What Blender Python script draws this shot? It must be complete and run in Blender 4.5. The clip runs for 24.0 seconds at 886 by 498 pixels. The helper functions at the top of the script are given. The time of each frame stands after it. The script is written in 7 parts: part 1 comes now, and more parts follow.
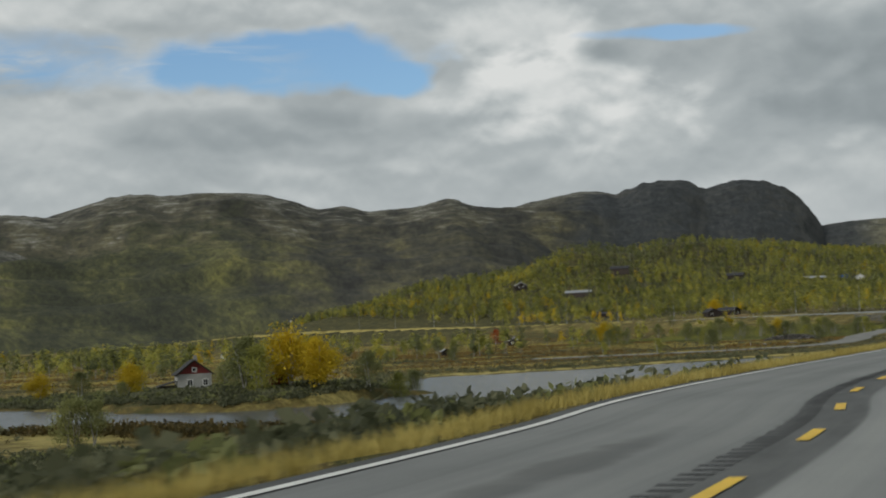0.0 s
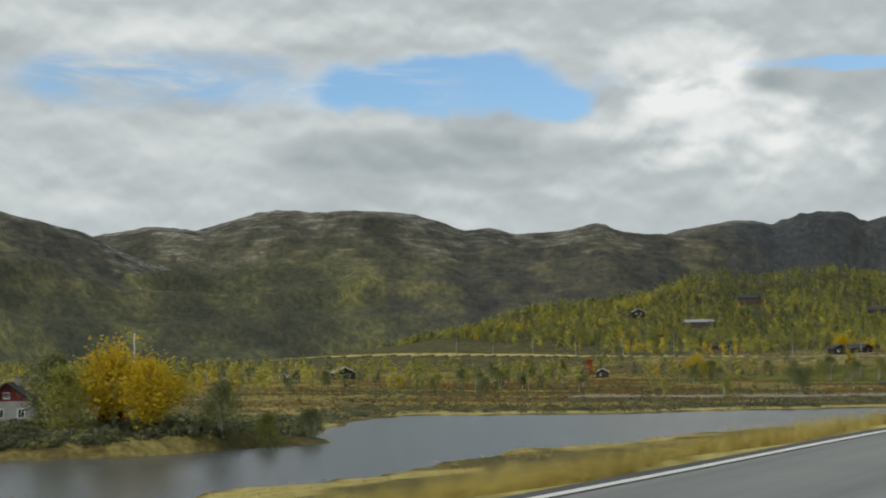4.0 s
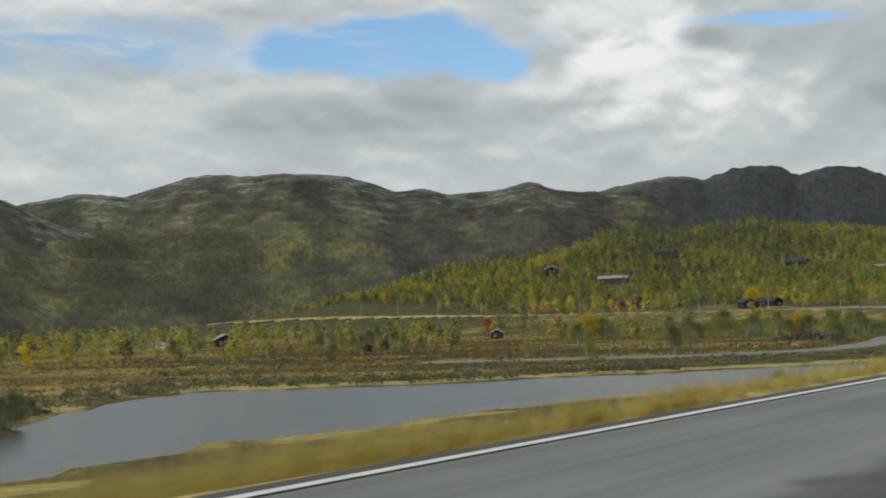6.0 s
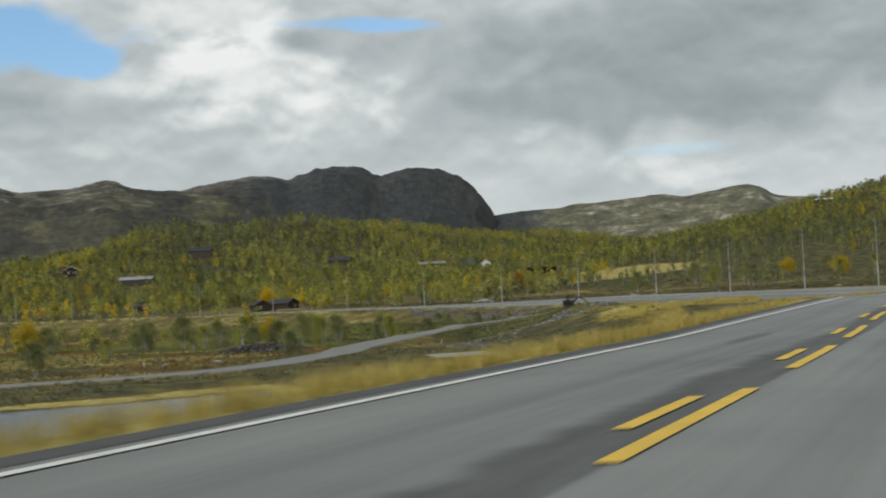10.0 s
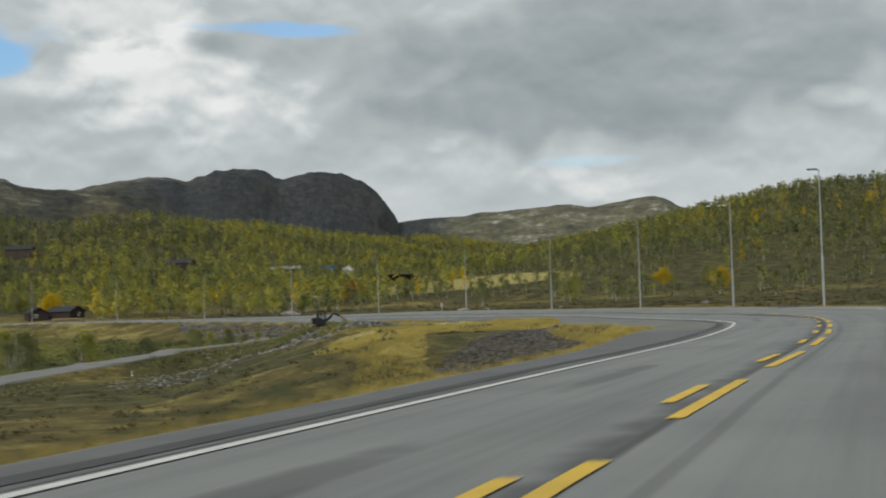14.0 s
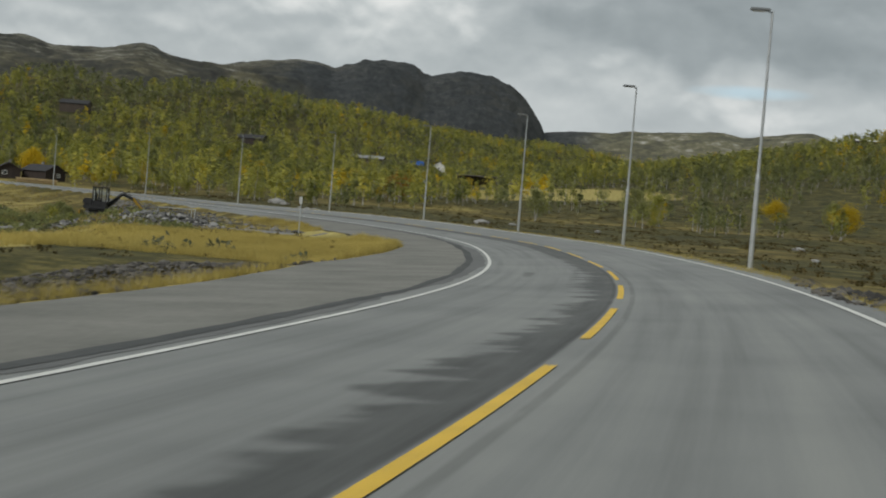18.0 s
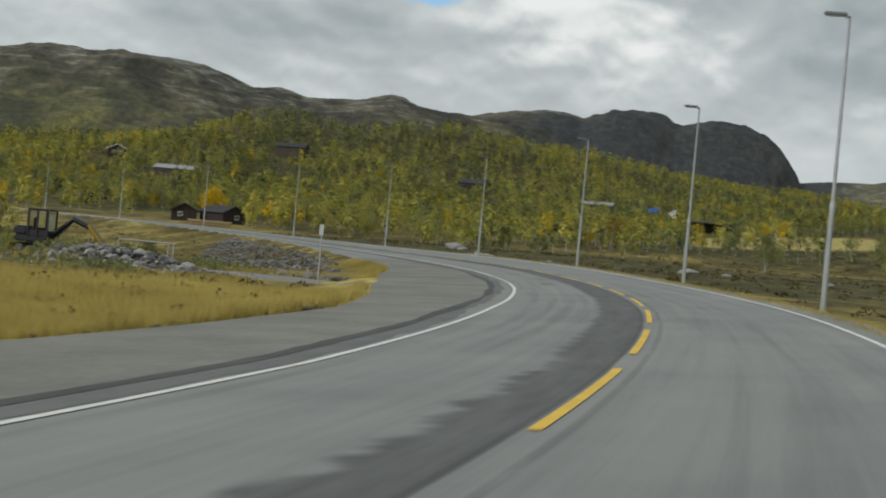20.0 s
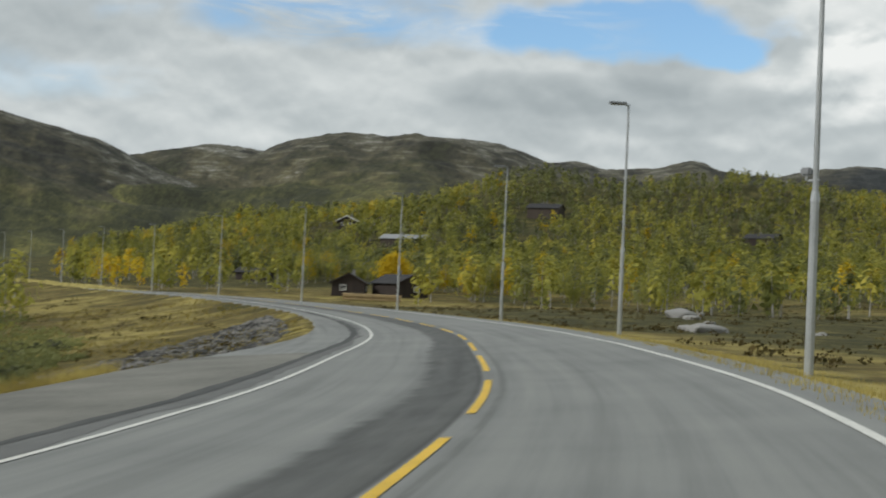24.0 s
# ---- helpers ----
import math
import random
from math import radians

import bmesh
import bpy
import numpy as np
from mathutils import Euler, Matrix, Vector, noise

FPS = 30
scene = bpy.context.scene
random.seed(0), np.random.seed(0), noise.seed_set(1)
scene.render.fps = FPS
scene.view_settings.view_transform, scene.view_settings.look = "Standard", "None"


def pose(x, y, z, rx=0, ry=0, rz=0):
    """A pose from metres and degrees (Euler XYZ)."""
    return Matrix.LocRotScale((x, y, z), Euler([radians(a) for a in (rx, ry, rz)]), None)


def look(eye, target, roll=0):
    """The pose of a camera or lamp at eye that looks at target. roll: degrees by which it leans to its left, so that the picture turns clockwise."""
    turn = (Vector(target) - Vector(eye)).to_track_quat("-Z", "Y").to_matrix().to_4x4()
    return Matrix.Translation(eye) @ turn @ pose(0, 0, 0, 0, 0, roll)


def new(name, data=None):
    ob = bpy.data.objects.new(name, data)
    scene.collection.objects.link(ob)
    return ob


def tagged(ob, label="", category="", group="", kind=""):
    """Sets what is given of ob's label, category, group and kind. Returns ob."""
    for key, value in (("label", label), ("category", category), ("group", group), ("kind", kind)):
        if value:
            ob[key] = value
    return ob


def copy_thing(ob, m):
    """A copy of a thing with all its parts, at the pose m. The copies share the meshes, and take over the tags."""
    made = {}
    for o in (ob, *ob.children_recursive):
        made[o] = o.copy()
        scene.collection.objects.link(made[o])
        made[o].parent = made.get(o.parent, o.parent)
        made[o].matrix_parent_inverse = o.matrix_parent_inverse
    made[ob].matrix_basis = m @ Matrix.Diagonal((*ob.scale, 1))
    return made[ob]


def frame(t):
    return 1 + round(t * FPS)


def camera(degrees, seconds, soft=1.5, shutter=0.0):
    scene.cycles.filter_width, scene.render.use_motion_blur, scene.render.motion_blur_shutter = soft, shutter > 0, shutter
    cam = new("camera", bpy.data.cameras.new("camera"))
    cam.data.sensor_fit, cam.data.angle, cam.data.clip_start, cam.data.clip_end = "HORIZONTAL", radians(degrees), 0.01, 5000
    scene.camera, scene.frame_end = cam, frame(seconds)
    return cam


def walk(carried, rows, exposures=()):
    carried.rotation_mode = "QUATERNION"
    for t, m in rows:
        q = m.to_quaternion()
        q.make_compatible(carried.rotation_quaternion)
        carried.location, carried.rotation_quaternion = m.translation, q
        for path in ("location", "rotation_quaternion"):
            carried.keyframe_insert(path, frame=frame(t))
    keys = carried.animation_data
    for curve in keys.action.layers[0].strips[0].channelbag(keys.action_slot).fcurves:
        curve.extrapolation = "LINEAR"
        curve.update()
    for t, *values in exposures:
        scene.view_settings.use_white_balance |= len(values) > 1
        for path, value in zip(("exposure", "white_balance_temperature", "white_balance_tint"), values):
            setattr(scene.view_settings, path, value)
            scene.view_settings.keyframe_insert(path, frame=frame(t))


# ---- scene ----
cam = camera(34.6, 24.0, 1.9, 0.35)
PATH = [
    (0, (17.05, -189.80, 1.995), (11.719, -181.362, 2.543), -2.80),
    (1, (13.27, -172.15, 1.792), (7.373, -164.091, 2.283), 1.36),
    (1.5, (11.57, -163.20, 1.712), (5.480, -155.279, 2.175), 1.00),
    (3.5, (6.32, -126.66, 1.381), (-0.025, -118.974, 2.185), 0.44),
    (4, (5.16, -117.35, 1.324), (-1.057, -109.551, 2.075), -0.54),
    (4.5, (4.05, -107.86, 1.269), (-2.212, -100.098, 1.947), -2.10),
    (5, (3.07, -98.26, 1.220), (-3.126, -90.450, 1.946), -2.07),
    (5.5, (2.18, -88.66, 1.191), (-3.925, -80.757, 1.727), -2.51),
    (6, (1.46, -79.10, 1.174), (-4.439, -71.033, 1.649), -1.85),
    (6.5, (0.92, -69.59, 1.160), (-4.870, -61.454, 1.741), -2.14),
    (7, (0.49, -60.15, 1.142), (-4.999, -51.814, 1.826), -2.36),
    (7.5, (0.17, -50.74, 1.117), (-5.159, -42.299, 1.684), -2.68),
    (8, (-0.34, -41.30, 1.085), (-5.428, -32.699, 1.505), -2.80),
    (8.5, (-0.27, -31.51, 1.046), (-5.154, -22.796, 1.496), -3.21),
    (9, (0.22, -21.31, 1.004), (-3.963, -12.231, 1.326), -3.28),
    (9.5, (0.20, -10.78, 0.964), (-3.644, -1.554, 1.390), -3.39),
    (10, (0.00, 0.00, 0.929), (-3.412, 9.393, 1.298), -2.78),
    (10.5, (-0.34, 10.94, 0.906), (-3.634, 20.375, 1.224), -1.63),
    (12.5, (-0.15, 55.27, 1.006), (-3.475, 64.693, 1.464), -1.14),
    (13, (0.15, 66.55, 1.044), (-3.177, 75.965, 1.555), -1.52),
    (13.5, (0.37, 78.06, 1.088), (-2.836, 87.516, 1.582), -1.73),
    (14, (0.60, 89.73, 1.133), (-2.220, 99.310, 1.533), -1.83),
    (14.5, (1.02, 101.45, 1.187), (-1.500, 111.126, 1.524), -0.27),
    (15, (1.20, 113.21, 1.240), (-1.319, 122.890, 1.196), 0.84),
    (15.5, (1.38, 124.99, 1.296), (-1.227, 134.639, 1.605), 1.42),
    (16, (1.45, 136.82, 1.341), (-1.059, 146.499, 1.534), 1.62),
    (16.5, (1.25, 148.68, 1.371), (-1.408, 158.319, 1.115), 2.01),
    (17, (0.59, 160.49, 1.386), (-2.319, 170.053, 1.074), 3.38),
    (17.5, (-0.43, 172.24, 1.400), (-3.774, 181.656, 1.075), 4.27),
    (19.5, (-8.46, 218.32, 1.273), (-13.365, 227.036, 1.244), 5.16),
    (20, (-11.68, 229.65, 1.303), (-17.036, 238.098, 1.246), 5.25),
    (20.5, (-15.39, 240.76, 1.324), (-21.138, 248.941, 1.400), 6.92),
    (21, (-19.53, 251.67, 1.327), (-25.678, 259.560, 1.495), 7.20),
    (21.5, (-23.98, 262.55, 1.333), (-30.476, 270.152, 1.482), 6.88),
    (22, (-28.88, 273.32, 1.339), (-35.720, 280.617, 1.428), 6.08),
    (22.5, (-34.22, 283.93, 1.381), (-41.457, 290.838, 1.330), 4.95),
    (23, (-39.87, 294.43, 1.429), (-47.298, 301.126, 1.465), 4.79),
    (24, (-52.35, 314.32, 1.420), (-59.415, 321.391, 1.746), 2.64),
]
walk(cam, [(t, look(eye, target, roll)) for t, eye, target, roll in PATH],
     [(0.0, -0.25), (1.0, 0.0), (10.0, 0.03), (13.0, -0.02), (15.0, -0.06), (17.0, -0.13), (18.0, -0.11), (20.0, 0.0), (21.0, 0.05), (24.0, 0.08)])

# ---- sky and sun ----
SUN_AZ, SUN_EL = radians(205), radians(33)      # compass turn from +y towards +x, and height
sun = new("sun", bpy.data.lights.new("sun", "SUN"))
sun.data.energy, sun.data.angle, sun.data.color = 1.9, radians(7), (1.0, 0.965, 0.90)
sun.matrix_world = look((0, 0, 0), (-math.sin(SUN_AZ) * math.cos(SUN_EL), -math.cos(SUN_AZ) * math.cos(SUN_EL), -math.sin(SUN_EL)))


class Nodes:
    """Short hand for building node trees."""

    def __init__(self, tree):
        self.t = tree

    def add(self, kind, **values):
        n = self.t.nodes.new(kind)
        for k, v in values.items():
            if k in n.inputs:
                n.inputs[k].default_value = v
        return n

    def put(self, a, b):
        self.t.links.new(a, b)

    def val(self, socket, v):
        if isinstance(v, (int, float, tuple)):
            socket.default_value = v
        else:
            self.put(v, socket)

    def math(self, op, a, b=0.0, c=0.0, clamp=False):
        n = self.t.nodes.new("ShaderNodeMath")
        n.operation, n.use_clamp = op, clamp
        for s, v in zip(n.inputs, (a, b, c)):
            self.val(s, v)
        return n.outputs[0]

    def noise(self, vec, scale, detail=4.0, rough=0.55, distort=0.0):
        n = self.add("ShaderNodeTexNoise", Scale=scale, Detail=detail, Roughness=rough, Distortion=distort)
        if vec is not None:
            self.put(vec, n.inputs["Vector"])
        return n.outputs["Fac"]

    def smooth(self, v, lo, hi):
        n = self.t.nodes.new("ShaderNodeMapRange")
        n.interpolation_type = "SMOOTHSTEP"
        self.val(n.inputs[0], v)
        n.inputs[1].default_value, n.inputs[2].default_value = lo, hi
        return n.outputs[0]

    def mix(self, f, a, b, blend="MIX"):
        n = self.t.nodes.new("ShaderNodeMix")
        n.data_type, n.blend_type = "RGBA", blend
        self.val(n.inputs[0], f)
        for s, v in ((n.inputs[6], a), (n.inputs[7], b)):
            self.val(s, v if not isinstance(v, tuple) else (*v, 1.0))
        return n.outputs[2]

    def ramp(self, f, stops):
        n = self.t.nodes.new("ShaderNodeValToRGB")
        e = n.color_ramp.elements
        while len(e) < len(stops):
            e.new(0.5)
        for el, (p, c) in zip(e, stops):
            el.position, el.color = p, (*c, 1.0)
        self.put(f, n.inputs[0])
        return n.outputs[0]


def sky_world():
    w = bpy.data.worlds.new("sky")
    scene.world = w
    w.use_nodes = True
    w.node_tree.nodes.clear()
    n = Nodes(w.node_tree)
    co = n.add("ShaderNodeTexCoord").outputs["Generated"]
    sep = n.add("ShaderNodeSeparateXYZ")
    n.put(co, sep.inputs[0])
    x, y, z = sep.outputs
    az = n.math("MULTIPLY", n.math("ARCTAN2", n.math("MULTIPLY", x, -1.0), y), 57.2958)
    el = n.math("MULTIPLY", n.math("ARCSINE", z), 57.2958)
    # coordinates in degrees, pushed about a little so that edges billow
    def field(lift, wide_, tall, detail, rough=0.55, twist=0.0, shift=0.0):
        v = n.add("ShaderNodeCombineXYZ")
        n.put(n.math("ADD", n.math("DIVIDE", az, wide_), shift), v.inputs[0])
        n.put(n.math("DIVIDE", n.math("ADD", el, lift), tall), v.inputs[1])
        return n.noise(v.outputs[0], 1.0, detail, rough, twist)
    big = field(2.0, 22.0, 8.0, 3)
    heap, heap_up = field(0.0, 6.0, 3.6, 6, 0.42, 0.2), field(0.6, 6.0, 3.6, 4, 0.4, 0.2)
    puff, puff_up = field(5.0, 2.3, 1.6, 6, 0.45, 0.2), field(5.3, 2.3, 1.6, 5, 0.45, 0.2)
    wisp = field(9.0, 6.5, 1.3, 7, 0.6, 0.6, 3.7)
    sky = n.add("ShaderNodeTexSky")
    sky.sky_type, sky.sun_disc = "NISHITA", False
    sky.sun_elevation, sky.sun_rotation = SUN_EL, SUN_AZ
    blue = n.mix(1.0, sky.outputs[0], (0.108, 0.132, 0.150), "MULTIPLY")
    rag = n.math("ADD", n.math("MULTIPLY", n.math("SUBTRACT", puff, 0.5), 2.6), n.math("MULTIPLY", n.math("SUBTRACT", heap, 0.5), 2.4))

    def patch(a0, e0, wa, we, tilt=0.0, ragged=1.0, soft=0.6):
        """A cloud or gap about (a0, e0), in degrees, with uneven edges: 1 inside, 0 outside."""
        da = n.math("SUBTRACT", az, a0)
        de = n.math("SUBTRACT", n.math("SUBTRACT", el, e0), n.math("MULTIPLY", da, tilt))
        r = n.math("ADD", n.math("POWER", n.math("ABSOLUTE", n.math("DIVIDE", da, wa)), 2.0), n.math("POWER", n.math("ABSOLUTE", n.math("DIVIDE", de, we)), 2.0))
        r = n.math("SUBTRACT", 1.0, n.math("MINIMUM", r, 4.0))
        return n.smooth(n.math("ADD", r, n.math("MULTIPLY", rag, ragged)), 0.0, soft)

    def most(*some):
        out = some[0]
        for k in some[1:]:
            out = n.math("MAXIMUM", out, k)
        return out

    # gaps of blue: a long one to the north-west under a veil, a thin one beside it
    clear = most(patch(38.6, 11.0, 8.2, 1.5, 0.03, 0.6, 0.7), patch(34.0, 10.15, 2.6, 0.95, 0.0, 0.5, 0.6))
    veil = n.math("MULTIPLY", patch(49.0, 10.9, 11.5, 1.45, -0.01, 0.6, 1.2), n.smooth(wisp, 0.95, 0.3))
    thin = n.math("MULTIPLY", patch(22.6, 11.2, 3.6, 0.36, 0.04, 0.6, 0.9), 0.85)
    far_gap = n.math("MULTIPLY", most(patch(61.0, 8.0, 5.0, 1.2, 0.0, 0.9, 1.2), patch(10.2, 5.6, 2.6, 0.35, 0.0, 0.5, 1.2)), 0.4)
    hole = most(clear, n.math("MULTIPLY", veil, 0.95), thin, far_gap)
    hole = n.math("MULTIPLY", hole, n.math("SUBTRACT", 1.0, n.math("MULTIPLY", n.smooth(wisp, 0.48, 0.7), n.smooth(az, 35.0, 47.0))))
    # brightness of the cloud: billows lit from above, white heaps, grey undersides, the heavy bank to the east
    relief = n.math("ADD", n.math("MULTIPLY", n.math("SUBTRACT", heap, heap_up), 0.85), n.math("MULTIPLY", n.math("SUBTRACT", puff, puff_up), 0.42))
    shade = n.math("ADD", n.math("ADD", 0.46, relief), n.math("ADD", n.math("MULTIPLY", n.math("SUBTRACT", big, 0.5), 0.35), n.math("MULTIPLY", n.math("SUBTRACT", wisp, 0.5), 0.05)))
    for a0, e0, wa, we, tilt, ragged, soft, k in (
            (26.8, 9.0, 5.8, 2.3, 0.08, 0.7, 1.1, 0.38), (29.0, 11.8, 4.5, 1.7, 0.0, 0.7, 1.2, 0.26), (45.5, 13.0, 14.0, 0.9, 0.0, 0.7, 1.2, 0.10), (29.0, 7.9, 3.4, 0.8, 0.0, 0.9, 1.2, 0.10),
            (36.3, 9.2, 2.4, 1.15, 0.0, 0.8, 0.9, -0.16), (39.5, 8.2, 9.0, 0.95, 0.01, 0.8, 1.1, -0.15), (25.2, 10.6, 1.7, 0.7, 0.05, 0.9, 1.4, -0.34), (50.0, 8.6, 7.0, 1.0, 0.0, 0.8, 1.4, -0.06),
            (8.0, 9.6, 13.4, 3.8, 0.0, 0.6, 0.7, -0.27), (14.0, 7.6, 7.4, 1.4, 0.0, 0.8, 1.0, -0.10), (5.5, 6.2, 5.0, 0.7, 0.0, 0.7, 1.2, -0.10), (16.2, 9.3, 1.1, 0.6, -0.3, 0.8, 1.2, 0.14), (16.0, 6.6, 1.3, 0.5, -0.2, 0.8, 1.2, 0.18),
            (10.1, 4.7, 3.2, 0.8, 0.06, 0.9, 1.2, 0.30), (0.7, 7.75, 1.8, 0.6, 0.0, 0.9, 1.2, 0.22), (39.0, 6.5, 9.0, 0.6, 0.0, 0.6, 1.5, 0.07)):
        shade = n.math("ADD", shade, n.math("MULTIPLY", patch(a0, e0, wa, we, tilt, ragged, soft), k))
    cloud = n.ramp(shade, [(0.02, (0.27, 0.31, 0.325)), (0.26, (0.365, 0.41, 0.425)), (0.44, (0.475, 0.52, 0.53)), (0.58, (0.61, 0.65, 0.65)), (0.80, (0.82, 0.84, 0.825))])
    low = n.smooth(el, 6.6, 3.6)
    cloud = n.mix(n.math("MULTIPLY", low, 0.4), cloud, (0.58, 0.62, 0.63))
    col = n.mix(hole, cloud, blue)
    below = n.smooth(el, -0.5, -4.0)
    col = n.mix(below, col, (0.10, 0.10, 0.08))
    bg = n.add("ShaderNodeBackground", Strength=1.0)
    n.put(col, bg.inputs[0])
    out = n.add("ShaderNodeOutputWorld")
    n.put(bg.outputs[0], out.inputs[0])


sky_world()

# ---- materials ----


def material(name, stops, scale=1.0, scale2=8.0, rough=0.8, bump=0.3, depth=0.02, metal=0.0, island=0.0, obj=0.0, sheen=0.5, stretch=None, tone_=""):
    """Noise at two scales through a colour ramp, with fine relief. island, obj: how far each piece or object varies. tone_: an attribute that shifts the ramp."""
    m = bpy.data.materials.new(name)
    m.use_nodes = True
    n = Nodes(m.node_tree)
    b = m.node_tree.nodes["Principled BSDF"]
    co = n.add("ShaderNodeTexCoord").outputs["Object"] if stretch else n.add("ShaderNodeNewGeometry").outputs["Position"]
    if stretch:
        mp = n.add("ShaderNodeMapping", Scale=stretch)
        n.put(co, mp.inputs[0])
        co = mp.outputs[0]
    a, c = n.noise(co, scale, 5), n.noise(co, scale2, 4)
    f = n.math("ADD", n.math("MULTIPLY", a, 0.6), n.math("MULTIPLY", c, 0.4))
    if island:
        g = n.add("ShaderNodeNewGeometry")
        f = n.math("ADD", f, n.math("MULTIPLY", n.math("SUBTRACT", g.outputs["Random Per Island"], 0.5), island))
    if obj:
        g = n.add("ShaderNodeObjectInfo")
        f = n.math("ADD", f, n.math("MULTIPLY", n.math("SUBTRACT", g.outputs["Random"], 0.5), obj))
    if tone_:
        g = n.t.nodes.new("ShaderNodeAttribute")
        g.attribute_name = tone_
        f = n.math("ADD", f, g.outputs["Fac"])
    n.put(n.ramp(f, stops), b.inputs["Base Color"])
    b.inputs["Roughness"].default_value, b.inputs["Metallic"].default_value = rough, metal
    b.inputs["Specular IOR Level"].default_value = sheen
    if bump:
        bp = n.add("ShaderNodeBump", Strength=bump, Distance=depth)
        n.put(c, bp.inputs["Height"])
        n.put(bp.outputs[0], b.inputs["Normal"])
    return m


def tone(c, k):
    return tuple(min(1.0, v * k) for v in c)


def plain(name, c, vary=0.25, **more):
    return material(name, [(0.3, tone(c, 1 - vary)), (0.7, tone(c, 1 + vary))], **more)


M = {}
M["asphalt"] = material("asphalt", [(0.3, (0.158, 0.164, 0.160)), (0.5, (0.202, 0.209, 0.202)), (0.7, (0.236, 0.242, 0.231))], 0.25, 40, 0.75, 0.25, 0.008)


def lane_wear(m, at, stains):
    """Wheel tracks, the ragged dark seal along the middle, joint lines and oil stains. at: station of a given y."""
    n = Nodes(m.node_tree)
    b = m.node_tree.nodes["Principled BSDF"]
    b.inputs["Specular IOR Level"].default_value = 0.3
    old = b.inputs["Base Color"].links[0].from_socket
    al, ac = n.t.nodes.new("ShaderNodeAttribute"), n.t.nodes.new("ShaderNodeAttribute")
    al.attribute_name, ac.attribute_name = "along", "across"
    al, ac = al.outputs["Fac"], ac.outputs["Fac"]

    def grain(fa, fc, detail=4, rough=0.6, twist=0.2):
        v = n.add("ShaderNodeCombineXYZ")
        n.put(n.math("MULTIPLY", al, fa), v.inputs[0])
        n.put(n.math("MULTIPLY", ac, fc), v.inputs[1])
        return n.noise(v.outputs[0], 1.0, detail, rough, twist)

    def dip(k, mask):
        return n.math("SUBTRACT", 1.0, n.math("MULTIPLY", mask, k))

    streak, tongue, slow, broken = grain(0.035, 1.7), grain(0.75, 0.16, 5, 0.65), grain(0.06, 0.01, 2), grain(0.4, 2.5)
    width = n.math("ADD", 0.5, n.math("ADD", n.math("MULTIPLY", n.smooth(al, at(150), at(190)), 0.55), n.math("MULTIPLY", n.smooth(al, at(225), at(265)), 0.5)))
    rag = n.math("ADD", 0.35, n.math("SUBTRACT", n.math("MULTIPLY", n.smooth(al, at(140), at(180)), 0.9), n.math("MULTIPLY", n.smooth(al, at(225), at(262)), 0.95)))
    edge = n.math("ADD", n.math("ADD", width, n.math("MULTIPLY", n.math("SUBTRACT", slow, 0.5), 0.7)), n.math("MULTIPLY", n.math("MULTIPLY", n.math("SUBTRACT", tongue, 0.5), 3.0), rag))
    low = n.math("SUBTRACT", ac, n.math("ADD", -0.38, n.math("MULTIPLY", n.smooth(al, at(45), at(70)), 0.5)))
    band = n.math("MULTIPLY", n.smooth(n.math("SUBTRACT", edge, ac), -0.06, 0.28), n.smooth(low, -0.04, 0.05))
    band = n.math("MULTIPLY", band, n.math("ADD", 0.55, n.math("MULTIPLY", broken, 0.9)))
    line = n.smooth(n.math("ABSOLUTE", n.math("ADD", n.math("ADD", ac, 0.31), n.math("MULTIPLY", n.math("SUBTRACT", slow, 0.5), 0.12))), 0.09, 0.03)
    line2 = n.smooth(n.math("ABSOLUTE", n.math("SUBTRACT", n.math("ADD", ac, n.math("MULTIPLY", n.math("SUBTRACT", broken, 0.5), 0.1)), 0.17)), 0.08, 0.03)
    line = n.math("MULTIPLY", n.math("MAXIMUM", line, line2), n.math("MULTIPLY", n.smooth(al, at(50), at(75)), n.smooth(broken, 0.25, 0.5)))
    spot = None
    for s0, o, ln, wd in stains:
        q = n.math("ADD", n.math("POWER", n.math("ABSOLUTE", n.math("DIVIDE", n.math("SUBTRACT", al, s0), ln)), 2.0), n.math("POWER", n.math("ABSOLUTE", n.math("DIVIDE", n.math("SUBTRACT", ac, o), wd)), 2.0))
        q = n.math("SUBTRACT", 1.0, q)
        spot = q if spot is None else n.math("MAXIMUM", spot, q)
    spot = n.smooth(n.math("ADD", spot, n.math("MULTIPLY", n.math("SUBTRACT", tongue, 0.5), 2.5)), 0.0, 0.9)
    old_stretch = n.math("MULTIPLY", n.smooth(al, at(75), at(20)), n.smooth(ac, -0.6, 0.6))
    wear = n.math("MULTIPLY", n.math("MULTIPLY", n.math("MULTIPLY", dip(0.14, old_stretch), dip(0.55, band)), dip(0.26, line)), dip(0.38, spot))
    col = n.mix(1.0, old, n.ramp(streak, [(0.3, (0.78, 0.78, 0.78)), (0.5, (1.0, 1.0, 1.0)), (0.7, (1.17, 1.16, 1.14))]), "MULTIPLY")
    grey = n.add("ShaderNodeCombineXYZ")
    for k in range(3):
        n.put(wear, grey.inputs[k])
    n.put(n.mix(1.0, col, grey.outputs[0], "MULTIPLY"), b.inputs["Base Color"])


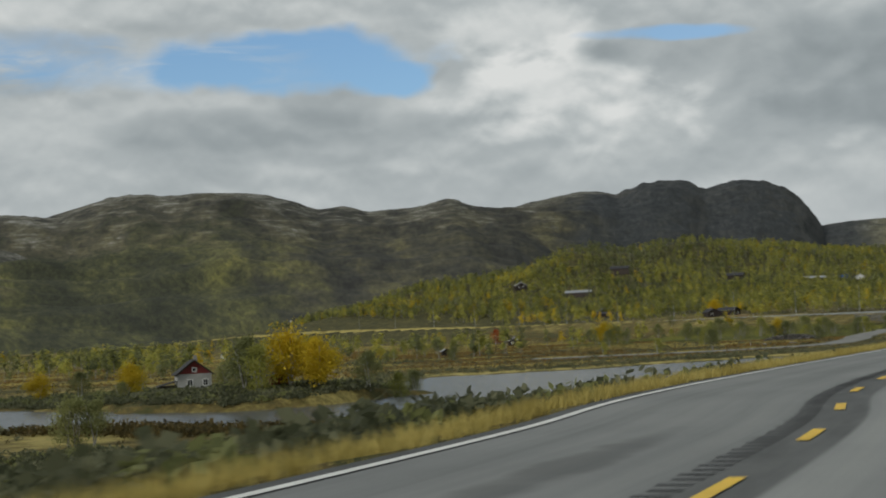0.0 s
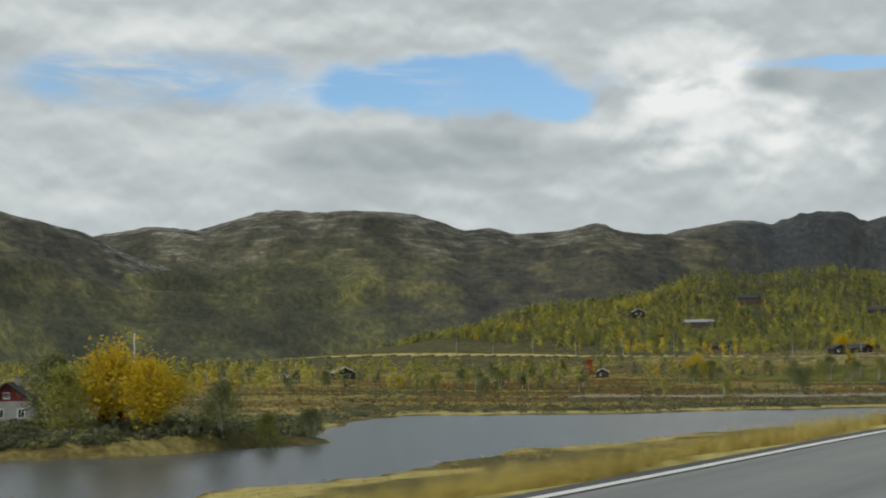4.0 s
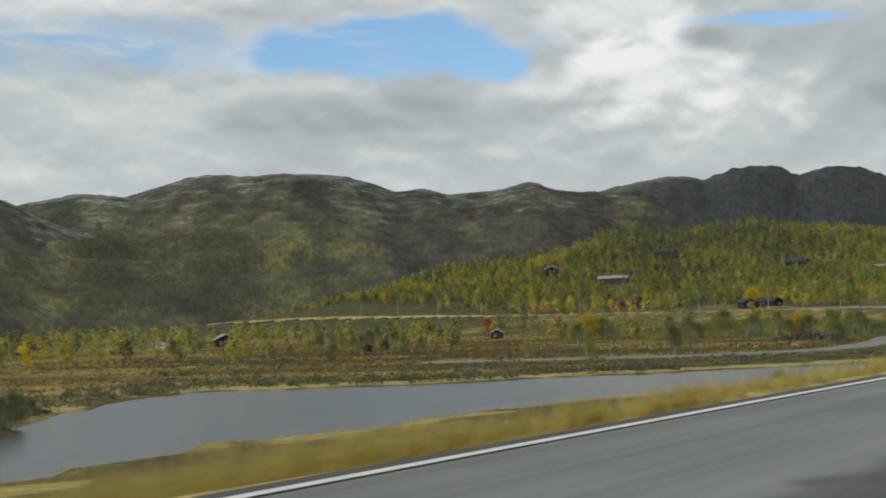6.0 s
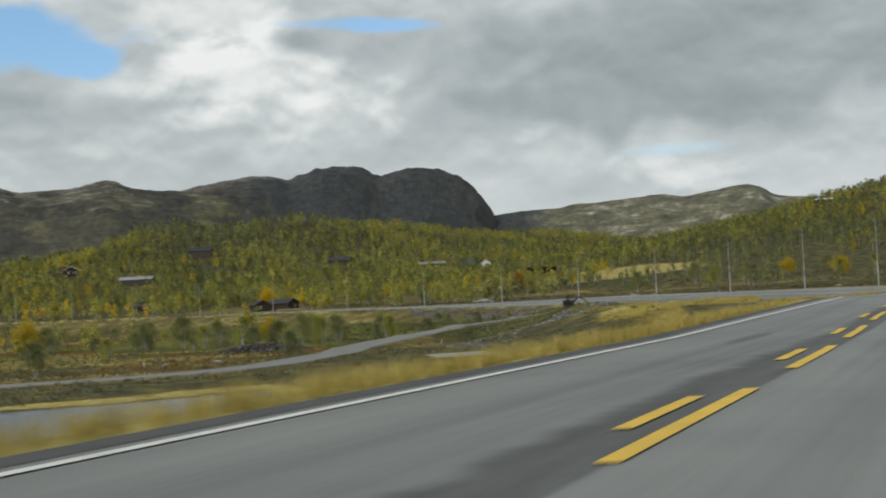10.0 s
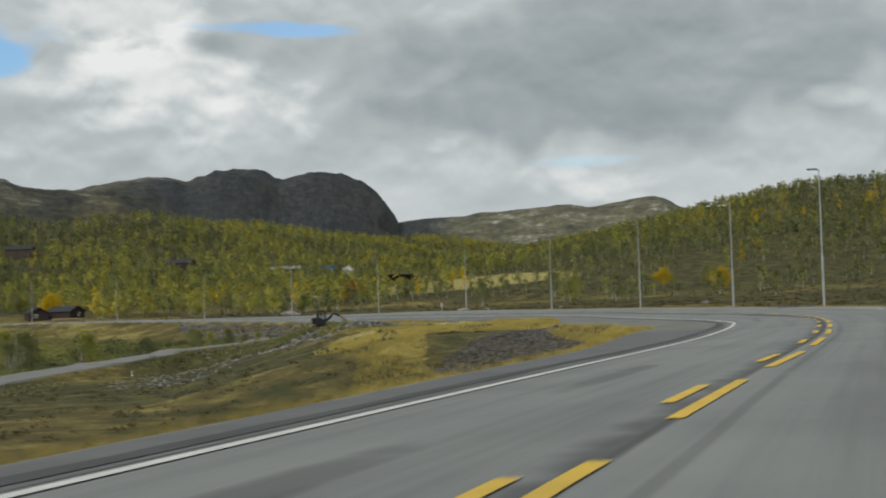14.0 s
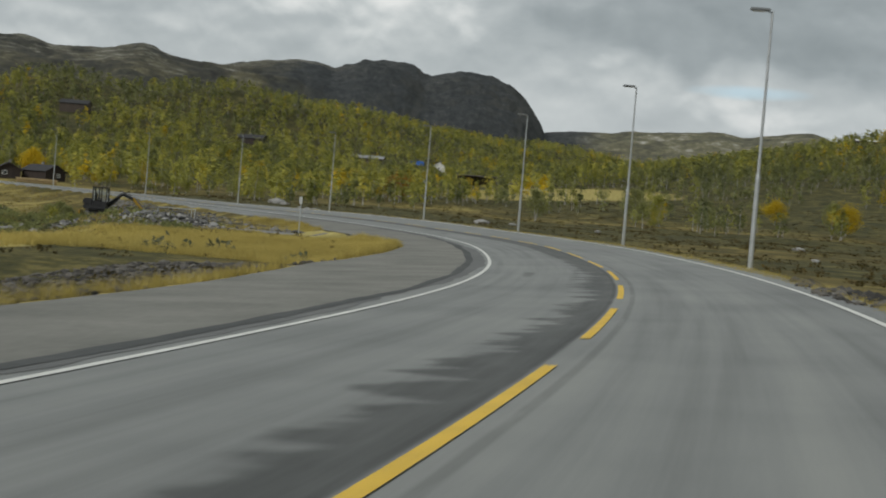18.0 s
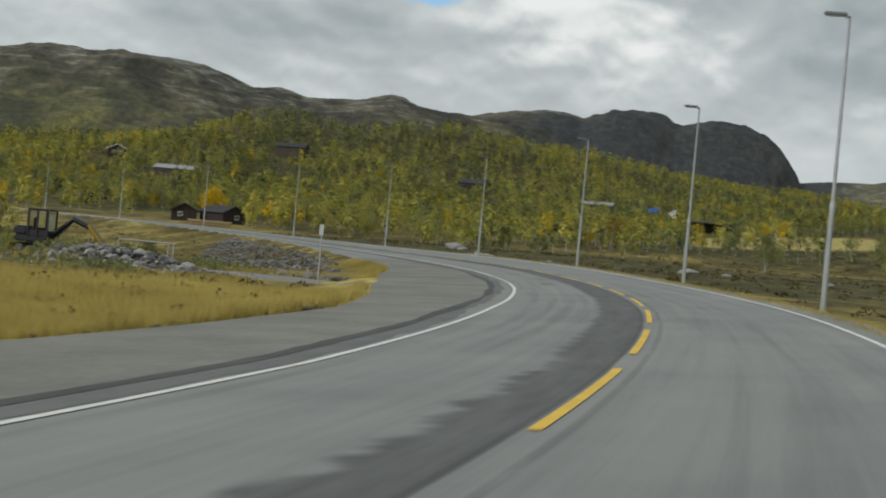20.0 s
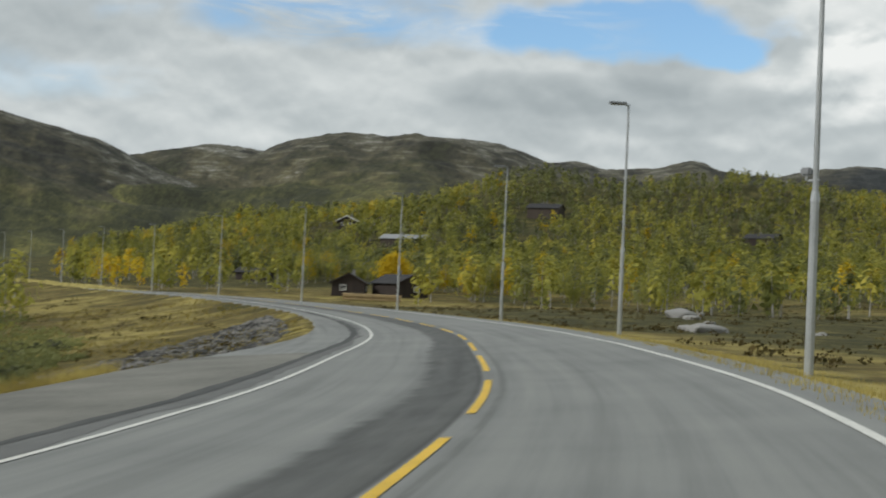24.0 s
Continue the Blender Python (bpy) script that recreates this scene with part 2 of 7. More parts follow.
M["tar"] = material("tar", [(0.3, (0.050, 0.053, 0.053)), (0.7, (0.095, 0.098, 0.096))], 0.5, 25, 0.8, 0.3, 0.01, sheen=0.2)
M["asphalt_dark"] = material("asphalt_dark", [(0.3, (0.10, 0.103, 0.102)), (0.7, (0.165, 0.168, 0.163))], 0.7, 30, 0.8, 0.3, 0.008, sheen=0.25)
M["groove"] = plain("groove", (0.035, 0.036, 0.037), 0.2, rough=0.8)
M["white_paint"] = plain("white_paint", (0.62, 0.62, 0.58), 0.18, scale=1.5, scale2=30, rough=0.6)
M["yellow_paint"] = plain("yellow_paint", (0.66, 0.42, 0.025), 0.2, scale=1.5, scale2=30, rough=0.6)
M["zinc"] = plain("zinc", (0.42, 0.44, 0.45), 0.2, scale=1.2, scale2=14, rough=0.45, metal=0.6, bump=0.05)
M["lamp_grey"] = plain("lamp_grey", (0.22, 0.23, 0.24), 0.15, scale=3, rough=0.4, metal=0.3, bump=0.0)
M["lamp_glass"] = plain("lamp_glass", (0.5, 0.5, 0.5), 0.1, rough=0.15, bump=0.0)


def ground_material():
    m = bpy.data.materials.new("ground")
    m.use_nodes = True
    n = Nodes(m.node_tree)
    b = m.node_tree.nodes["Principled BSDF"]
    geo = n.add("ShaderNodeNewGeometry")
    pos = geo.outputs["Position"]
    a, c, d = n.noise(pos, 0.03, 5), n.noise(pos, 0.22, 5), n.noise(pos, 1.6, 5)
    heath = n.ramp(n.math("ADD", n.math("MULTIPLY", a, 0.45), n.math("ADD", n.math("MULTIPLY", c, 0.35), n.math("MULTIPLY", d, 0.2))),
                   [(0.36, (0.034, 0.040, 0.016)), (0.43, (0.062, 0.062, 0.022)), (0.48, (0.104, 0.080, 0.028)), (0.525, (0.150, 0.122, 0.040)), (0.57, (0.25, 0.205, 0.066)), (0.63, (0.34, 0.28, 0.095)), (0.72, (0.10, 0.105, 0.034))])
    col = heath
    pos = geo.outputs["Position"]
    at = n.t.nodes.new("ShaderNodeAttribute")
    at.attribute_name = "straw"
    dry = n.ramp(n.noise(pos, 0.9, 6, 0.65), [(0.3, (0.19, 0.16, 0.055)), (0.5, (0.34, 0.285, 0.095)), (0.7, (0.52, 0.44, 0.17))])
    col = n.mix(n.smooth(n.math("ADD", at.outputs["Fac"], n.math("MULTIPLY", n.math("SUBTRACT", c, 0.5), 0.9)), 0.25, 0.6), col, dry)
    # dark heath and bog, and the shade painted on the wood's floor
    moor_and_shade = n.ramp(n.math("ADD", n.math("MULTIPLY", c, 0.6), n.math("MULTIPLY", d, 0.4)), [(0.36, (0.028, 0.032, 0.014)), (0.46, (0.052, 0.050, 0.020)), (0.53, (0.080, 0.074, 0.027)), (0.61, (0.15, 0.125, 0.045)), (0.70, (0.11, 0.12, 0.04))])
    col = n.mix(n.smooth(at.outputs["Fac"], -0.2, -0.8), col, moor_and_shade)
    n.put(col, b.inputs["Base Color"])
    b.inputs["Roughness"].default_value = 0.95
    b.inputs["Specular IOR Level"].default_value = 0.15
    bp = n.add("ShaderNodeBump", Strength=0.6, Distance=0.35)
    n.put(n.math("ADD", d, c), bp.inputs["Height"])
    n.put(bp.outputs[0], b.inputs["Normal"])
    return m


M["ground"] = ground_material()


def fell_material():
    """Birch wood at the foot, brown heath above it, pale lichen-grey rock on the tops; the domes are bare rock. Cloud
    shade and haze are put into the colours.
    """
    m = bpy.data.materials.new("fell")
    m.use_nodes = True
    n = Nodes(m.node_tree)
    b = m.node_tree.nodes["Principled BSDF"]
    geo = n.add("ShaderNodeNewGeometry")
    sp = n.add("ShaderNodeSeparateXYZ")
    n.put(geo.outputs["Position"], sp.inputs[0])
    px, py, pz = sp.outputs
    nz = n.add("ShaderNodeSeparateXYZ")
    n.put(geo.outputs["Normal"], nz.inputs[0])
    at = n.t.nodes.new("ShaderNodeAttribute")
    at.attribute_name = "rise"
    up = at.outputs["Fac"]
    reach = n.math("SQRT", n.math("ADD", n.math("MULTIPLY", px, px), n.math("MULTIPLY", py, py)))
    turn = n.math("ARCTAN2", n.math("MULTIPLY", px, -1.0), py)
    flat = n.add("ShaderNodeCombineXYZ")
    n.put(n.math("MULTIPLY", turn, 4500.0), flat.inputs[0])
    n.put(n.math("MULTIPLY", reach, 0.33), flat.inputs[1])
    n.put(n.math("MULTIPLY", pz, 1.2), flat.inputs[2])
    q = flat.outputs[0]
    patch, drift, tuft, speck = n.noise(q, 0.0042, 4, 0.55, 0.6), n.noise(q, 0.013, 5, 0.6, 0.4), n.noise(q, 0.05, 5, 0.65), n.noise(q, 0.15, 4, 0.7)
    strata = n.add("ShaderNodeCombineXYZ")
    n.put(n.math("MULTIPLY", turn, 4500.0 * 0.25), strata.inputs[0])
    n.put(n.math("MULTIPLY", reach, 0.33), strata.inputs[1])
    n.put(n.math("MULTIPLY", pz, 1.6), strata.inputs[2])
    band = n.noise(strata.outputs[0], 0.035, 6, 0.68, 0.3)
    f = lambda a, ka, c, kc, d, kd: n.math("ADD", n.math("MULTIPLY", a, ka), n.math("ADD", n.math("MULTIPLY", c, kc), n.math("MULTIPLY", d, kd)))
    # cloud shade over the foot is put into the wood's dark tones
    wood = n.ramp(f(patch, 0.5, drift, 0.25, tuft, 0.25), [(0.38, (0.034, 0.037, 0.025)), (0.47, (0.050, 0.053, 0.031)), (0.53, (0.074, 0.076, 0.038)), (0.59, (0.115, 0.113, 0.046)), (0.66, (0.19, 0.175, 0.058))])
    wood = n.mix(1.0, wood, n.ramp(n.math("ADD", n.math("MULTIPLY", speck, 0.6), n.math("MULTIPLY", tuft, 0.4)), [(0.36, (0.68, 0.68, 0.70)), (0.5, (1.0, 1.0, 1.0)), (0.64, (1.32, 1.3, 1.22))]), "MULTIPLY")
    heath = n.ramp(f(patch, 0.35, drift, 0.35, band, 0.3), [(0.37, (0.034, 0.034, 0.033)), (0.46, (0.050, 0.050, 0.043)), (0.53, (0.078, 0.074, 0.053)), (0.59, (0.125, 0.115, 0.063)), (0.65, (0.17, 0.145, 0.075))])
    heath = n.mix(1.0, heath, n.ramp(tuft, [(0.36, (0.74, 0.74, 0.76)), (0.62, (1.25, 1.23, 1.15))]), "MULTIPLY")
    fine_band = n.noise(strata.outputs[0], 0.11, 5, 0.7, 0.2)
    rock = n.ramp(f(fine_band, 0.45, band, 0.35, speck, 0.2), [(0.39, (0.060, 0.058, 0.049)), (0.47, (0.098, 0.094, 0.076)), (0.52, (0.145, 0.140, 0.112)), (0.57, (0.24, 0.235, 0.205)), (0.64, (0.40, 0.40, 0.375))])
    ragged = n.math("ADD", up, n.math("ADD", n.math("MULTIPLY", n.math("SUBTRACT", patch, 0.5), 0.9), n.math("MULTIPLY", n.math("SUBTRACT", drift, 0.5), 0.5)))
    # wood colours in the west give way to darker heath colours eastwards
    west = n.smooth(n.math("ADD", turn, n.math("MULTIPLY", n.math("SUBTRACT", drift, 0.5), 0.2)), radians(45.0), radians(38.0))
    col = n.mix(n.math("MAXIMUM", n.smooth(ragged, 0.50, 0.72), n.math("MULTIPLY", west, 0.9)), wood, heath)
    bare = n.math("ADD", ragged, n.math("ADD", n.math("MULTIPLY", n.math("SUBTRACT", band, 0.5), 0.8), n.math("SUBTRACT", n.math("MULTIPLY", n.smooth(turn, radians(36.0), radians(42.0)), 0.08), n.math("MULTIPLY", n.smooth(turn, radians(51.0), radians(56.0)), 0.16))))
    col = n.mix(n.smooth(bare, 0.78, 1.04), col, rock)
    # the low fells to the north-east: open grass, painted paler for the sun on them
    lea = n.ramp(f(drift, 0.4, band, 0.35, tuft, 0.25), [(0.38, (0.058, 0.058, 0.046)), (0.46, (0.096, 0.094, 0.068)), (0.525, (0.150, 0.142, 0.090)), (0.575, (0.25, 0.24, 0.19)), (0.63, (0.46, 0.45, 0.42))])
    col = n.mix(n.smooth(turn, radians(17.2), radians(16.6)), col, lea)
    # the domes: slabs painted dark for cloud shade and bluish for haze, furrowed down the slope, with a few pale ledges
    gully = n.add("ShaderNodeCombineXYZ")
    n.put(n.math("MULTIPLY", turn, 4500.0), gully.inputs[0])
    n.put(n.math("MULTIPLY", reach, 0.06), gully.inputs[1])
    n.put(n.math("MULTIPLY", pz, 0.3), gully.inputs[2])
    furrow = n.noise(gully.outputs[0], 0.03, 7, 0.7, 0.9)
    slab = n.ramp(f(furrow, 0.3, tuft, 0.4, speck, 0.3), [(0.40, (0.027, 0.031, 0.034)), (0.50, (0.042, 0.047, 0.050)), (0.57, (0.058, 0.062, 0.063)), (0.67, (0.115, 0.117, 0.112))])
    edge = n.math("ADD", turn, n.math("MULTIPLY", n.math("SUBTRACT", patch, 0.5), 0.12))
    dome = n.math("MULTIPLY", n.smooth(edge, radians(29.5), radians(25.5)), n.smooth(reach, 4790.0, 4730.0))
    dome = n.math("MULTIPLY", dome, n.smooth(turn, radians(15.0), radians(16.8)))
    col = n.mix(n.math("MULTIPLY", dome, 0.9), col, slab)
    cliff = n.ramp(furrow, [(0.38, (0.036, 0.038, 0.036)), (0.6, (0.085, 0.085, 0.078))])
    col = n.mix(n.math("MULTIPLY", n.smooth(nz.outputs[2], 0.88, 0.74), 0.7), col, cliff)
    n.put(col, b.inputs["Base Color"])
    b.inputs["Roughness"].default_value = 0.95
    b.inputs["Specular IOR Level"].default_value = 0.12
    bp = n.add("ShaderNodeBump", Strength=0.45, Distance=6.0)
    n.put(n.math("ADD", n.math("MULTIPLY", tuft, 0.7), n.math("ADD", n.math("MULTIPLY", n.math("MULTIPLY", furrow, dome), 0.9), n.math("MULTIPLY", band, 0.6))), bp.inputs["Height"])
    n.put(bp.outputs[0], b.inputs["Normal"])
    return m


M["fell"] = fell_material()


def water_material():
    m = bpy.data.materials.new("water")
    m.use_nodes = True
    n = Nodes(m.node_tree)
    b = m.node_tree.nodes["Principled BSDF"]
    pos = n.add("ShaderNodeNewGeometry").outputs["Position"]
    w = n.noise(pos, 2.2, 4, 0.6)
    n.put(n.ramp(n.noise(pos, 0.08, 3), [(0.3, (0.065, 0.073, 0.082)), (0.7, (0.085, 0.094, 0.104))]), b.inputs["Base Color"])
    b.inputs["Roughness"].default_value, b.inputs["IOR"].default_value = 0.2, 1.33
    bp = n.add("ShaderNodeBump", Strength=0.4, Distance=0.12)
    n.put(w, bp.inputs["Height"])
    n.put(bp.outputs[0], b.inputs["Normal"])
    return m


M["water"] = water_material()

# ---- meshes ----


def part(name, bm, mat, parent=None, label=""):
    me = bpy.data.meshes.new(name)
    bm.to_mesh(me)
    bm.free()
    me.materials.append(M[mat] if isinstance(mat, str) else mat)
    ob = new(name, me)
    ob.parent = parent
    if label:
        ob["label"] = label
    return ob


def mesh(name, verts, faces, mat, parent=None, smooth=False):
    me = bpy.data.meshes.new(name)
    verts = np.asarray(verts, np.float32)
    faces = np.asarray(faces, np.int32)
    k = faces.shape[1]
    me.vertices.add(len(verts))
    me.vertices.foreach_set("co", verts.ravel())
    me.loops.add(faces.size)
    me.loops.foreach_set("vertex_index", faces.ravel())
    me.polygons.add(len(faces))
    me.polygons.foreach_set("loop_start", np.arange(0, faces.size, k, dtype=np.int32))
    me.polygons.foreach_set("use_smooth", np.full(len(faces), smooth))
    me.update(calc_edges=True)
    me.materials.append(M[mat] if isinstance(mat, str) else mat)
    ob = new(name, me)
    ob.parent = parent
    return ob


def box(bm, x0, x1, y0, y1, z0, z1, bevel=0.0):
    r = bmesh.ops.create_cube(bm, size=1.0, matrix=Matrix.Translation(((x0 + x1) / 2, (y0 + y1) / 2, (z0 + z1) / 2)) @ Matrix.Diagonal((x1 - x0, y1 - y0, z1 - z0, 1)))
    if bevel:
        ed = {e for v in r["verts"] for e in v.link_edges}
        bmesh.ops.bevel(bm, geom=list(ed), offset=bevel, segments=2, affect="EDGES")
    return r["verts"]


def tube(bm, p0, p1, r0, r1=None, sides=10, caps=True):
    p0, p1 = Vector(p0), Vector(p1)
    m = Matrix.Translation((p0 + p1) / 2) @ (p1 - p0).to_track_quat("Z", "Y").to_matrix().to_4x4()
    return bmesh.ops.create_cone(bm, cap_ends=caps, segments=sides, radius1=r0, radius2=r0 if r1 is None else r1, depth=(p1 - p0).length, matrix=m)["verts"]


def empty(name, m, label, category, group="", kind=""):
    ob = new(name)
    ob.matrix_world = m
    return tagged(ob, label, category, group, kind)


# ---- lie of the land ----
TABLE = np.random.RandomState(7).rand(256, 256)


def lattice(x, y, size, seed=0):
    """Smooth noise of -1 to 1 on a lattice of the given size in metres."""
    u, v = x / size + seed * 17.3, y / size + seed * 31.7
    i, j = np.floor(u).astype(int), np.floor(v).astype(int)
    fu, fv = u - i, v - j
    fu, fv = fu * fu * (3 - 2 * fu), fv * fv * (3 - 2 * fv)
    g = lambda a, b: TABLE[a % 256, b % 256]
    return 2 * ((g(i, j) * (1 - fu) + g(i + 1, j) * fu) * (1 - fv) + (g(i, j + 1) * (1 - fu) + g(i + 1, j + 1) * fu) * fv) - 1


def rough_land(x, y, size, octaves=5, gain=0.5, seed=0):
    out = 0
    for k in range(octaves):
        out = out + gain**k * lattice(x, y, size / 2**k, seed + k)
    return out


# centre line of the road (the yellow line), south to west
LINE = [(58, -420), (33, -300), (17.8, -210), (12.6, -177), (9, -160), (1, -104), (-0.9, -85), (-2.9, -46), (-2.9, -30), (-2.4, -8), (-2.2, 12), (-1.95, 36), (-1.5, 59.6), (-1, 83.6), 
        (-0.7, 107.6), (-0.4, 131.6), (-1.2, 155.6), (-3.3, 179.5), (-7.4, 203.1), (-13.2, 226.4), (-20.8, 249.1), (-30.2, 271.1), (-41.6, 292.3), (-54.3, 312.6), (-68.7, 331.7), (-85.3, 349), (-102.6, 365.6), (-121.1, 380.8), 
        (-140.8, 394.3), (-161.6, 406), (-183.4, 416), (-194.5, 420.5), (-226, 431.2), (-300, 457), (-390, 487), (-481, 517), (-620, 545), (-760, 560)]


def glide(points, step):
    """Points at even steps along a smooth curve through the given ones."""
    p = np.array([2 * np.array(points[0]) - points[1], *points, 2 * np.array(points[-1]) - points[-2]], float)
    out = []
    for a, b, c, d in zip(p[:-3], p[1:-2], p[2:-1], p[3:]):
        k = np.linspace(0, 1, 60, endpoint=False)[:, None]
        out.append(0.5 * (2 * b + (c - a) * k + (2 * a - 5 * b + 4 * c - d) * k**2 + (3 * b - 3 * c + d - a) * k**3))
    out = np.concatenate(out + [p[-2:-1]])
    for _ in range(3):
        out[1:-1] = (out[:-2] + 2 * out[1:-1] + out[2:]) / 4
    s = np.r_[0, np.cumsum(np.hypot(*np.diff(out, axis=0).T))]
    at = np.arange(0, s[-1], step)
    return np.stack([np.interp(at, s, out[:, n]) for n in range(out.shape[1])], 1), at


ROAD, ROAD_S = glide(LINE, 1.0)
TAN = np.gradient(ROAD, axis=0)
TAN /= np.linalg.norm(TAN, axis=1)[:, None]
LEFT = np.stack([-TAN[:, 1], TAN[:, 0]], 1)


# height, cross fall and lane widths along the road, by y - x
ALONG = [-100, -60, -15, 30, 61, 85, 108, 132, 157, 183, 210, 240, 270, 301, 334, 367, 400, 434, 468, 502, 535, 568, 599, 615, 720]
RISE = [0, 0, 0, 0, 0.31, 0.17, 0.14, 0.09, 0.03, -0.13, -0.26, -0.39, -0.44, -0.35, -0.37, -0.41, -0.35, -0.35, -0.44, -0.49, -0.42, -0.29, -0.15, -0.07, 0]
LEAN = [0, 0, 0, 0, -0.006, 0.008, 0.022, 0.033, 0.044, 0.061, 0.067, 0.073, 0.074, 0.063, 0.064, 0.071, 0.081, 0.089, 0.086, 0.075, 0.059, 0.043, 0.028, 0.020, 0]
LANE_L = [3.7, 3.7, 3.3, 3.3, 3.05, 3.36, 3.44, 3.56, 3.92, 4.30, 4.65, 4.74, 4.76, 4.80, 4.66, 4.85, 5.04, 4.62, 4.10, 3.77, 3.53, 3.38, 3.27, 3.23, 3.4]
LANE_R = [3.5, 3.5, 3.5, 3.5, 3.46, 3.48, 3.53, 3.70, 4.06, 4.59, 4.78, 4.85, 4.95, 5.02, 5.12, 5.13, 5.03, 4.79, 4.46, 4.17, 3.96, 3.81, 3.69, 3.64, 3.6]


def road_z(x, y):
    """Height of the centre line: it drops a little at the start, and sinks to the plain far in the west."""
    t = np.clip((-100 - y) / 90, 0, 1) * (x > -60)
    u = np.clip((-230 - x) / 300, 0, 1)
    return np.interp(y - x, ALONG, RISE) + 0.75 * t * t * (3 - 2 * t) - 5.0 * u * u * (3 - 2 * u)


def slant(x, y):
    """The carriageway leans into the curve."""
    return np.interp(y - x, ALONG, LEAN)


def near_road(x, y):
    """Distance from the centre line (left of it is positive) and the index of the nearest station."""
    x, y = np.ravel(x), np.ravel(y)
    d, k = np.full(x.shape, 900.0), np.zeros(x.shape, int)
    some = np.where((x > -900) & (x < 200) & (y > -480) & (y < 760))[0]
    base = ROAD[::4]
    for q in np.array_split(some, max(1, len(some) // 20000)):
        dist = (x[q, None] - base[:, 0]) ** 2 + (y[q, None] - base[:, 1]) ** 2
        i = dist.argmin(1) * 4
        best = np.full(len(q), 1e18)
        for o in range(-3, 4):
            j = np.clip(i + o, 0, len(ROAD) - 1)
            dd = (x[q] - ROAD[j, 0]) ** 2 + (y[q] - ROAD[j, 1]) ** 2
            w = dd < best
            best[w] = dd[w]
            k[q[w]] = j[w]
        side = (x[q] - ROAD[k[q], 0]) * LEFT[k[q], 0] + (y[q] - ROAD[k[q], 1]) * LEFT[k[q], 1]
        d[q] = np.where(side >= 0, 1, -1) * np.sqrt(best)
    return d, k


def ridge(x, y, crest, width, power=1.0, round_=40.0):
    """Height over the plain of a ridge along a crest of (x, y, height[, width])."""
    out = np.zeros(x.shape)
    for a, b in zip(crest[:-1], crest[1:]):
        ax, ay, bx, by = a[0], a[1], b[0], b[1]
        t = np.clip(((x - ax) * (bx - ax) + (y - ay) * (by - ay)) / ((bx - ax) ** 2 + (by - ay) ** 2), 0, 1)
        d = np.sqrt((x - ax - t * (bx - ax)) ** 2 + (y - ay - t * (by - ay)) ** 2 + round_**2) - round_
        out = np.maximum(out, (a[2] + t * (b[2] - a[2])) * np.clip((np.exp(-((d / width) ** power)) - 0.06) / 0.94, 0, 1))
    return out


# knolls and hollows on the wooded hill: (x, y, radius, height)
KNOLLS = [(-477, 792, 34, 7.5), (-512, 742, 30, -7.5), (-574, 702, 32, 5.0), (-432, 890, 42, 6.5), (-350, 1320, 110, 6.0), (-185, 925, 40, 4.0), (-400, 990, 40, 3.0), (-395, 690, 26, 3.0), (-340, 720, 30, -3.0), (-300, 760, 26, 2.5)]
FOREST_HILL = [(-500, 775, 50), (-478, 800, 54), (-433, 901, 60), (-408, 1021, 60), (-395, 1239, 58), (-300, 1500, 50), (-120, 1700, 46)]
EAST_HILL = [(420, 860, 60), (160, 930, 69), (0, 960, 65), (-60, 985, 52), (-140, 1060, 35)]
# skylines of the fells: (bearing to the left of north, height angle, distance), seen from the middle of the road
MAIN_FELL = [(15.5, 0.2, 4700), (17.3, 2.2, 4700), (17.8, 3.36, 4700), (18.06, 3.75, 4700), (18.49, 4.42, 4700), (19.14, 5.0, 4700), (20.02, 5.38, 4700), (20.7, 5.46, 4700), (21.24, 5.45, 4700), (22.0, 5.25, 4700), (22.47, 5.15, 4700), (22.8, 5.36, 4700), (23.33, 5.59, 4700), (24.2, 5.66, 4700), (25.05, 5.52, 4700), (25.7, 5.2, 4700), (26.14, 5.1, 4700), (26.53, 5.29, 4700), (27.49, 5.38, 4700), (28.87, 5.13, 4679),
             (30.98, 4.7, 4571), (32.01, 4.85, 4518), (32.7, 5.16, 4500), (33.15, 5.29, 4500), (33.6, 5.16, 4500), (34.59, 4.97, 4500), (36.45, 4.88, 4500), (37.61, 5.13, 4500), (38.77, 5.19, 4500), (39.68, 5.56, 4500), (40.6, 5.82, 4530), (41.9, 5.97, 4570), (43.46, 5.97, 4627), (45.0, 5.75, 4690), (46.3, 5.88, 4700), (47.94, 5.48, 4700), (49.5, 5.03, 4700), (51.5, 5.05, 4700), (53.79, 4.65, 4700), (57, 4.33, 4700), (70, 4.0, 4700)]
EAST_FELL = [(28, 1.5, 4850), (21, 2.9, 4850), (17.83, 3.38, 4850), (16.74, 3.48, 4850), (15.16, 3.5, 4850), (14.7, 3.62, 4850), (13.12, 3.66, 4850), (11.09, 3.87, 4850), (10.2, 3.7, 4850), (8.86, 3.9, 4850), (7.75, 4.06, 4850), (7.2, 3.9, 4850), (6.77, 3.56, 4850), (4, 3.2, 4850), (-12, 3.2, 4850), (-40, 3.5, 4850)]
NEAR_FELL = [(43.5, 0.1, 3900), (46, 1.5, 3750), (48, 2.6, 3600), (50, 3.3, 3500), (52, 3.95, 3430), (53.8, 4.75, 3390), (54.4, 5.05, 3370), (56.0, 5.5, 3320), (57.4, 5.8, 3270), (58.83, 6.21, 3180), (60.23, 6.74, 3100), (61.2, 7.3, 3050), (64, 8.4, 3000), (80, 9.0, 2800), (110, 7, 2500)]


LAKE_Z = -8.5


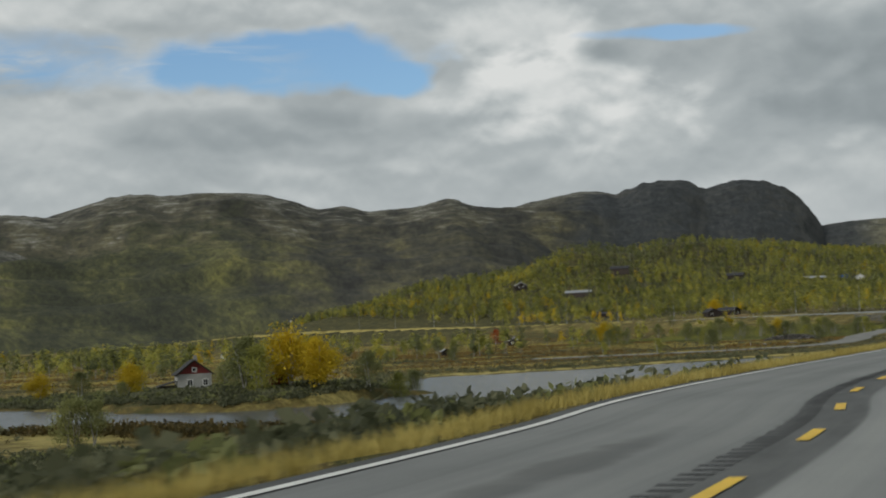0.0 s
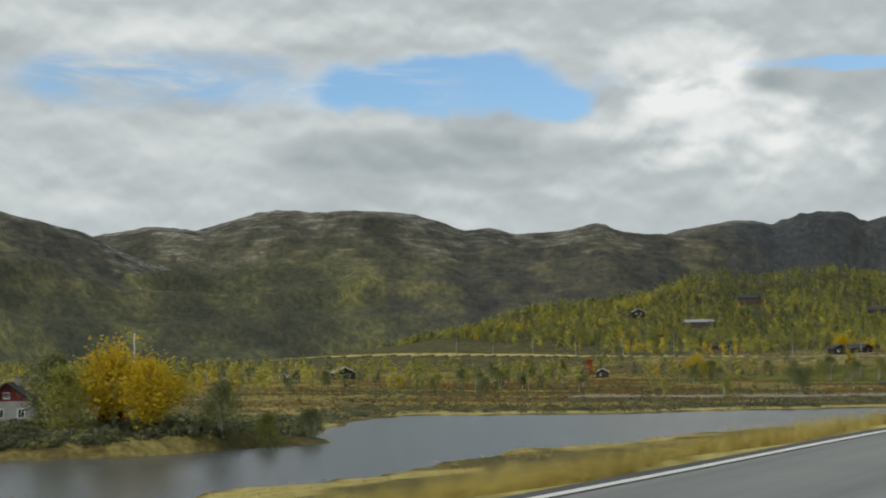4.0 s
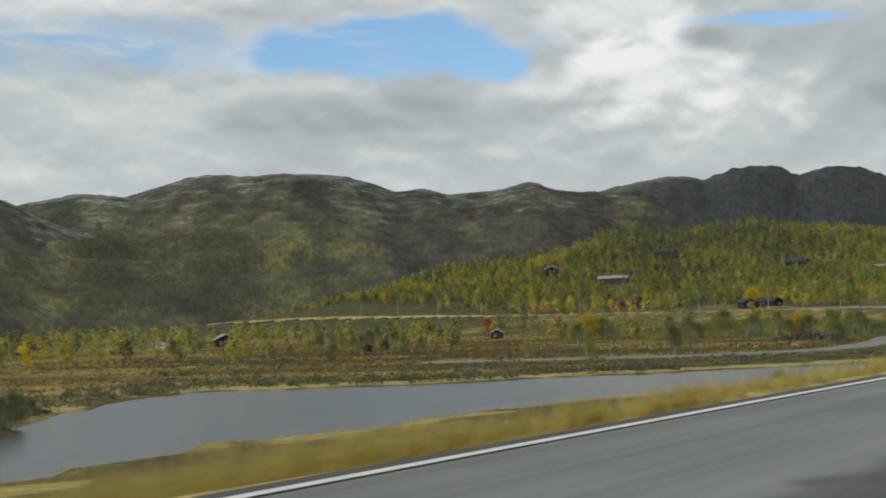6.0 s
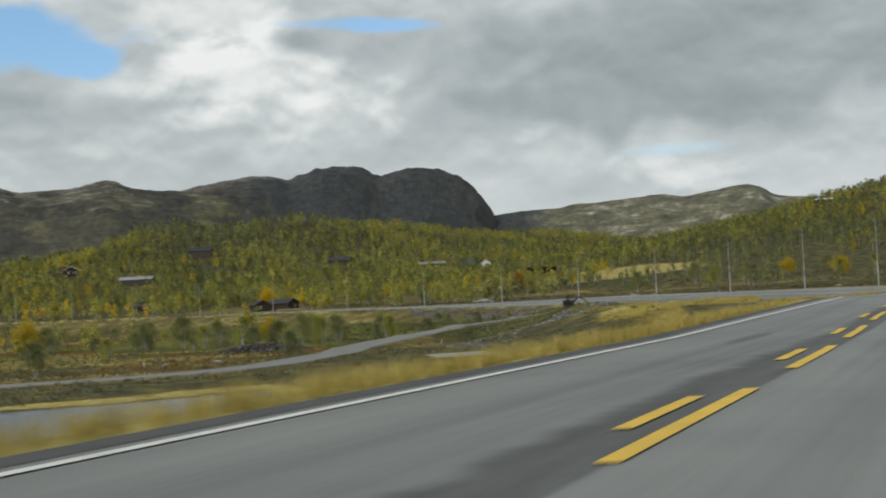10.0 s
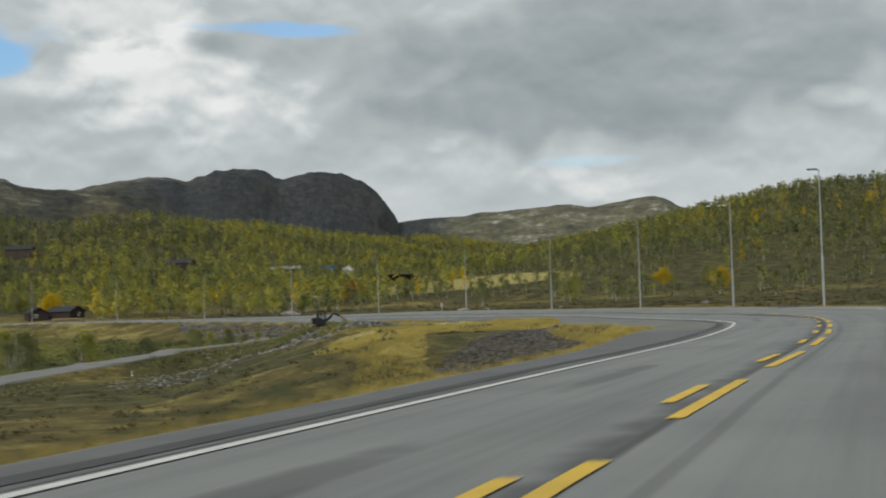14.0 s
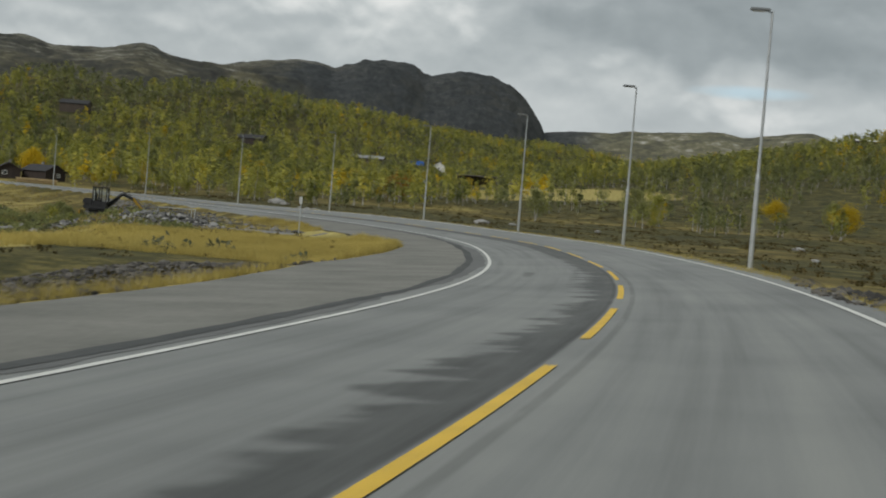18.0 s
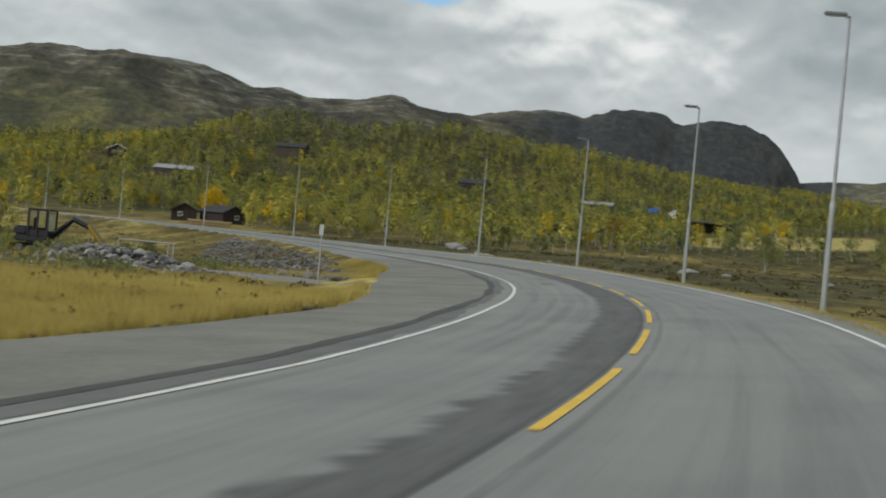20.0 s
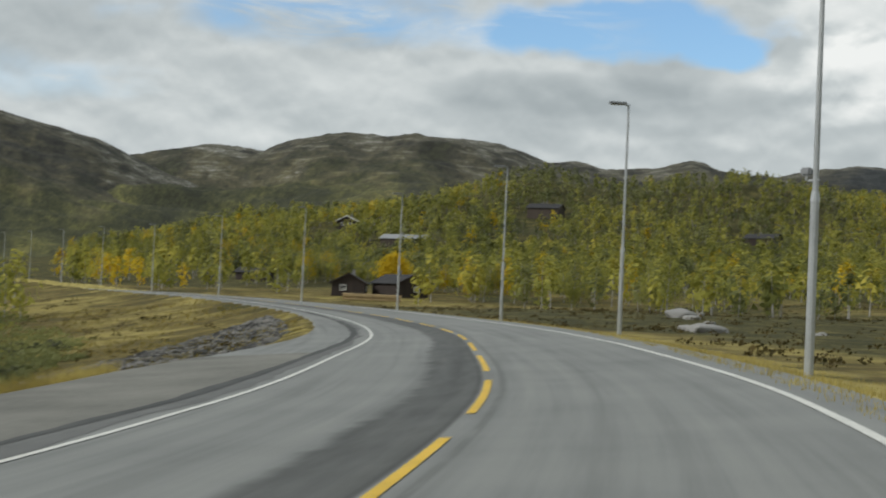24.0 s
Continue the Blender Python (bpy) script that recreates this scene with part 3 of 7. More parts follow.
SHORE = [(-66, -60), (-72, -30), (-76, 0), (-78, 40), (-74, 80), (-66, 110), (-64, 140), (-78, 147), (-94, 124), (-110, 106), (-121, 83), (-150, 64), (-139, 42), (-117, 11), (-107, 0), (-110, -20), (-116, -37), (-158, -30), (-180, -28), (-200, -45), (-190, -62), (-130, -68), (-105, -68), (-85, -70)]


def shore_distance(x, y):
    """Distance from the lake's shore, positive on land."""
    best, inside = np.full(x.shape, 1e9), np.zeros(x.shape, bool)
    for (ax, ay), (bx, by) in zip(SHORE, SHORE[1:] + SHORE[:1]):
        t = np.clip(((x - ax) * (bx - ax) + (y - ay) * (by - ay)) / ((bx - ax) ** 2 + (by - ay) ** 2), 0, 1)
        best = np.minimum(best, (x - ax - t * (bx - ax)) ** 2 + (y - ay - t * (by - ay)) ** 2)
        if by != ay:
            inside ^= ((ay > y) != (by > y)) & (x < (bx - ax) * (y - ay) / (by - ay) + ax)
    return np.where(inside, -1, 1) * np.sqrt(best) + 3.0 * lattice(x, y, 11, 5) + 1.2 * lattice(x, y, 4, 6)


def oval(x, y, cx, cy, rx, ry, turn=0.0):
    c, s = math.cos(radians(turn)), math.sin(radians(turn))
    u, v = (x - cx) * c + (y - cy) * s, -(x - cx) * s + (y - cy) * c
    return np.sqrt((u / rx) ** 2 + (v / ry) ** 2)


def bump(q, sharp=2.0):
    return np.exp(-q**sharp)


def apron(y):
    """How far the paved edge reaches to the left of the centre line."""
    return np.interp(y, [-500, 60, 84, 104, 124, 140, 158, 180, 199, 230, 244, 258, 268, 278, 291, 314, 327, 345, 370, 400, 700], [4.1, 4.0, 4.15, 4.6, 5.5, 7.1, 8.3, 8.6, 10.4, 12.2, 12.4, 10.0, 9.0, 9.8, 11.3, 12.4, 11.1, 10.6, 7.6, 5.0, 4.3])


def kerb(u):
    """Distance from the centre line to the right-hand edge of the asphalt."""
    return np.interp(u, ALONG, LANE_R) + 1.15


CAUSEWAY = [(-62, 295.5, -1.8), (-76, 297, -2.2), (-88, 299, -3.0), (-100, 293, -4.2), (-108, 281, -5.6), (-112, 258, -6.9), (-108, 237, -7.5), (-104, 212, -7.8)]


def land(x, y):
    x, y = np.asarray(x, float), np.asarray(y, float)
    d, k = near_road(x, y)
    d = d.reshape(x.shape)
    k = k.reshape(x.shape)
    w = np.clip((np.abs(d) - 30) / 60, 0, 1)
    lx, ly = w * x + (1 - w) * ROAD[k, 0], w * y + (1 - w) * ROAD[k, 1]
    rz = road_z(lx, ly)
    wob = rough_land(x, y, 40, 4, 0.5, 3)
    # west of the road the ground falls to the lake and the bog
    rz = rz - slant(lx, ly) * np.clip(d, -6.5, 14)
    dl = np.maximum(d - apron(ly) - np.interp(ly, [40, 60, 125, 140], [0.6, 0.3, 0.3, 0.6]), 0)
    rise = np.clip((y + 0.25 * x - 330) / 250, 0, 1)
    rise = np.maximum(rise, 0.55 * np.clip((ly - 315) / 30, 0, 1) * np.exp(-((d / 45) ** 2)))
    fall = 7.6 * (1 - rise) + 0.6
    left = rz - fall * (1 - np.exp(-dl / np.interp(ly, [-145, -105], [52, 21]))) - (0.25 + 0.4 * np.clip((ly - 50) / 20, 0, 1) * np.clip((125 - ly) / 20, 0, 1)) * (1 - np.exp(-dl / 0.8))
    knoll = np.clip(1.5 - oval(x, y, -62, 272, 34, 52), 0, 0.5) * 2 * np.clip((60 - d) / 30, 0, 1)
    left = left + knoll * (np.maximum(left, rz - 0.35 - 0.028 * dl) - left) + wob * 0.45 * (1 - np.exp(-dl / 12))
    dr = np.maximum(-d - kerb(ly - lx) - 0.05, 0)
    right = rz - 0.9 * (1 - np.exp(-dr / 2.5)) + 0.012 * np.minimum(dr, 300) + wob * 0.5 * (1 - np.exp(-dr / 10))
    z = np.where(d > 0, left, right)
    # the spit with the house, the lake bed and its banks
    z = z + 2.4 * bump(oval(x, y, -133, -14, 25, 20), 3)
    z = z - 0.9 * bump(oval(x, y, -57, 158, 17, 14), 4)
    sd = shore_distance(x, y)
    z = np.where((d > 6) & (d < 150) & (ly < -85), np.minimum(z, LAKE_Z + 0.4 + 0.085 * np.maximum(sd, 0)), z)
    bank = LAKE_Z + np.clip(0.12 + 0.06 * sd, 0, 0.9) - 0.8 * bump(oval(x, y, -57, 158, 17, 14), 4)
    z = np.where(sd < 0, LAKE_Z + np.clip(0.3 * sd, -1.5, 0) - 0.02, np.where(d > 20, np.maximum(z, bank), z))
    z = z + 1.0 * bump(oval(x, y, -77, 288, 9, 6), 4)
    # the low causeway of the footpath
    for (ax, ay, az_), (bx, by, bz) in zip(CAUSEWAY[:-1], CAUSEWAY[1:]):
        t = np.clip(((x - ax) * (bx - ax) + (y - ay) * (by - ay)) / ((bx - ax) ** 2 + (by - ay) ** 2), 0, 1)
        away = np.hypot(x - ax - t * (bx - ax), y - ay - t * (by - ay))
        z = np.maximum(z, az_ + t * (bz - az_) - 0.2 - 0.4 * np.maximum(away - 4.4, 0))
    plain_ = z
    # hills and fells
    far = np.hypot(x, y)
    hill = ridge(x, y, FOREST_HILL, 135, 1.0)
    for cx, cy, r, h in KNOLLS:
        hill = hill + h * np.exp(-(((x - cx) ** 2 + (y - cy) ** 2) / r**2))
    z = z + np.maximum(hill, ridge(x, y, EAST_HILL, 200, 1.25))
    m = ridge(x, y, [(900, -900, 160), (2500, 500, 260), (1500, 3000, 240)], 700, 1.2, 100) * (x > 300)
    m = m * np.clip((far - 700) / 900, 0, 1)
    return np.maximum(z, plain_ + m)


def axis(parts):
    """Grid lines: (end, step) pieces from a start."""
    at, out = parts[0], [parts[0]]
    for end, s0, s1 in parts[1]:
        start = at
        while at < end - 1e-6:
            k = (at - start) / (end - start)
            at = min(end, at + s0 + (s1 - s0) * k)
            out.append(at)
    return np.array(out)


def build_ground():
    xs = axis((-9500, [(-1300, 700, 40), (-270, 22, 2.0), (-60, 2.2, 1.5), (14, 0.95, 0.95), (60, 1.5, 4), (500, 5, 24), (2600, 30, 90)]))
    ys = axis((-2600, [(-450, 90, 12), (-215, 10, 2.0), (440, 1.9, 1.9), (900, 2.8, 9), (1750, 10, 16), (11000, 60, 700)]))
    X, Y = np.meshgrid(xs, ys)
    Z = land(X, Y)
    d, k = near_road(X, Y)
    d = d.reshape(X.shape)
    k = k.reshape(X.shape)
    lx, ly = ROAD[k, 0], ROAD[k, 1]
    under = (d < apron(ly) - 0.2) & (d > -kerb(ly - lx) + 0.1)
    Z = np.where(under, road_z(lx, ly) - slant(lx, ly) * np.clip(d, -6.5, 14) - 0.35, Z)
    ny, nx = X.shape
    i = np.arange(ny * nx).reshape(ny, nx)
    faces = np.stack([i[:-1, :-1], i[:-1, 1:], i[1:, 1:], i[1:, :-1]], -1).reshape(-1, 4)
    off = d - apron(ly)
    straw = np.where(ly < 118, np.exp(-np.maximum(off, 0) / np.interp(ly, [30, 60], [16, 5])) * np.where(ly < -122, 0.0, np.where(ly < -85, 0.6, 1.0)), np.exp(-(np.abs(off - 1.2) / np.interp(ly, [118, 150, 240, 260, 310, 335], [3.0, 1.3, 1.3, 2.6, 2.6, 2.4])) ** 2) * np.where(lx < -66, 0.3, 1.0))
    straw = np.maximum(straw, np.exp(-oval(X, Y, -46, 246, 13, 34, 24) ** 4) * (off > 15))
    straw = np.maximum(straw, 0.9 * np.exp(-oval(X, Y, -165, 645, 58, 42) ** 6))
    straw = np.maximum(straw, 0.3 * np.exp(-oval(X, Y, -230, 455, 90, 9, -18) ** 4))
    straw = np.where(d < 0, np.maximum(straw * (off > 900), np.maximum(np.exp(-(np.maximum(-d - kerb(ly - lx), 0) / 5)), straw * (Y > 440))), straw)
    sd = shore_distance(X, Y)
    straw = np.maximum(straw, np.clip(0.9 - np.abs(sd - 3) / 5, 0, 1) * (d > 14) * (Y > -60) * (lattice(X, Y, 30, 22) > -0.3) * (oval(X, Y, -136, -14, 52, 40) > 1))
    straw = np.where((d < -14) & (straw < 0.3) & (Y > 120) & (X > -260), -np.clip((-d - 14) / 8, 0, 1) * np.clip((Y - 90) / 110, 0, 1) * np.clip((190 - X) / 110, 0, 1) * np.clip((X + 260) / 80, 0, 1) * np.clip(0.9 + 0.9 * rough_land(X, Y, 45, 3, 0.5, 41), 0, 1), straw)
    bog = np.clip(0.6 + 1.0 * rough_land(X, Y, 30, 3, 0.5, 43), 0, 1) * np.clip((d - 14) / 8, 0, 1) * np.clip((Y - 90) / 40, 0, 1) * np.clip((330 - Y) / 40, 0, 1) * np.clip((X + 280) / 60, 0, 1)
    straw = np.where((d > 14) & (d < 300) & (straw < 0.3), -bog, straw)
    # ground under the birches darkened: the trees' shade is put into its colour
    floor_shade = np.clip((np.maximum(ridge(X, Y, FOREST_HILL, 150, 1.0), ridge(X, Y, EAST_HILL, 210, 1.2)) - 2) / 4, 0, 1)
    straw = np.where((floor_shade > 0.1) & (straw < 0.3), -floor_shade, straw)
    g = mesh("ground", np.stack([X, Y, Z], -1).reshape(-1, 3), faces, "ground", smooth=True)
    g.data.attributes.new("straw", "FLOAT", "POINT").data.foreach_set("value", straw.astype(np.float32).ravel())
    return tagged(g, "rolling autumn heath, bog and rocky fells", "ground", kind="structure")


build_ground()


def range_of(label, rows, foot, step, deep, craggy, seed):
    """A range of fells behind the plain, rising from its foot to its skyline and falling away behind."""
    rows = np.array(sorted(rows))
    az = np.arange(rows[0, 0], rows[-1, 0], step)
    el, dist = (np.interp(az, rows[:, 0], rows[:, n]) for n in (1, 2))
    k = 5
    pad = lambda v: np.convolve(np.pad(v, k, "edge"), np.hanning(2 * k + 1) / np.hanning(2 * k + 1).sum(), "valid")
    el, dist = pad(el), pad(dist)
    u = np.r_[np.linspace(1, 0, deep), -0.03, -0.07, -0.14, -0.25]
    A, U = np.meshgrid(np.radians(az), u)
    start = foot if foot > 2000 else np.interp(az, [22, 28, 31], [3300, 2600, foot])
    R = dist[None, :] - U * (dist - start)[None, :]
    X, Y = -np.sin(A) * R, np.cos(A) * R
    top = (dist * np.tan(np.radians(el)) + 10)[None, :]
    front = np.clip(U, 0, 1)
    shape = np.where(U >= 0, (1 - front**1.35) ** 1.15, 1 + U * 1.6)
    mid = 4 * front * (1 - front)
    wide = rough_land(X, Y, 900, 3, 0.55, seed)
    spur = 1 - np.abs(rough_land(X, Y, 420, 4, 0.55, seed + 5))
    crag = np.abs(rough_land(X, Y, 150, 5, 0.62, seed + 9))
    craggy = craggy * np.interp(np.degrees(A), [25, 28], [2.4, 1.0]) if foot < 2000 else craggy
    Z = -10 + top * shape + mid * (0.10 * top * wide + 0.07 * top * (spur - 0.55)) + craggy * np.clip(1.25 - front, 0.25, 1) * np.clip(shape * 3, 0, 1) * (crag - 0.5) * np.where(U > 0.02, 1.0, 0.5)
    ny, nx = X.shape
    i = np.arange(ny * nx).reshape(ny, nx)
    ob = mesh("backdrop", np.stack([X, Y, Z], -1).reshape(-1, 3), np.stack([i[:-1, 1:], i[:-1, :-1], i[1:, :-1], i[1:, 1:]], -1).reshape(-1, 4), "fell", smooth=True)
    ob.data.attributes.new("rise", "FLOAT", "POINT").data.foreach_set("value", np.clip(shape, 0, 1).astype(np.float32).ravel())
    return tagged(ob, label, "mountain", kind="structure")


range_of("broad grey-brown fells ending in two rock domes painted dark for cloud shade", MAIN_FELL, 1650, 0.06, 130, 6, 11)
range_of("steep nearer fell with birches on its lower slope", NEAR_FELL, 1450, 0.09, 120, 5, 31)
range_of("low fells far off behind the domes, painted pale as if sunlit", EAST_FELL, 3400, 0.07, 70, 4, 51)
lake_bm = bmesh.new()
bmesh.ops.create_circle(lake_bm, cap_ends=True, segments=64, radius=1.0, matrix=Matrix.Translation((-130, 10, LAKE_Z)) @ Matrix.Diagonal((150, 175, 1, 1)))
tagged(part("water", lake_bm, "water"), "grey rippled lake under a cloudy sky", "lake", kind="structure")

# ---- road ----


def station(s0, s1, step=1.0):
    s = np.arange(s0, s1 + 1e-6, step)
    p = np.stack([np.interp(s, ROAD_S, ROAD[:, n]) for n in (0, 1)], 1)
    l = np.stack([np.interp(s, ROAD_S, LEFT[:, n]) for n in (0, 1)], 1)
    return p, l / np.linalg.norm(l, axis=1)[:, None]


def ribbon(name, s0, s1, offs, lift, mat, parent=None, step=1.0, skirt=0.0):
    """A strip along the road. offs: rows of offsets to the left, each a number or a function of (station points)."""
    p, l = station(s0, s1, step)
    rows = []
    for n, o in enumerate(offs):
        o = o(p) if callable(o) else np.full(len(p), float(o))
        q = p + l * o[:, None]
        z = road_z(p[:, 0], p[:, 1]) + lift - slant(p[:, 0], p[:, 1]) * np.clip(o, -6.5, 14)
        if skirt and n in (0, len(offs) - 1):
            z = z - skirt
        rows.append(np.c_[q, z])
    v = np.stack(rows, 1)
    a, b = v.shape[:2]
    i = np.arange(a * b).reshape(a, b)
    f = np.stack([i[:-1, :-1], i[1:, :-1], i[1:, 1:], i[:-1, 1:]], -1).reshape(-1, 4)
    ob = mesh(name, v.reshape(-1, 3), f, mat, parent)
    across = np.stack([o(p) if callable(o) else np.full(len(p), float(o)) for o in offs], 1)
    ob.data.attributes.new("across", "FLOAT", "POINT").data.foreach_set("value", across.astype(np.float32).ravel())
    ob.data.attributes.new("along", "FLOAT", "POINT").data.foreach_set("value", np.repeat(np.linspace(s0, s1, len(p)), b).astype(np.float32))
    return ob


def s_of(y_or_x, axis_=1):
    return float(ROAD_S[np.abs(ROAD[:, axis_] - y_or_x).argmin()])


S_END = float(ROAD_S[-1])
road = ribbon("road", 0, S_END, [lambda p: apron(p[:, 1]) + 0.25, lambda p: apron(p[:, 1]), lambda p: 0.5 * apron(p[:, 1]) + 1.6, 1.7, 0.0, -1.7, -3.0, lambda p: -kerb(p[:, 1] - p[:, 0]), lambda p: -kerb(p[:, 1] - p[:, 0]) - 0.25], 0.0, "asphalt", skirt=0.3)
lane_wear(M["asphalt"], s_of, [(s_of(97), 1.9, 4, 0.35), (s_of(110), 2.1, 4, 0.3), (s_of(169), 2.9, 3.5, 0.35), (s_of(181), 2.4, 3.0, 0.3), (s_of(233), 3.0, 3.0, 0.3), (s_of(301), 2.6, 3.2, 0.55), (s_of(309), 2.3, 1.6, 0.2), (s_of(27), 1.6, 3, 0.25), (s_of(-178), 1.7, 5, 0.4)])
tagged(road, "worn grey asphalt road curving to the left", "road", kind="structure")
# edge lines, the yellow centre lines and the dark sealed bands
M["apron"] = material("apron", [(0.32, (0.12, 0.12, 0.108)), (0.46, (0.17, 0.168, 0.15)), (0.56, (0.20, 0.197, 0.176)), (0.70, (0.25, 0.244, 0.22))], 0.3, 6, 0.9, 0.2, 0.01, sheen=0.25)
CURVE_A, CURVE_B = s_of(96.0), s_of(352.0)


def right_line(p):
    """The outer edge line; the lane is wider in the curve."""
    return -np.interp(p[:, 1] - p[:, 0], ALONG, LANE_R)


def left_line(p):
    """The inner edge line."""
    return np.interp(p[:, 1] - p[:, 0], ALONG, LANE_L)


def seam(p):
    """The tarred joint between the carriageway and the lay-by."""
    return left_line(p) + np.interp(p[:, 1], [96, 150, 200, 240, 330, 400], [0.5, 0.65, 0.7, 0.95, 1.05, 0.7])


def middle(p):
    """The yellow line wanders a little from the middle of the road."""
    return np.interp(p[:, 1], [-45, -14, 0, 20, 36, 82, 97, 108, 116, 135, 262, 285, 306, 324], [0, -0.5, -0.4, -0.3, 0, 0, 0.2, 0.1, -0.1, 0, 0, -0.15, -0.16, 0])


pad = ribbon("pavement", CURVE_A, CURVE_B, [lambda p: apron(p[:, 1]) + 0.2, lambda p: apron(p[:, 1]) - 0.1, lambda p: 0.5 * apron(p[:, 1]) + 0.5 * seam(p), lambda p: np.minimum(seam(p), apron(p[:, 1]) - 0.15)], 0.004, "apron")
tagged(pad, "dusty grey gravelled lay-by inside the curve", "pavement", kind="structure")
ribbon("edge_line", 0, s_of(301), [lambda p: left_line(p) + 0.075, lambda p: left_line(p) - 0.075], 0.012, "white_paint", road)
for k in range(5):
    a = s_of(301) + 1.2 + k * 2.9
    ribbon("edge_line", a, a + 2.0, [lambda p: left_line(p) + 0.075, lambda p: left_line(p) - 0.075], 0.012, "white_paint", road)
ribbon("edge_line", s_of(301) + 15.6, S_END, [lambda p: left_line(p) + 0.075, lambda p: left_line(p) - 0.075], 0.012, "white_paint", road)
ribbon("edge_line", 0, s_of(150), [lambda p: right_line(p) + 0.07, lambda p: right_line(p) - 0.08], 0.012, "white_paint", road)
for k in range(6):
    a = s_of(152) + k * 3.6
    ribbon("edge_line", a, a + 1.8, [lambda p: right_line(p) + 0.07, lambda p: right_line(p) - 0.08], 0.012, "white_paint", road)
ribbon("edge_line", s_of(176), S_END, [lambda p: right_line(p) + 0.07, lambda p: right_line(p) - 0.08], 0.012, "white_paint", road)

ribbon("sealed_band", 0, s_of(96), [4.05, 3.6], 0.004, "tar", road, 1.0)
ribbon("sealed_band", s_of(96), s_of(-190, 0), [lambda p: np.minimum(seam(p) + 0.22 + 0.14 * lattice(p[:, 0], p[:, 1], 6, 12) + 0.05 * lattice(p[:, 0], p[:, 1], 0.9, 14), apron(p[:, 1])), lambda p: seam(p) - 0.10 + 0.1 * lattice(p[:, 0], p[:, 1], 5, 13)], 0.012, "tar", road, 0.5)
ribbon("sealed_band", s_of(96), s_of(-190, 0), [lambda p: seam(p) - 0.05, lambda p: left_line(p) + 0.4 + 0.3 * lattice(p[:, 0], p[:, 1], 9, 17) + 0.12 * lattice(p[:, 0], p[:, 1], 1.3, 18)], 0.006, "asphalt_dark", road, 0.5)
ribbon("sealed_band", s_of(62), s_of(150), [lambda p: apron(p[:, 1]) + 0.12 + 0.1 * lattice(p[:, 0], p[:, 1], 1.4, 23), lambda p: left_line(p) + 0.2], 0.005, "asphalt_dark", road, 0.5)
# milled strip between the lanes on the straight
for k in range(170):
    a = s_of(-190) + k * 0.36
    ribbon("groove", a, a + 0.13, [0.5 + 0.03 * (k % 2), 0.24], 0.006, "groove", road, 0.13)

marks = [412.0, 433.0, 501.0, 570.0, 593.0, 616.0, 669.0, 706.0, 758.0]
index = [0, 2, 10, 18, 21, 23, 27, 30, 34]
start = lambda k: float(np.interp(k, index, marks)) if 0 <= k <= index[-1] else (marks[0] + 8.9 * k if k < 0 else marks[-1] + 12.6 * (k - index[-1]))
for k in range(-4, index[-1] + 20):
    a, b = start(k), start(k + 1)
    ribbon("dash", a, a + 0.72 * (b - a), [lambda p: middle(p) + 0.07, lambda p: middle(p) - 0.08], 0.012, "yellow_paint", road, step=1.1)
    if a < 600:
        ribbon("dash", a + 0.22 * (b - a), a + 0.58 * (b - a), [lambda p: middle(p) + 0.42, lambda p: middle(p) + 0.28], 0.012, "yellow_paint", road, step=0.7)
for k in range(40):
    a = s_of(-190) + k * 4.75
    if a < marks[0] - 5 * 8.9:
        ribbon("dash", a, a + 1.45, [0.07, -0.07], 0.012, "yellow_paint", road, step=0.725)

# the gravel footpath across the bog
TRACK, TRACK_S = glide([(-57.5, 297.2, -1.5), (-66, 295, -1.9), (-76, 297, -2.2), (-88, 299, -3.0), (-100, 293, -4.2), (-108, 281, -5.6), (-112, 258, -6.9), (-108, 237, -7.5), (-104, 212, -7.8), (-102, 196, -7.9), (-106, 176, -7.9), (-128, 155, -7.9), (-165, 140, -7.9)], 1.5)


def off_path(x, y):
    """Where the plants keep clear of the footpath."""
    near = np.full(len(x), 1e9)
    for px, py in TRACK[::2, :2]:
        near = np.minimum(near, (x - px) ** 2 + (y - py) ** 2)
    return near > 5.2**2


# ---- street lamps ----


def street_lamp():
    e = empty("street_lamp", pose(0, 0, 0), "tall galvanised street lamp with a flat grey head", "street lamp", "street lamps along the curve")
    bm = bmesh.new()
    tube(bm, (0, 0, -0.4), (0, 0, 4.2), 0.115, 0.105)
    part("lower_pole", bm, "zinc", e)
    bm = bmesh.new()
    tube(bm, (0, 0, 4.15), (0, 0, 11.6), 0.075, 0.05)
    part("upper_pole", bm, "zinc", e)
    bm = bmesh.new()
    tube(bm, (0, 0, 4.05), (0, 0, 4.3), 0.125, 0.09)
    part("collar", bm, "zinc", e)
    bm = bmesh.new()
    tube(bm, (0, 0, 11.5), (0.35, 0, 11.62), 0.035)
    part("arm", bm, "zinc", e)
    bm = bmesh.new()
    box(bm, 0.1, 1.0, -0.15, 0.15, 11.56, 11.7, 0.04)
    head = part("head", bm, "lamp_grey", e)
    bm = bmesh.new()
    box(bm, 0.3, 0.9, -0.11, 0.11, 11.535, 11.562, 0.01)
    part("diffuser", bm, "lamp_glass", head)
    return e


LAMPS = [(-2.6, 213.2), (-13.1, 248.2), (-28.8, 284.7), (-48.1, 316.7), (-70.4, 345.1), (-96.9, 371.8), (-125.8, 394.4), (-156.9, 412.8), (-189.3, 427.0), (-222.3, 438.5)]
for n in range(1, 9):
    LAMPS.append((-222.3 - 35.2 * n, 438.5 + 11.8 * n))
first = street_lamp()
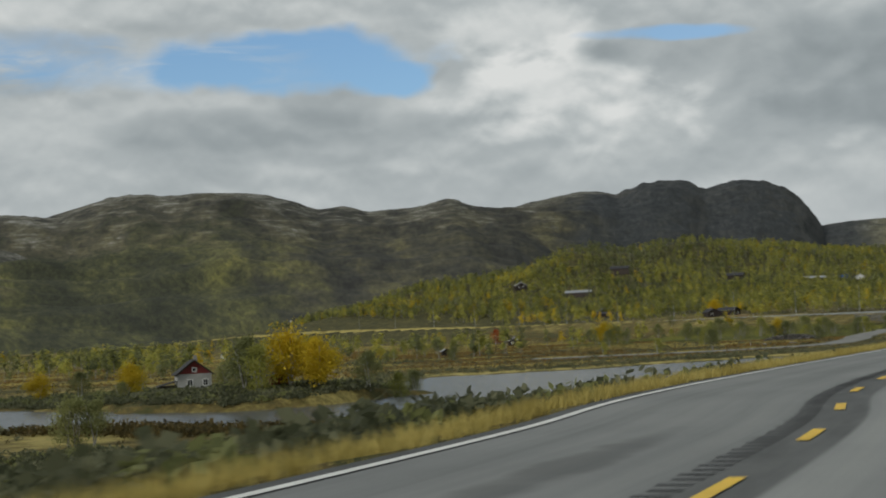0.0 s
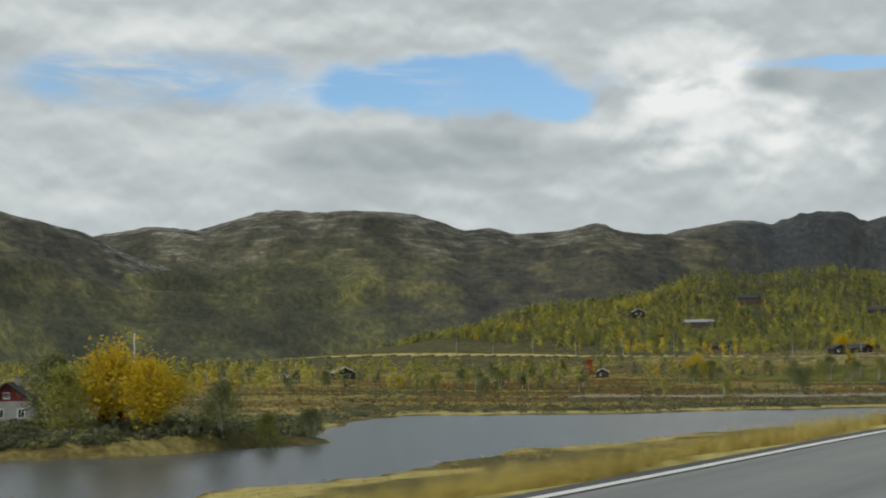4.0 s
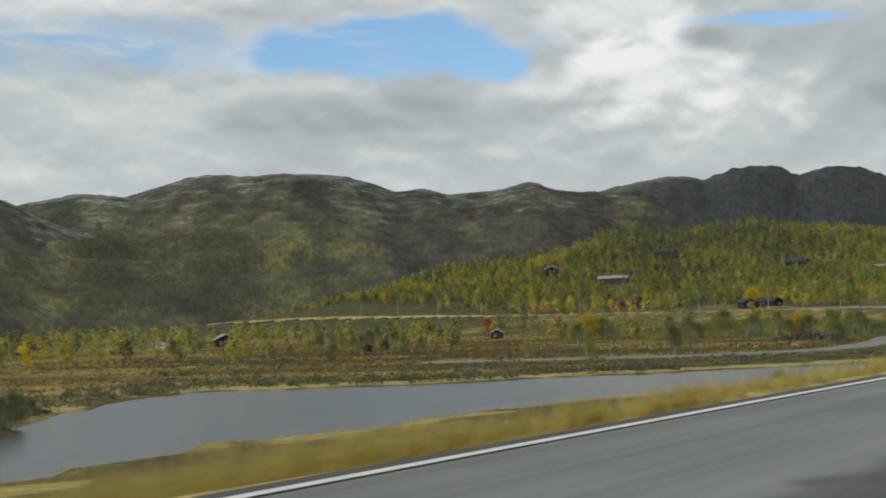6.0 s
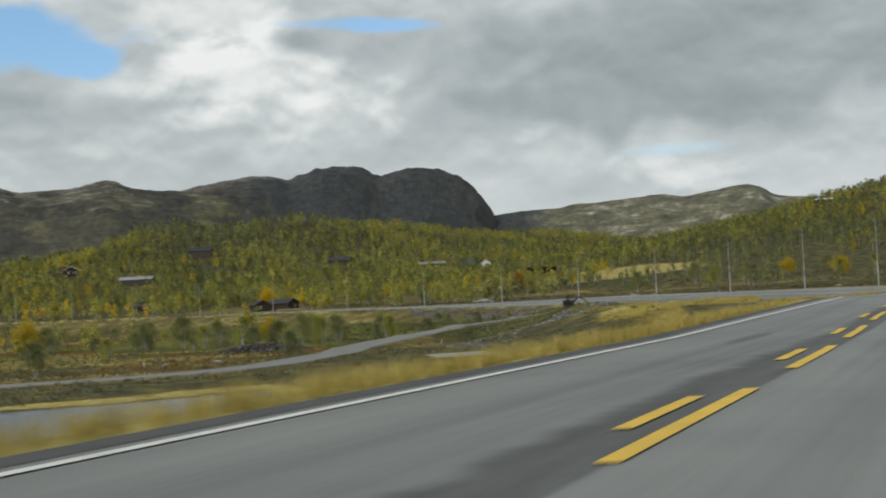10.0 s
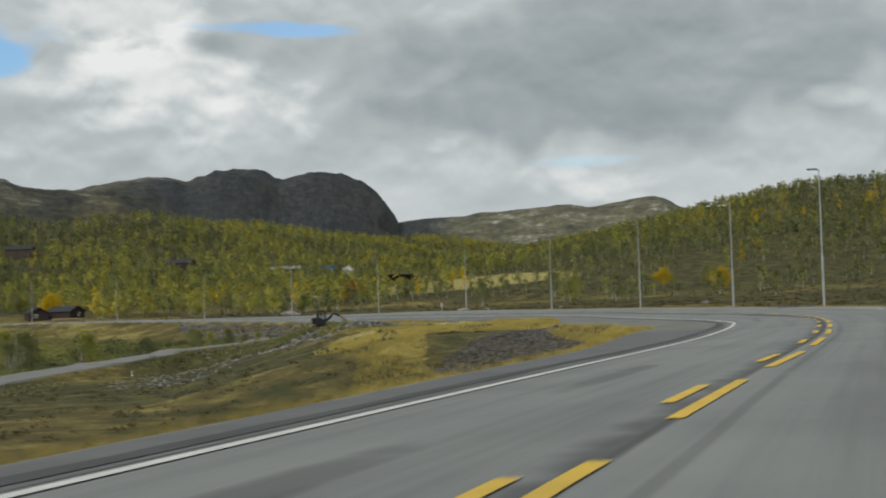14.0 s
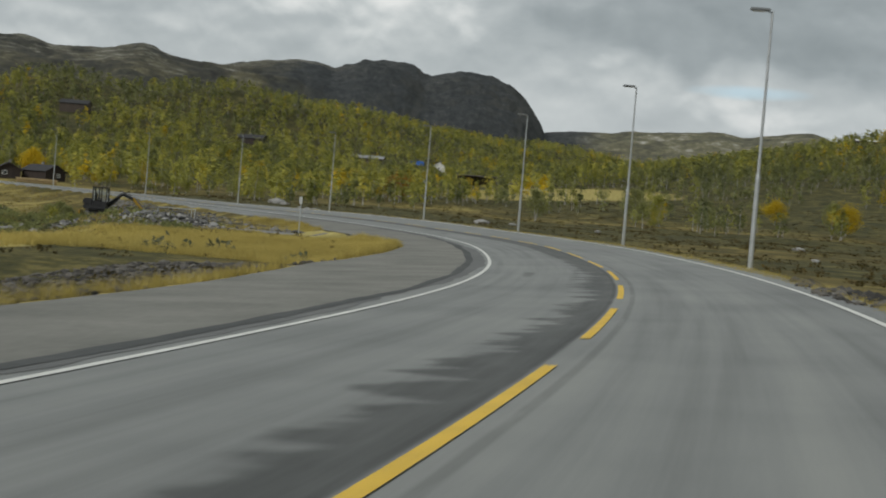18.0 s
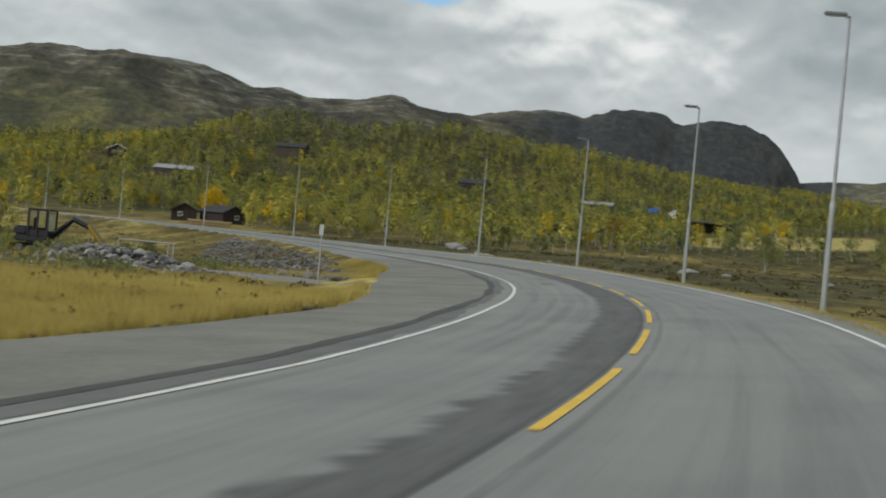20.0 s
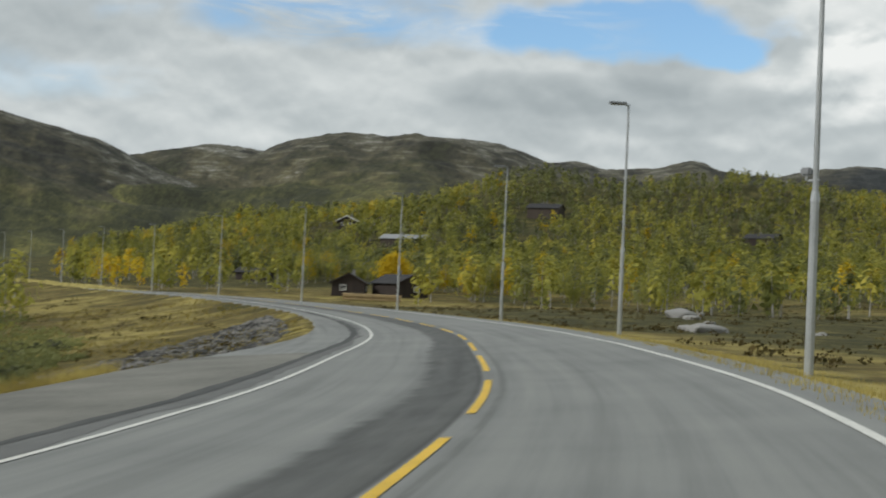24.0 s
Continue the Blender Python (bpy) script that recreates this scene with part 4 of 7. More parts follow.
for n, (x, y) in enumerate(LAMPS):
    d_, k_ = near_road(np.array([x]), np.array([y]))
    kx, ky = ROAD[k_[0]]
    z = float(road_z(kx, ky) + 6 * slant(kx, ky)) - 0.1 if n < 10 else float(land(np.array([x]), np.array([y]))[0])
    turn = math.atan2(LEFT[k_[0], 1], LEFT[k_[0], 0])
    m = Matrix.Translation((x, y, z)) @ Matrix.Rotation(turn, 4, "Z")
    if n == 0:
        first.matrix_world = m
    else:
        copy_thing(first, m)
# ---- plants ----
FOLIAGE = {"birch_green": [(0.28, (0.150, 0.166, 0.050)), (0.42, (0.240, 0.250, 0.064)), (0.54, (0.345, 0.342, 0.078)), (0.66, (0.47, 0.44, 0.094)), (0.80, (0.56, 0.48, 0.09))],
           "birch_yellow": [(0.30, (0.36, 0.27, 0.024)), (0.5, (0.54, 0.40, 0.024)), (0.70, (0.68, 0.50, 0.035))],
           "birch_olive": [(0.28, (0.115, 0.132, 0.058)), (0.5, (0.215, 0.228, 0.088)), (0.72, (0.335, 0.338, 0.125))],
           "orange_leaf": [(0.2, (0.16, 0.06, 0.010)), (0.5, (0.32, 0.13, 0.014)), (0.8, (0.44, 0.22, 0.025))],
           "red_leaf": [(0.2, (0.18, 0.035, 0.014)), (0.6, (0.38, 0.085, 0.022)), (0.8, (0.46, 0.14, 0.035))],
           "willow": [(0.2, (0.055, 0.062, 0.034)), (0.5, (0.120, 0.128, 0.070)), (0.8, (0.235, 0.235, 0.14))],
           "heather": [(0.2, (0.042, 0.038, 0.015)), (0.5, (0.098, 0.075, 0.026)), (0.8, (0.20, 0.14, 0.042))],
           "straw": [(0.15, (0.22, 0.18, 0.05)), (0.45, (0.42, 0.335, 0.095)), (0.8, (0.66, 0.55, 0.19))],
           "rust": [(0.15, (0.10, 0.052, 0.018)), (0.5, (0.22, 0.125, 0.034)), (0.8, (0.36, 0.235, 0.07))],
           "sedge": [(0.15, (0.074, 0.074, 0.016)), (0.5, (0.18, 0.15, 0.031)), (0.8, (0.38, 0.29, 0.07))]}
for key, stops in FOLIAGE.items():
    size, fine, each = (0.03, 0.2, 0.05) if key.startswith("birch") else (0.15, 0.6, 0.34)
    M[key] = material(key, stops, size, fine, 0.75, 0.0, island=each, sheen=0.25, obj=0.16, tone_="tone")
    # light passes through the leaves
    n = Nodes(M[key].node_tree)
    b = M[key].node_tree.nodes["Principled BSDF"]
    glow = n.add("ShaderNodeBsdfTranslucent")
    n.put(b.inputs["Base Color"].links[0].from_socket, glow.inputs[0])
    both = n.add("ShaderNodeMixShader", Fac=0.45)
    n.put(b.outputs[0], both.inputs[1])
    n.put(glow.outputs[0], both.inputs[2])
    n.put(both.outputs[0], M[key].node_tree.nodes["Material Output"].inputs[0])
M["birch_bark"] = material("birch_bark", [(0.3, (0.06, 0.055, 0.05)), (0.45, (0.30, 0.29, 0.27)), (0.7, (0.48, 0.47, 0.44))], 0.9, 7, 0.85, 0.2)


def leaves(rs, points, size, flat=0.0):
    """A small four-cornered leaf clump at each point, turned at random."""
    n = len(points)
    u = rs.normal(size=(n, 3))
    u /= np.linalg.norm(u, axis=1)[:, None]
    w = rs.normal(size=(n, 3))
    w[:, 2] += flat
    v = np.cross(u, w)
    v /= np.linalg.norm(v, axis=1)[:, None] + 1e-9
    s = size * rs.uniform(0.6, 1.3, (n, 1))
    k = rs.uniform(0.55, 1.0, (n, 1))
    q = np.stack([points - u * s, points + v * s * k * rs.uniform(0.5, 1, (n, 1)), points + u * s * rs.uniform(0.7, 1.1, (n, 1)), points - v * s * k], 1)
    return q.reshape(-1, 3)


def clumps_of(rs, points, size, out):
    """Three-cornered leaf clumps that look roughly outwards from the crown, for trees farther off."""
    n = len(points)
    w = out / (np.linalg.norm(out, axis=1)[:, None] + 1e-9) + rs.normal(size=(n, 3)) * 0.22
    u = np.cross(w, rs.normal(size=(n, 3)))
    u /= np.linalg.norm(u, axis=1)[:, None] + 1e-9
    v = np.cross(w, u)
    v /= np.linalg.norm(v, axis=1)[:, None] + 1e-9
    s = size * rs.uniform(0.7, 1.4, (n, 1))
    return np.stack([points - u * s - v * s * 0.5, points + v * s * rs.uniform(0.6, 1.0, (n, 1)), points + u * s - v * s * 0.4], 1).reshape(-1, 3)


def crown_points(rs, n, height, spread, low=0.22, clumps=9):
    """Leaf places gathered in uneven clumps round the upper stem."""
    t = rs.uniform(0, 1, clumps) ** 0.8
    a = rs.uniform(0, 6.283, clumps)
    prof = np.sin(np.clip(t * 0.86 + 0.12, 0, 1) * math.pi) ** 0.75
    c = np.stack([np.cos(a) * spread * prof * rs.uniform(0.25, 0.85, clumps), np.sin(a) * spread * prof * rs.uniform(0.25, 0.85, clumps), height * (low + (0.96 - low) * t)], 1)
    c[0] = (0, 0, height * 0.95)
    i = rs.randint(0, clumps, n)
    off = rs.normal(size=(n, 3)) * np.array([spread * 0.8, spread * 0.8, height * 0.27]) * 0.30 * (0.5 + 0.7 * prof[i, None])
    return c[i] + off


def quads(count):
    return np.arange(count * 4).reshape(-1, 4)


def stems(points):
    """Tapered four-sided stems: rows of (x0, y0, z0, x1, y1, z1, r0, r1)."""
    p = np.asarray(points, float)
    ring = np.array([(1, 0), (0, 1), (-1, 0), (0, -1)], float)
    a = np.concatenate([p[:, None, 0:2] + ring * p[:, None, 6:7], np.repeat(p[:, None, 2:3], 4, 1)], 2)
    b = np.concatenate([p[:, None, 3:5] + ring * p[:, None, 7:8], np.repeat(p[:, None, 5:6], 4, 1)], 2)
    v = np.concatenate([a, b], 1).reshape(-1, 3)
    f = np.array([[k, (k + 1) % 4, 4 + (k + 1) % 4, 4 + k] for k in range(4)])
    return v, (np.arange(len(p))[:, None, None] * 8 + f).reshape(-1, 4)


def wood(name, label, xs, ys, heights, mats, seed, leaf=26, size=0.15):
    """A stand of small trees as one stuff object: crowns, with the stems as its part."""
    rs = np.random.RandomState(seed)
    zs = land(xs, ys)
    top = None
    shapes = [crown_points(rs, leaf, 1.0, rs.uniform(0.24, 0.34), rs.uniform(0.05, 0.2), rs.randint(9, 14)) for _ in range(24)]
    pick = rs.randint(0, len(mats), len(xs)) if len(mats) > 1 else np.zeros(len(xs), int)
    patch = lattice(xs, ys, 45, seed) + 0.7 * lattice(xs, ys, 14, seed + 1)
    if len(mats) > 1:
        pick = np.where(patch + rs.normal(size=len(xs)) * 0.5 > 1.3, 1, np.where(patch + rs.normal(size=len(xs)) * 0.5 < -0.35, 2, 0))
    kind = rs.randint(0, 24, len(xs))
    hue = np.clip(rs.normal(size=len(xs)) * 0.07 + 0.03 * lattice(xs, ys, 60, seed + 3), -0.2, 0.15)
    turn = rs.uniform(0, 6.283, len(xs))
    for n, mat in enumerate(mats):
        pts, sz, outs, tones = [], [], [], []
        for i in np.where(pick == n)[0]:
            p = shapes[kind[i]] * heights[i]
            c, s = math.cos(turn[i]), math.sin(turn[i])
            pts.append(np.stack([p[:, 0] * c - p[:, 1] * s + xs[i], p[:, 0] * s + p[:, 1] * c + ys[i], p[:, 2] + zs[i]], 1))
            outs.append(pts[-1] - (xs[i], ys[i], zs[i] + 0.40 * heights[i]))
            sz.append(np.full((leaf, 1), heights[i] * size))
            tones.append(np.full(leaf * 3, hue[i]))
        if not pts:
            continue
        v = clumps_of(rs, np.concatenate(pts), np.concatenate(sz), np.concatenate(outs))
        ob = mesh(name if top is None else "crown", v, np.arange(len(v)).reshape(-1, 3), mat, top)
        ob.data.attributes.new("tone", "FLOAT", "POINT").data.foreach_set("value", np.concatenate(tones).astype(np.float32))
        if top is None:
            top = tagged(ob, label, "trees", kind="stuff")
    lean = rs.normal(size=(len(xs), 2)) * 0.04 * heights[:, None]
    v, f = stems(np.c_[xs, ys, zs - 0.2, xs + lean[:, 0], ys + lean[:, 1], zs + heights * 0.8, heights * 0.017, heights * 0.004])
    mesh("stem", v, f, "birch_bark", top)
    return top


CLEAR = [(-253, 495, 17), (-333, 525, 12), (-208, 715, 24), (-288, 862, 14), (-306, 812, 14), (-356, 785, 13), (-422, 733, 13), (-470, 671, 11), (-413, 648, 13), (-386, 300, 14), (-400, 288, 10), (-294, 352, 10), (-239, 210, 7)]


def scatter(seed, x0, x1, y0, y1, count, keep):
    rs = np.random.RandomState(seed)
    x, y = rs.uniform(x0, x1, count), rs.uniform(y0, y1, count)
    ok = keep(x, y, rs.uniform(0, 1, count))
    for cx, cy, r in CLEAR:
        ok &= (np.hypot(x - cx, y - cy) > r) & ~((np.abs(x - cx + (cy - y) * cx / max(cy - 150, 60)) < r * 0.6) & (y < cy) & (y > cy - 3.0 * r))
    # the far road runs over an open crest in the west
    ok &= ~((y > 430) & (-29 - x > 1.56 * (y - 273)))
    x, y = x[ok], y[ok]
    d, _ = near_road(x, y)
    some = np.abs(d) > 13
    return x[some], y[some], d[some]


def edge_trees(xs, ys, hs):
    """The nearest birches of the wood, each a tree of its own."""
    rs = np.random.RandomState(77)
    protos = []
    for k, mat in enumerate(("birch_green", "birch_green", "birch_green", "birch_green", "birch_yellow", "birch_olive", "birch_olive")):
        e = empty("birch_tree", pose(0, 0, 0), "", "tree")
        tx, ty = rs.normal(size=2) * 0.5
        rows = [(0, 0, -0.3, tx * 0.5, ty * 0.5, 3.5, 0.11, 0.07), (tx * 0.5, ty * 0.5, 3.5, tx, ty, 6.6, 0.07, 0.015)]
        for _ in range(9):
            t, a = rs.uniform(0.2, 0.8), rs.uniform(0, 6.283)
            rows.append((tx * t, ty * t, 7 * t, tx * t + math.cos(a) * 1.2, ty * t + math.sin(a) * 1.2, 7 * t + 1.1, 0.04, 0.01))
        v, f = stems(rows)
        mesh("trunk", v, f, "birch_bark", e)
        p = crown_points(rs, 1500, 7.0, rs.uniform(1.7, 2.4), rs.uniform(0.08, 0.2), 26)
        v = clumps_of(rs, p, np.full((1500, 1), 0.13), p - (0, 0, 2.6))
        mesh("crown", v, np.arange(len(v)).reshape(-1, 3), mat, e)
        protos.append((e, mat))
    words = {"birch_green": "slender green birch turning yellow at the wood's edge", "birch_yellow": "yellow-leaved birch at the wood's edge", "birch_olive": "olive-green birch at the wood's edge"}
    zs = land(xs, ys)
    for x, y, z, h in zip(xs, ys, zs, hs):
        e, mat = protos[rs.randint(0, len(protos))]
        ob = copy_thing(e, Matrix.Translation((x, y, z)) @ Matrix.Rotation(rs.uniform(0, 6.28), 4, "Z"))
        ob.scale = (h / 7 * rs.uniform(0.9, 1.15), h / 7 * rs.uniform(0.9, 1.15), h / 7)
        tagged(ob, words[mat], "tree", "birches at the wood's edge")
    for e, mat in protos:
        for o in (*e.children_recursive, e):
            bpy.data.objects.remove(o)


def forest():
    rs = np.random.RandomState(3)

    def on_hill(x, y, u):
        d, _ = near_road(x, y)
        h = ridge(x, y, FOREST_HILL, 150, 1.0)
        p = np.clip((h - 1.0) / 5, 0, 1) * 0.9 + 0.25 * (lattice(x, y, 30, 8) > 0.1)
        edge = np.where(y > 740, 1.0, np.clip((-d - 55 - 20 * lattice(x, y, 35, 2)) / 30, 0, 1))
        field = (np.hypot((x + 165) / 60, (y - 645) / 48) < 1) | (np.hypot((x + 215) / 45, (y - 560) / 25) < 1)
        crest = (x < -560) & (y > 900)
        return (u < p * edge) & ~field & ~crest

    x, y, d = scatter(11, -680, 40, 470, 1620, 27000, on_hill)
    h = 4.2 + 4.4 * rs.beta(2, 2.2, len(x))
    rim = np.argsort(np.abs(d))[:260]
    edge_trees(x[rim], y[rim], h[rim])
    rest = np.ones(len(x), bool)
    rest[rim] = False
    x, y, d, h = x[rest], y[rest], d[rest], h[rest]
    near = np.hypot(x + 40, y - 290) < 530
    wood("birch_wood", "open birch wood in green and yellow autumn leaf", x[near], y[near], h[near], ["birch_green", "birch_yellow", "birch_olive"], 21, 150, 0.046)
    wood("birch_wood", "birch-covered hillside turning yellow", x[~near], y[~near], h[~near], ["birch_green", "birch_yellow", "birch_olive"], 22, 60, 0.075)

    def on_east(x, y, u):
        h = ridge(x, y, EAST_HILL, 210, 1.2)
        return u < np.clip((h - 14) / 16, 0, 1) * 0.9 + 0.16 * (lattice(x, y, 30, 9) > 0.1) * (y > 470)

    x, y, d = scatter(12, -190, 330, 430, 1010, 9500, on_east)
    # mostly olive leaves: shade on this hillside is put into their colour
    wood("birch_wood", "birch and heath on the hillside east of the road", x, y, rs.uniform(4.0, 6.8, len(x)), ["birch_olive", "birch_yellow", "birch_olive", "birch_green", "birch_olive"], 23, 84, 0.07)

    def on_plain(x, y, u):
        d, _ = near_road(x, y)
        belt = np.clip((x + y * -0.1 + 690) / 200, 0, 1)
        p = np.where((d < 0) & (y > 470), 0.85, 0.0)
        clump = lattice(x, y, 42, 15) + 0.5 * lattice(x, y, 16, 16)
        p = np.where((d > 0) & (x < -205) & (clump > 0.12) & (shore_distance(x, y) > 8), 0.34, p)
        p = np.where((d > 0) & (x < -255) & (y + 0.15 * x < 150) & (clump > -0.2) & (shore_distance(x, y) > 8), 0.8, p)
        p = np.where((d > 0) & (x < -330) & (y - 0.2 * x > 330), np.maximum(p, 0.5 * (clump > -0.3)), p)
        return u < p

    x, y, d = scatter(13, -1150, -150, 60, 760, 7600, on_plain)
    wood("birch_wood", "belt of yellowing birches on the plain", x, y, rs.uniform(4.8, 8.4, len(x)), ["birch_green", "birch_yellow", "birch_olive"], 24, 90, 0.07)


forest()


def birch(seed, height, spread, mat, leaf=1000, size=0.2, low=0.2, stems_=1):
    """One tree: a forked, tapered trunk and an uneven crown of leaf clumps."""
    rs = np.random.RandomState(seed)
    e = empty("birch_tree", pose(0, 0, 0), "", "tree")
    rows = []
    for k in range(stems_):
        bx, by = (rs.normal(size=2) * 0.35 if stems_ > 1 else (0, 0))
        tx, ty = rs.normal(size=2) * 0.12 * height
        p0, p1 = np.array([bx, by, -0.3]), np.array([bx + tx * 0.5, by + ty * 0.5, height * 0.5])
        p2 = np.array([bx + tx, by + ty, height * 0.92])
        r = height * 0.018
        rows += [(*p0, *p1, r, r * 0.65), (*p1, *p2, r * 0.65, r * 0.15)]
        for _ in range(6):
            q = p0 + (p2 - p0) * rs.uniform(0.3, 0.75)
            a = rs.uniform(0, 6.283)
            rows.append((*q, q[0] + math.cos(a) * spread * 0.8, q[1] + math.sin(a) * spread * 0.8, q[2] + height * rs.uniform(0.1, 0.2), r * 0.35, r * 0.08))
    v, f = stems(rows)
    mesh("trunk", v, f, "birch_bark", e)
    v = leaves(rs, crown_points(rs, leaf, height, spread, low, 26), size)
    mesh("crown", v, quads(leaf), mat, e)
    return e


def plant(proto, x, y, scale, turn, label, group=""):
    z = float(land(np.array([x]), np.array([y]))[0])
    ob = copy_thing(proto, Matrix.Translation((x, y, z - 0.05)) @ Matrix.Rotation(turn, 4, "Z"))
    ob.scale = (scale, scale, scale)
    return tagged(ob, label, "tree", group)


def single_trees():
    kinds = {"yellow": [birch(31, 7, 3.3, "birch_yellow", 4200, 0.17, 0.26, 3), birch(32, 6.5, 2.9, "birch_yellow", 4000, 0.17, 0.24, 2)],
             "green": [birch(33, 6, 2.7, "birch_olive", 3200, 0.13, 0.16, 3), birch(34, 5.5, 2.3, "birch_green", 3000, 0.12, 0.10, 4), birch(37, 5, 2.6, "birch_olive", 3000, 0.12, 0.05, 5)],
             "orange": [birch(35, 5, 2.5, "orange_leaf", 2600, 0.12, 0.08, 3)], "red": [birch(36, 5, 2.3, "red_leaf", 2400, 0.12, 0.08, 3)]}
    words = {"yellow": "birch in bright yellow autumn leaf", "green": "green-leaved mountain birch beginning to turn", "orange": "low birch with rusty orange leaves", "red": "small rowan with red autumn leaves"}
    rs = np.random.RandomState(5)
    spots = [("yellow", -120.9, -17.2, 1.28), ("yellow", -115.6, -17.0, 1.15), ("yellow", -119.0, -13.0, 1.0), ("green", -126, -21.5, 1.35), ("green", -122.5, -23.0, 1.25), ("green", -129, -18.5, 1.2), ("green", -110.5, -11, 0.95), ("green", -108.5, -6, 0.8),
             ("green", -112, 4, 0.65), ("green", -116, 9, 0.6), ("green", -140, -3, 1.1), ("green", -147, -2, 1.1), ("yellow", -158, -14, 0.85), ("green", -162, -8, 1.0), ("green", -150, -24, 0.6), ("green", -170, -14, 0.8), ("yellow", -176, -18, 0.7), ("green", -85.5, -94.5, 0.9), ("green", -84, -93, 0.7),
             ("red", -330.5, 404.5, 1.35), ("yellow", -222, 301, 1.2), ("green", -219, 305, 1.1), ("green", -226, 304, 1.1), ("orange", -171.5, 562, 1.5), ("orange", -174, 566, 1.2), ("yellow", -259, 508, 1.2), ("yellow", -262, 511, 1.0),
             ("green", -45.5, 31, 0.5), ("green", -136, 292, 1.15), ("green", -131, 289, 1.0), ("green", -143, 296, 1.2), ("green", -122, 297, 1.1), ("green", -150, 298, 1.2), ("yellow", -156, 306, 1.0), ("green", -160, 300, 1.3), ("green", -168, 302, 1.25), ("green", -174, 296, 1.3), ("green", -181, 305, 1.2), ("green", -126, 303, 1.2), ("green", -116, 306, 0.8), ("green", -147, 312, 1.2), ("green", -138, 304, 1.3), ("green", -188, 300, 1.1), ("green", -165, 290, 1.0), ("green", -178, 286, 0.9),
             ("green", -112, 330, 0.6), ("green", -118, 335, 0.6), ("green", -105, 322, 0.55), ("green", -124, 342, 0.6), ("green", -98, 312, 0.5), ("green", -130, 352, 0.7), ("green", -95, 540, 1.3), ("yellow", -62, 556, 0.9), ("green", -48, 560, 1.2), ("green", -110, 505, 1.2), ("green", -84, 520, 1.3), ("yellow", -40, 520, 1.0)]
    for _ in range(46):
        x, y = rs.uniform(-300, -120), rs.uniform(150, 400)
        if near_road(np.array([x]), np.array([y]))[0][0] > 30 and shore_distance(np.array([x]), np.array([y]))[0] > 8 and all(math.hypot(x - c[0], y - c[1]) > c[2] for c in CLEAR):
            spots.append(("green", x, y, rs.uniform(0.5, 0.95)))
    for n, (kind, x, y, s) in enumerate(spots):
        p = kinds[kind]
        plant(p[n % len(p)], x, y, s, rs.uniform(0, 6.28), words[kind])
    for some in kinds.values():
        for p in some:
            for o in (*p.children_recursive, p):
                bpy.data.objects.remove(o)


single_trees()


def scrub(name, label, mat, seed, x, y, height, leaf=14, size=0.3):
    rs = np.random.RandomState(seed)
    keep = off_path(x, y)
    x, y = x[keep], y[keep]
    z = land(x, y)
    n = len(x)
    h = height * rs.uniform(0.5, 1.3, n)
    a, r = rs.uniform(0, 6.283, (n, leaf)), np.sqrt(rs.uniform(0, 1, (n, leaf)))
    w = h * rs.uniform(0.9, 1.8, n)
    p = np.stack([x[:, None] + np.cos(a) * r * w[:, None], y[:, None] + np.sin(a) * r * w[:, None], z[:, None] + h[:, None] * (1 - 0.75 * r**2) * rs.uniform(0.25, 1.0, (n, leaf))], -1).reshape(-1, 3)
    v = leaves(rs, p, np.repeat(h * size, leaf)[:, None])
    return tagged(mesh(name, v, quads(n * leaf), mat), label, "scrub", kind="stuff")


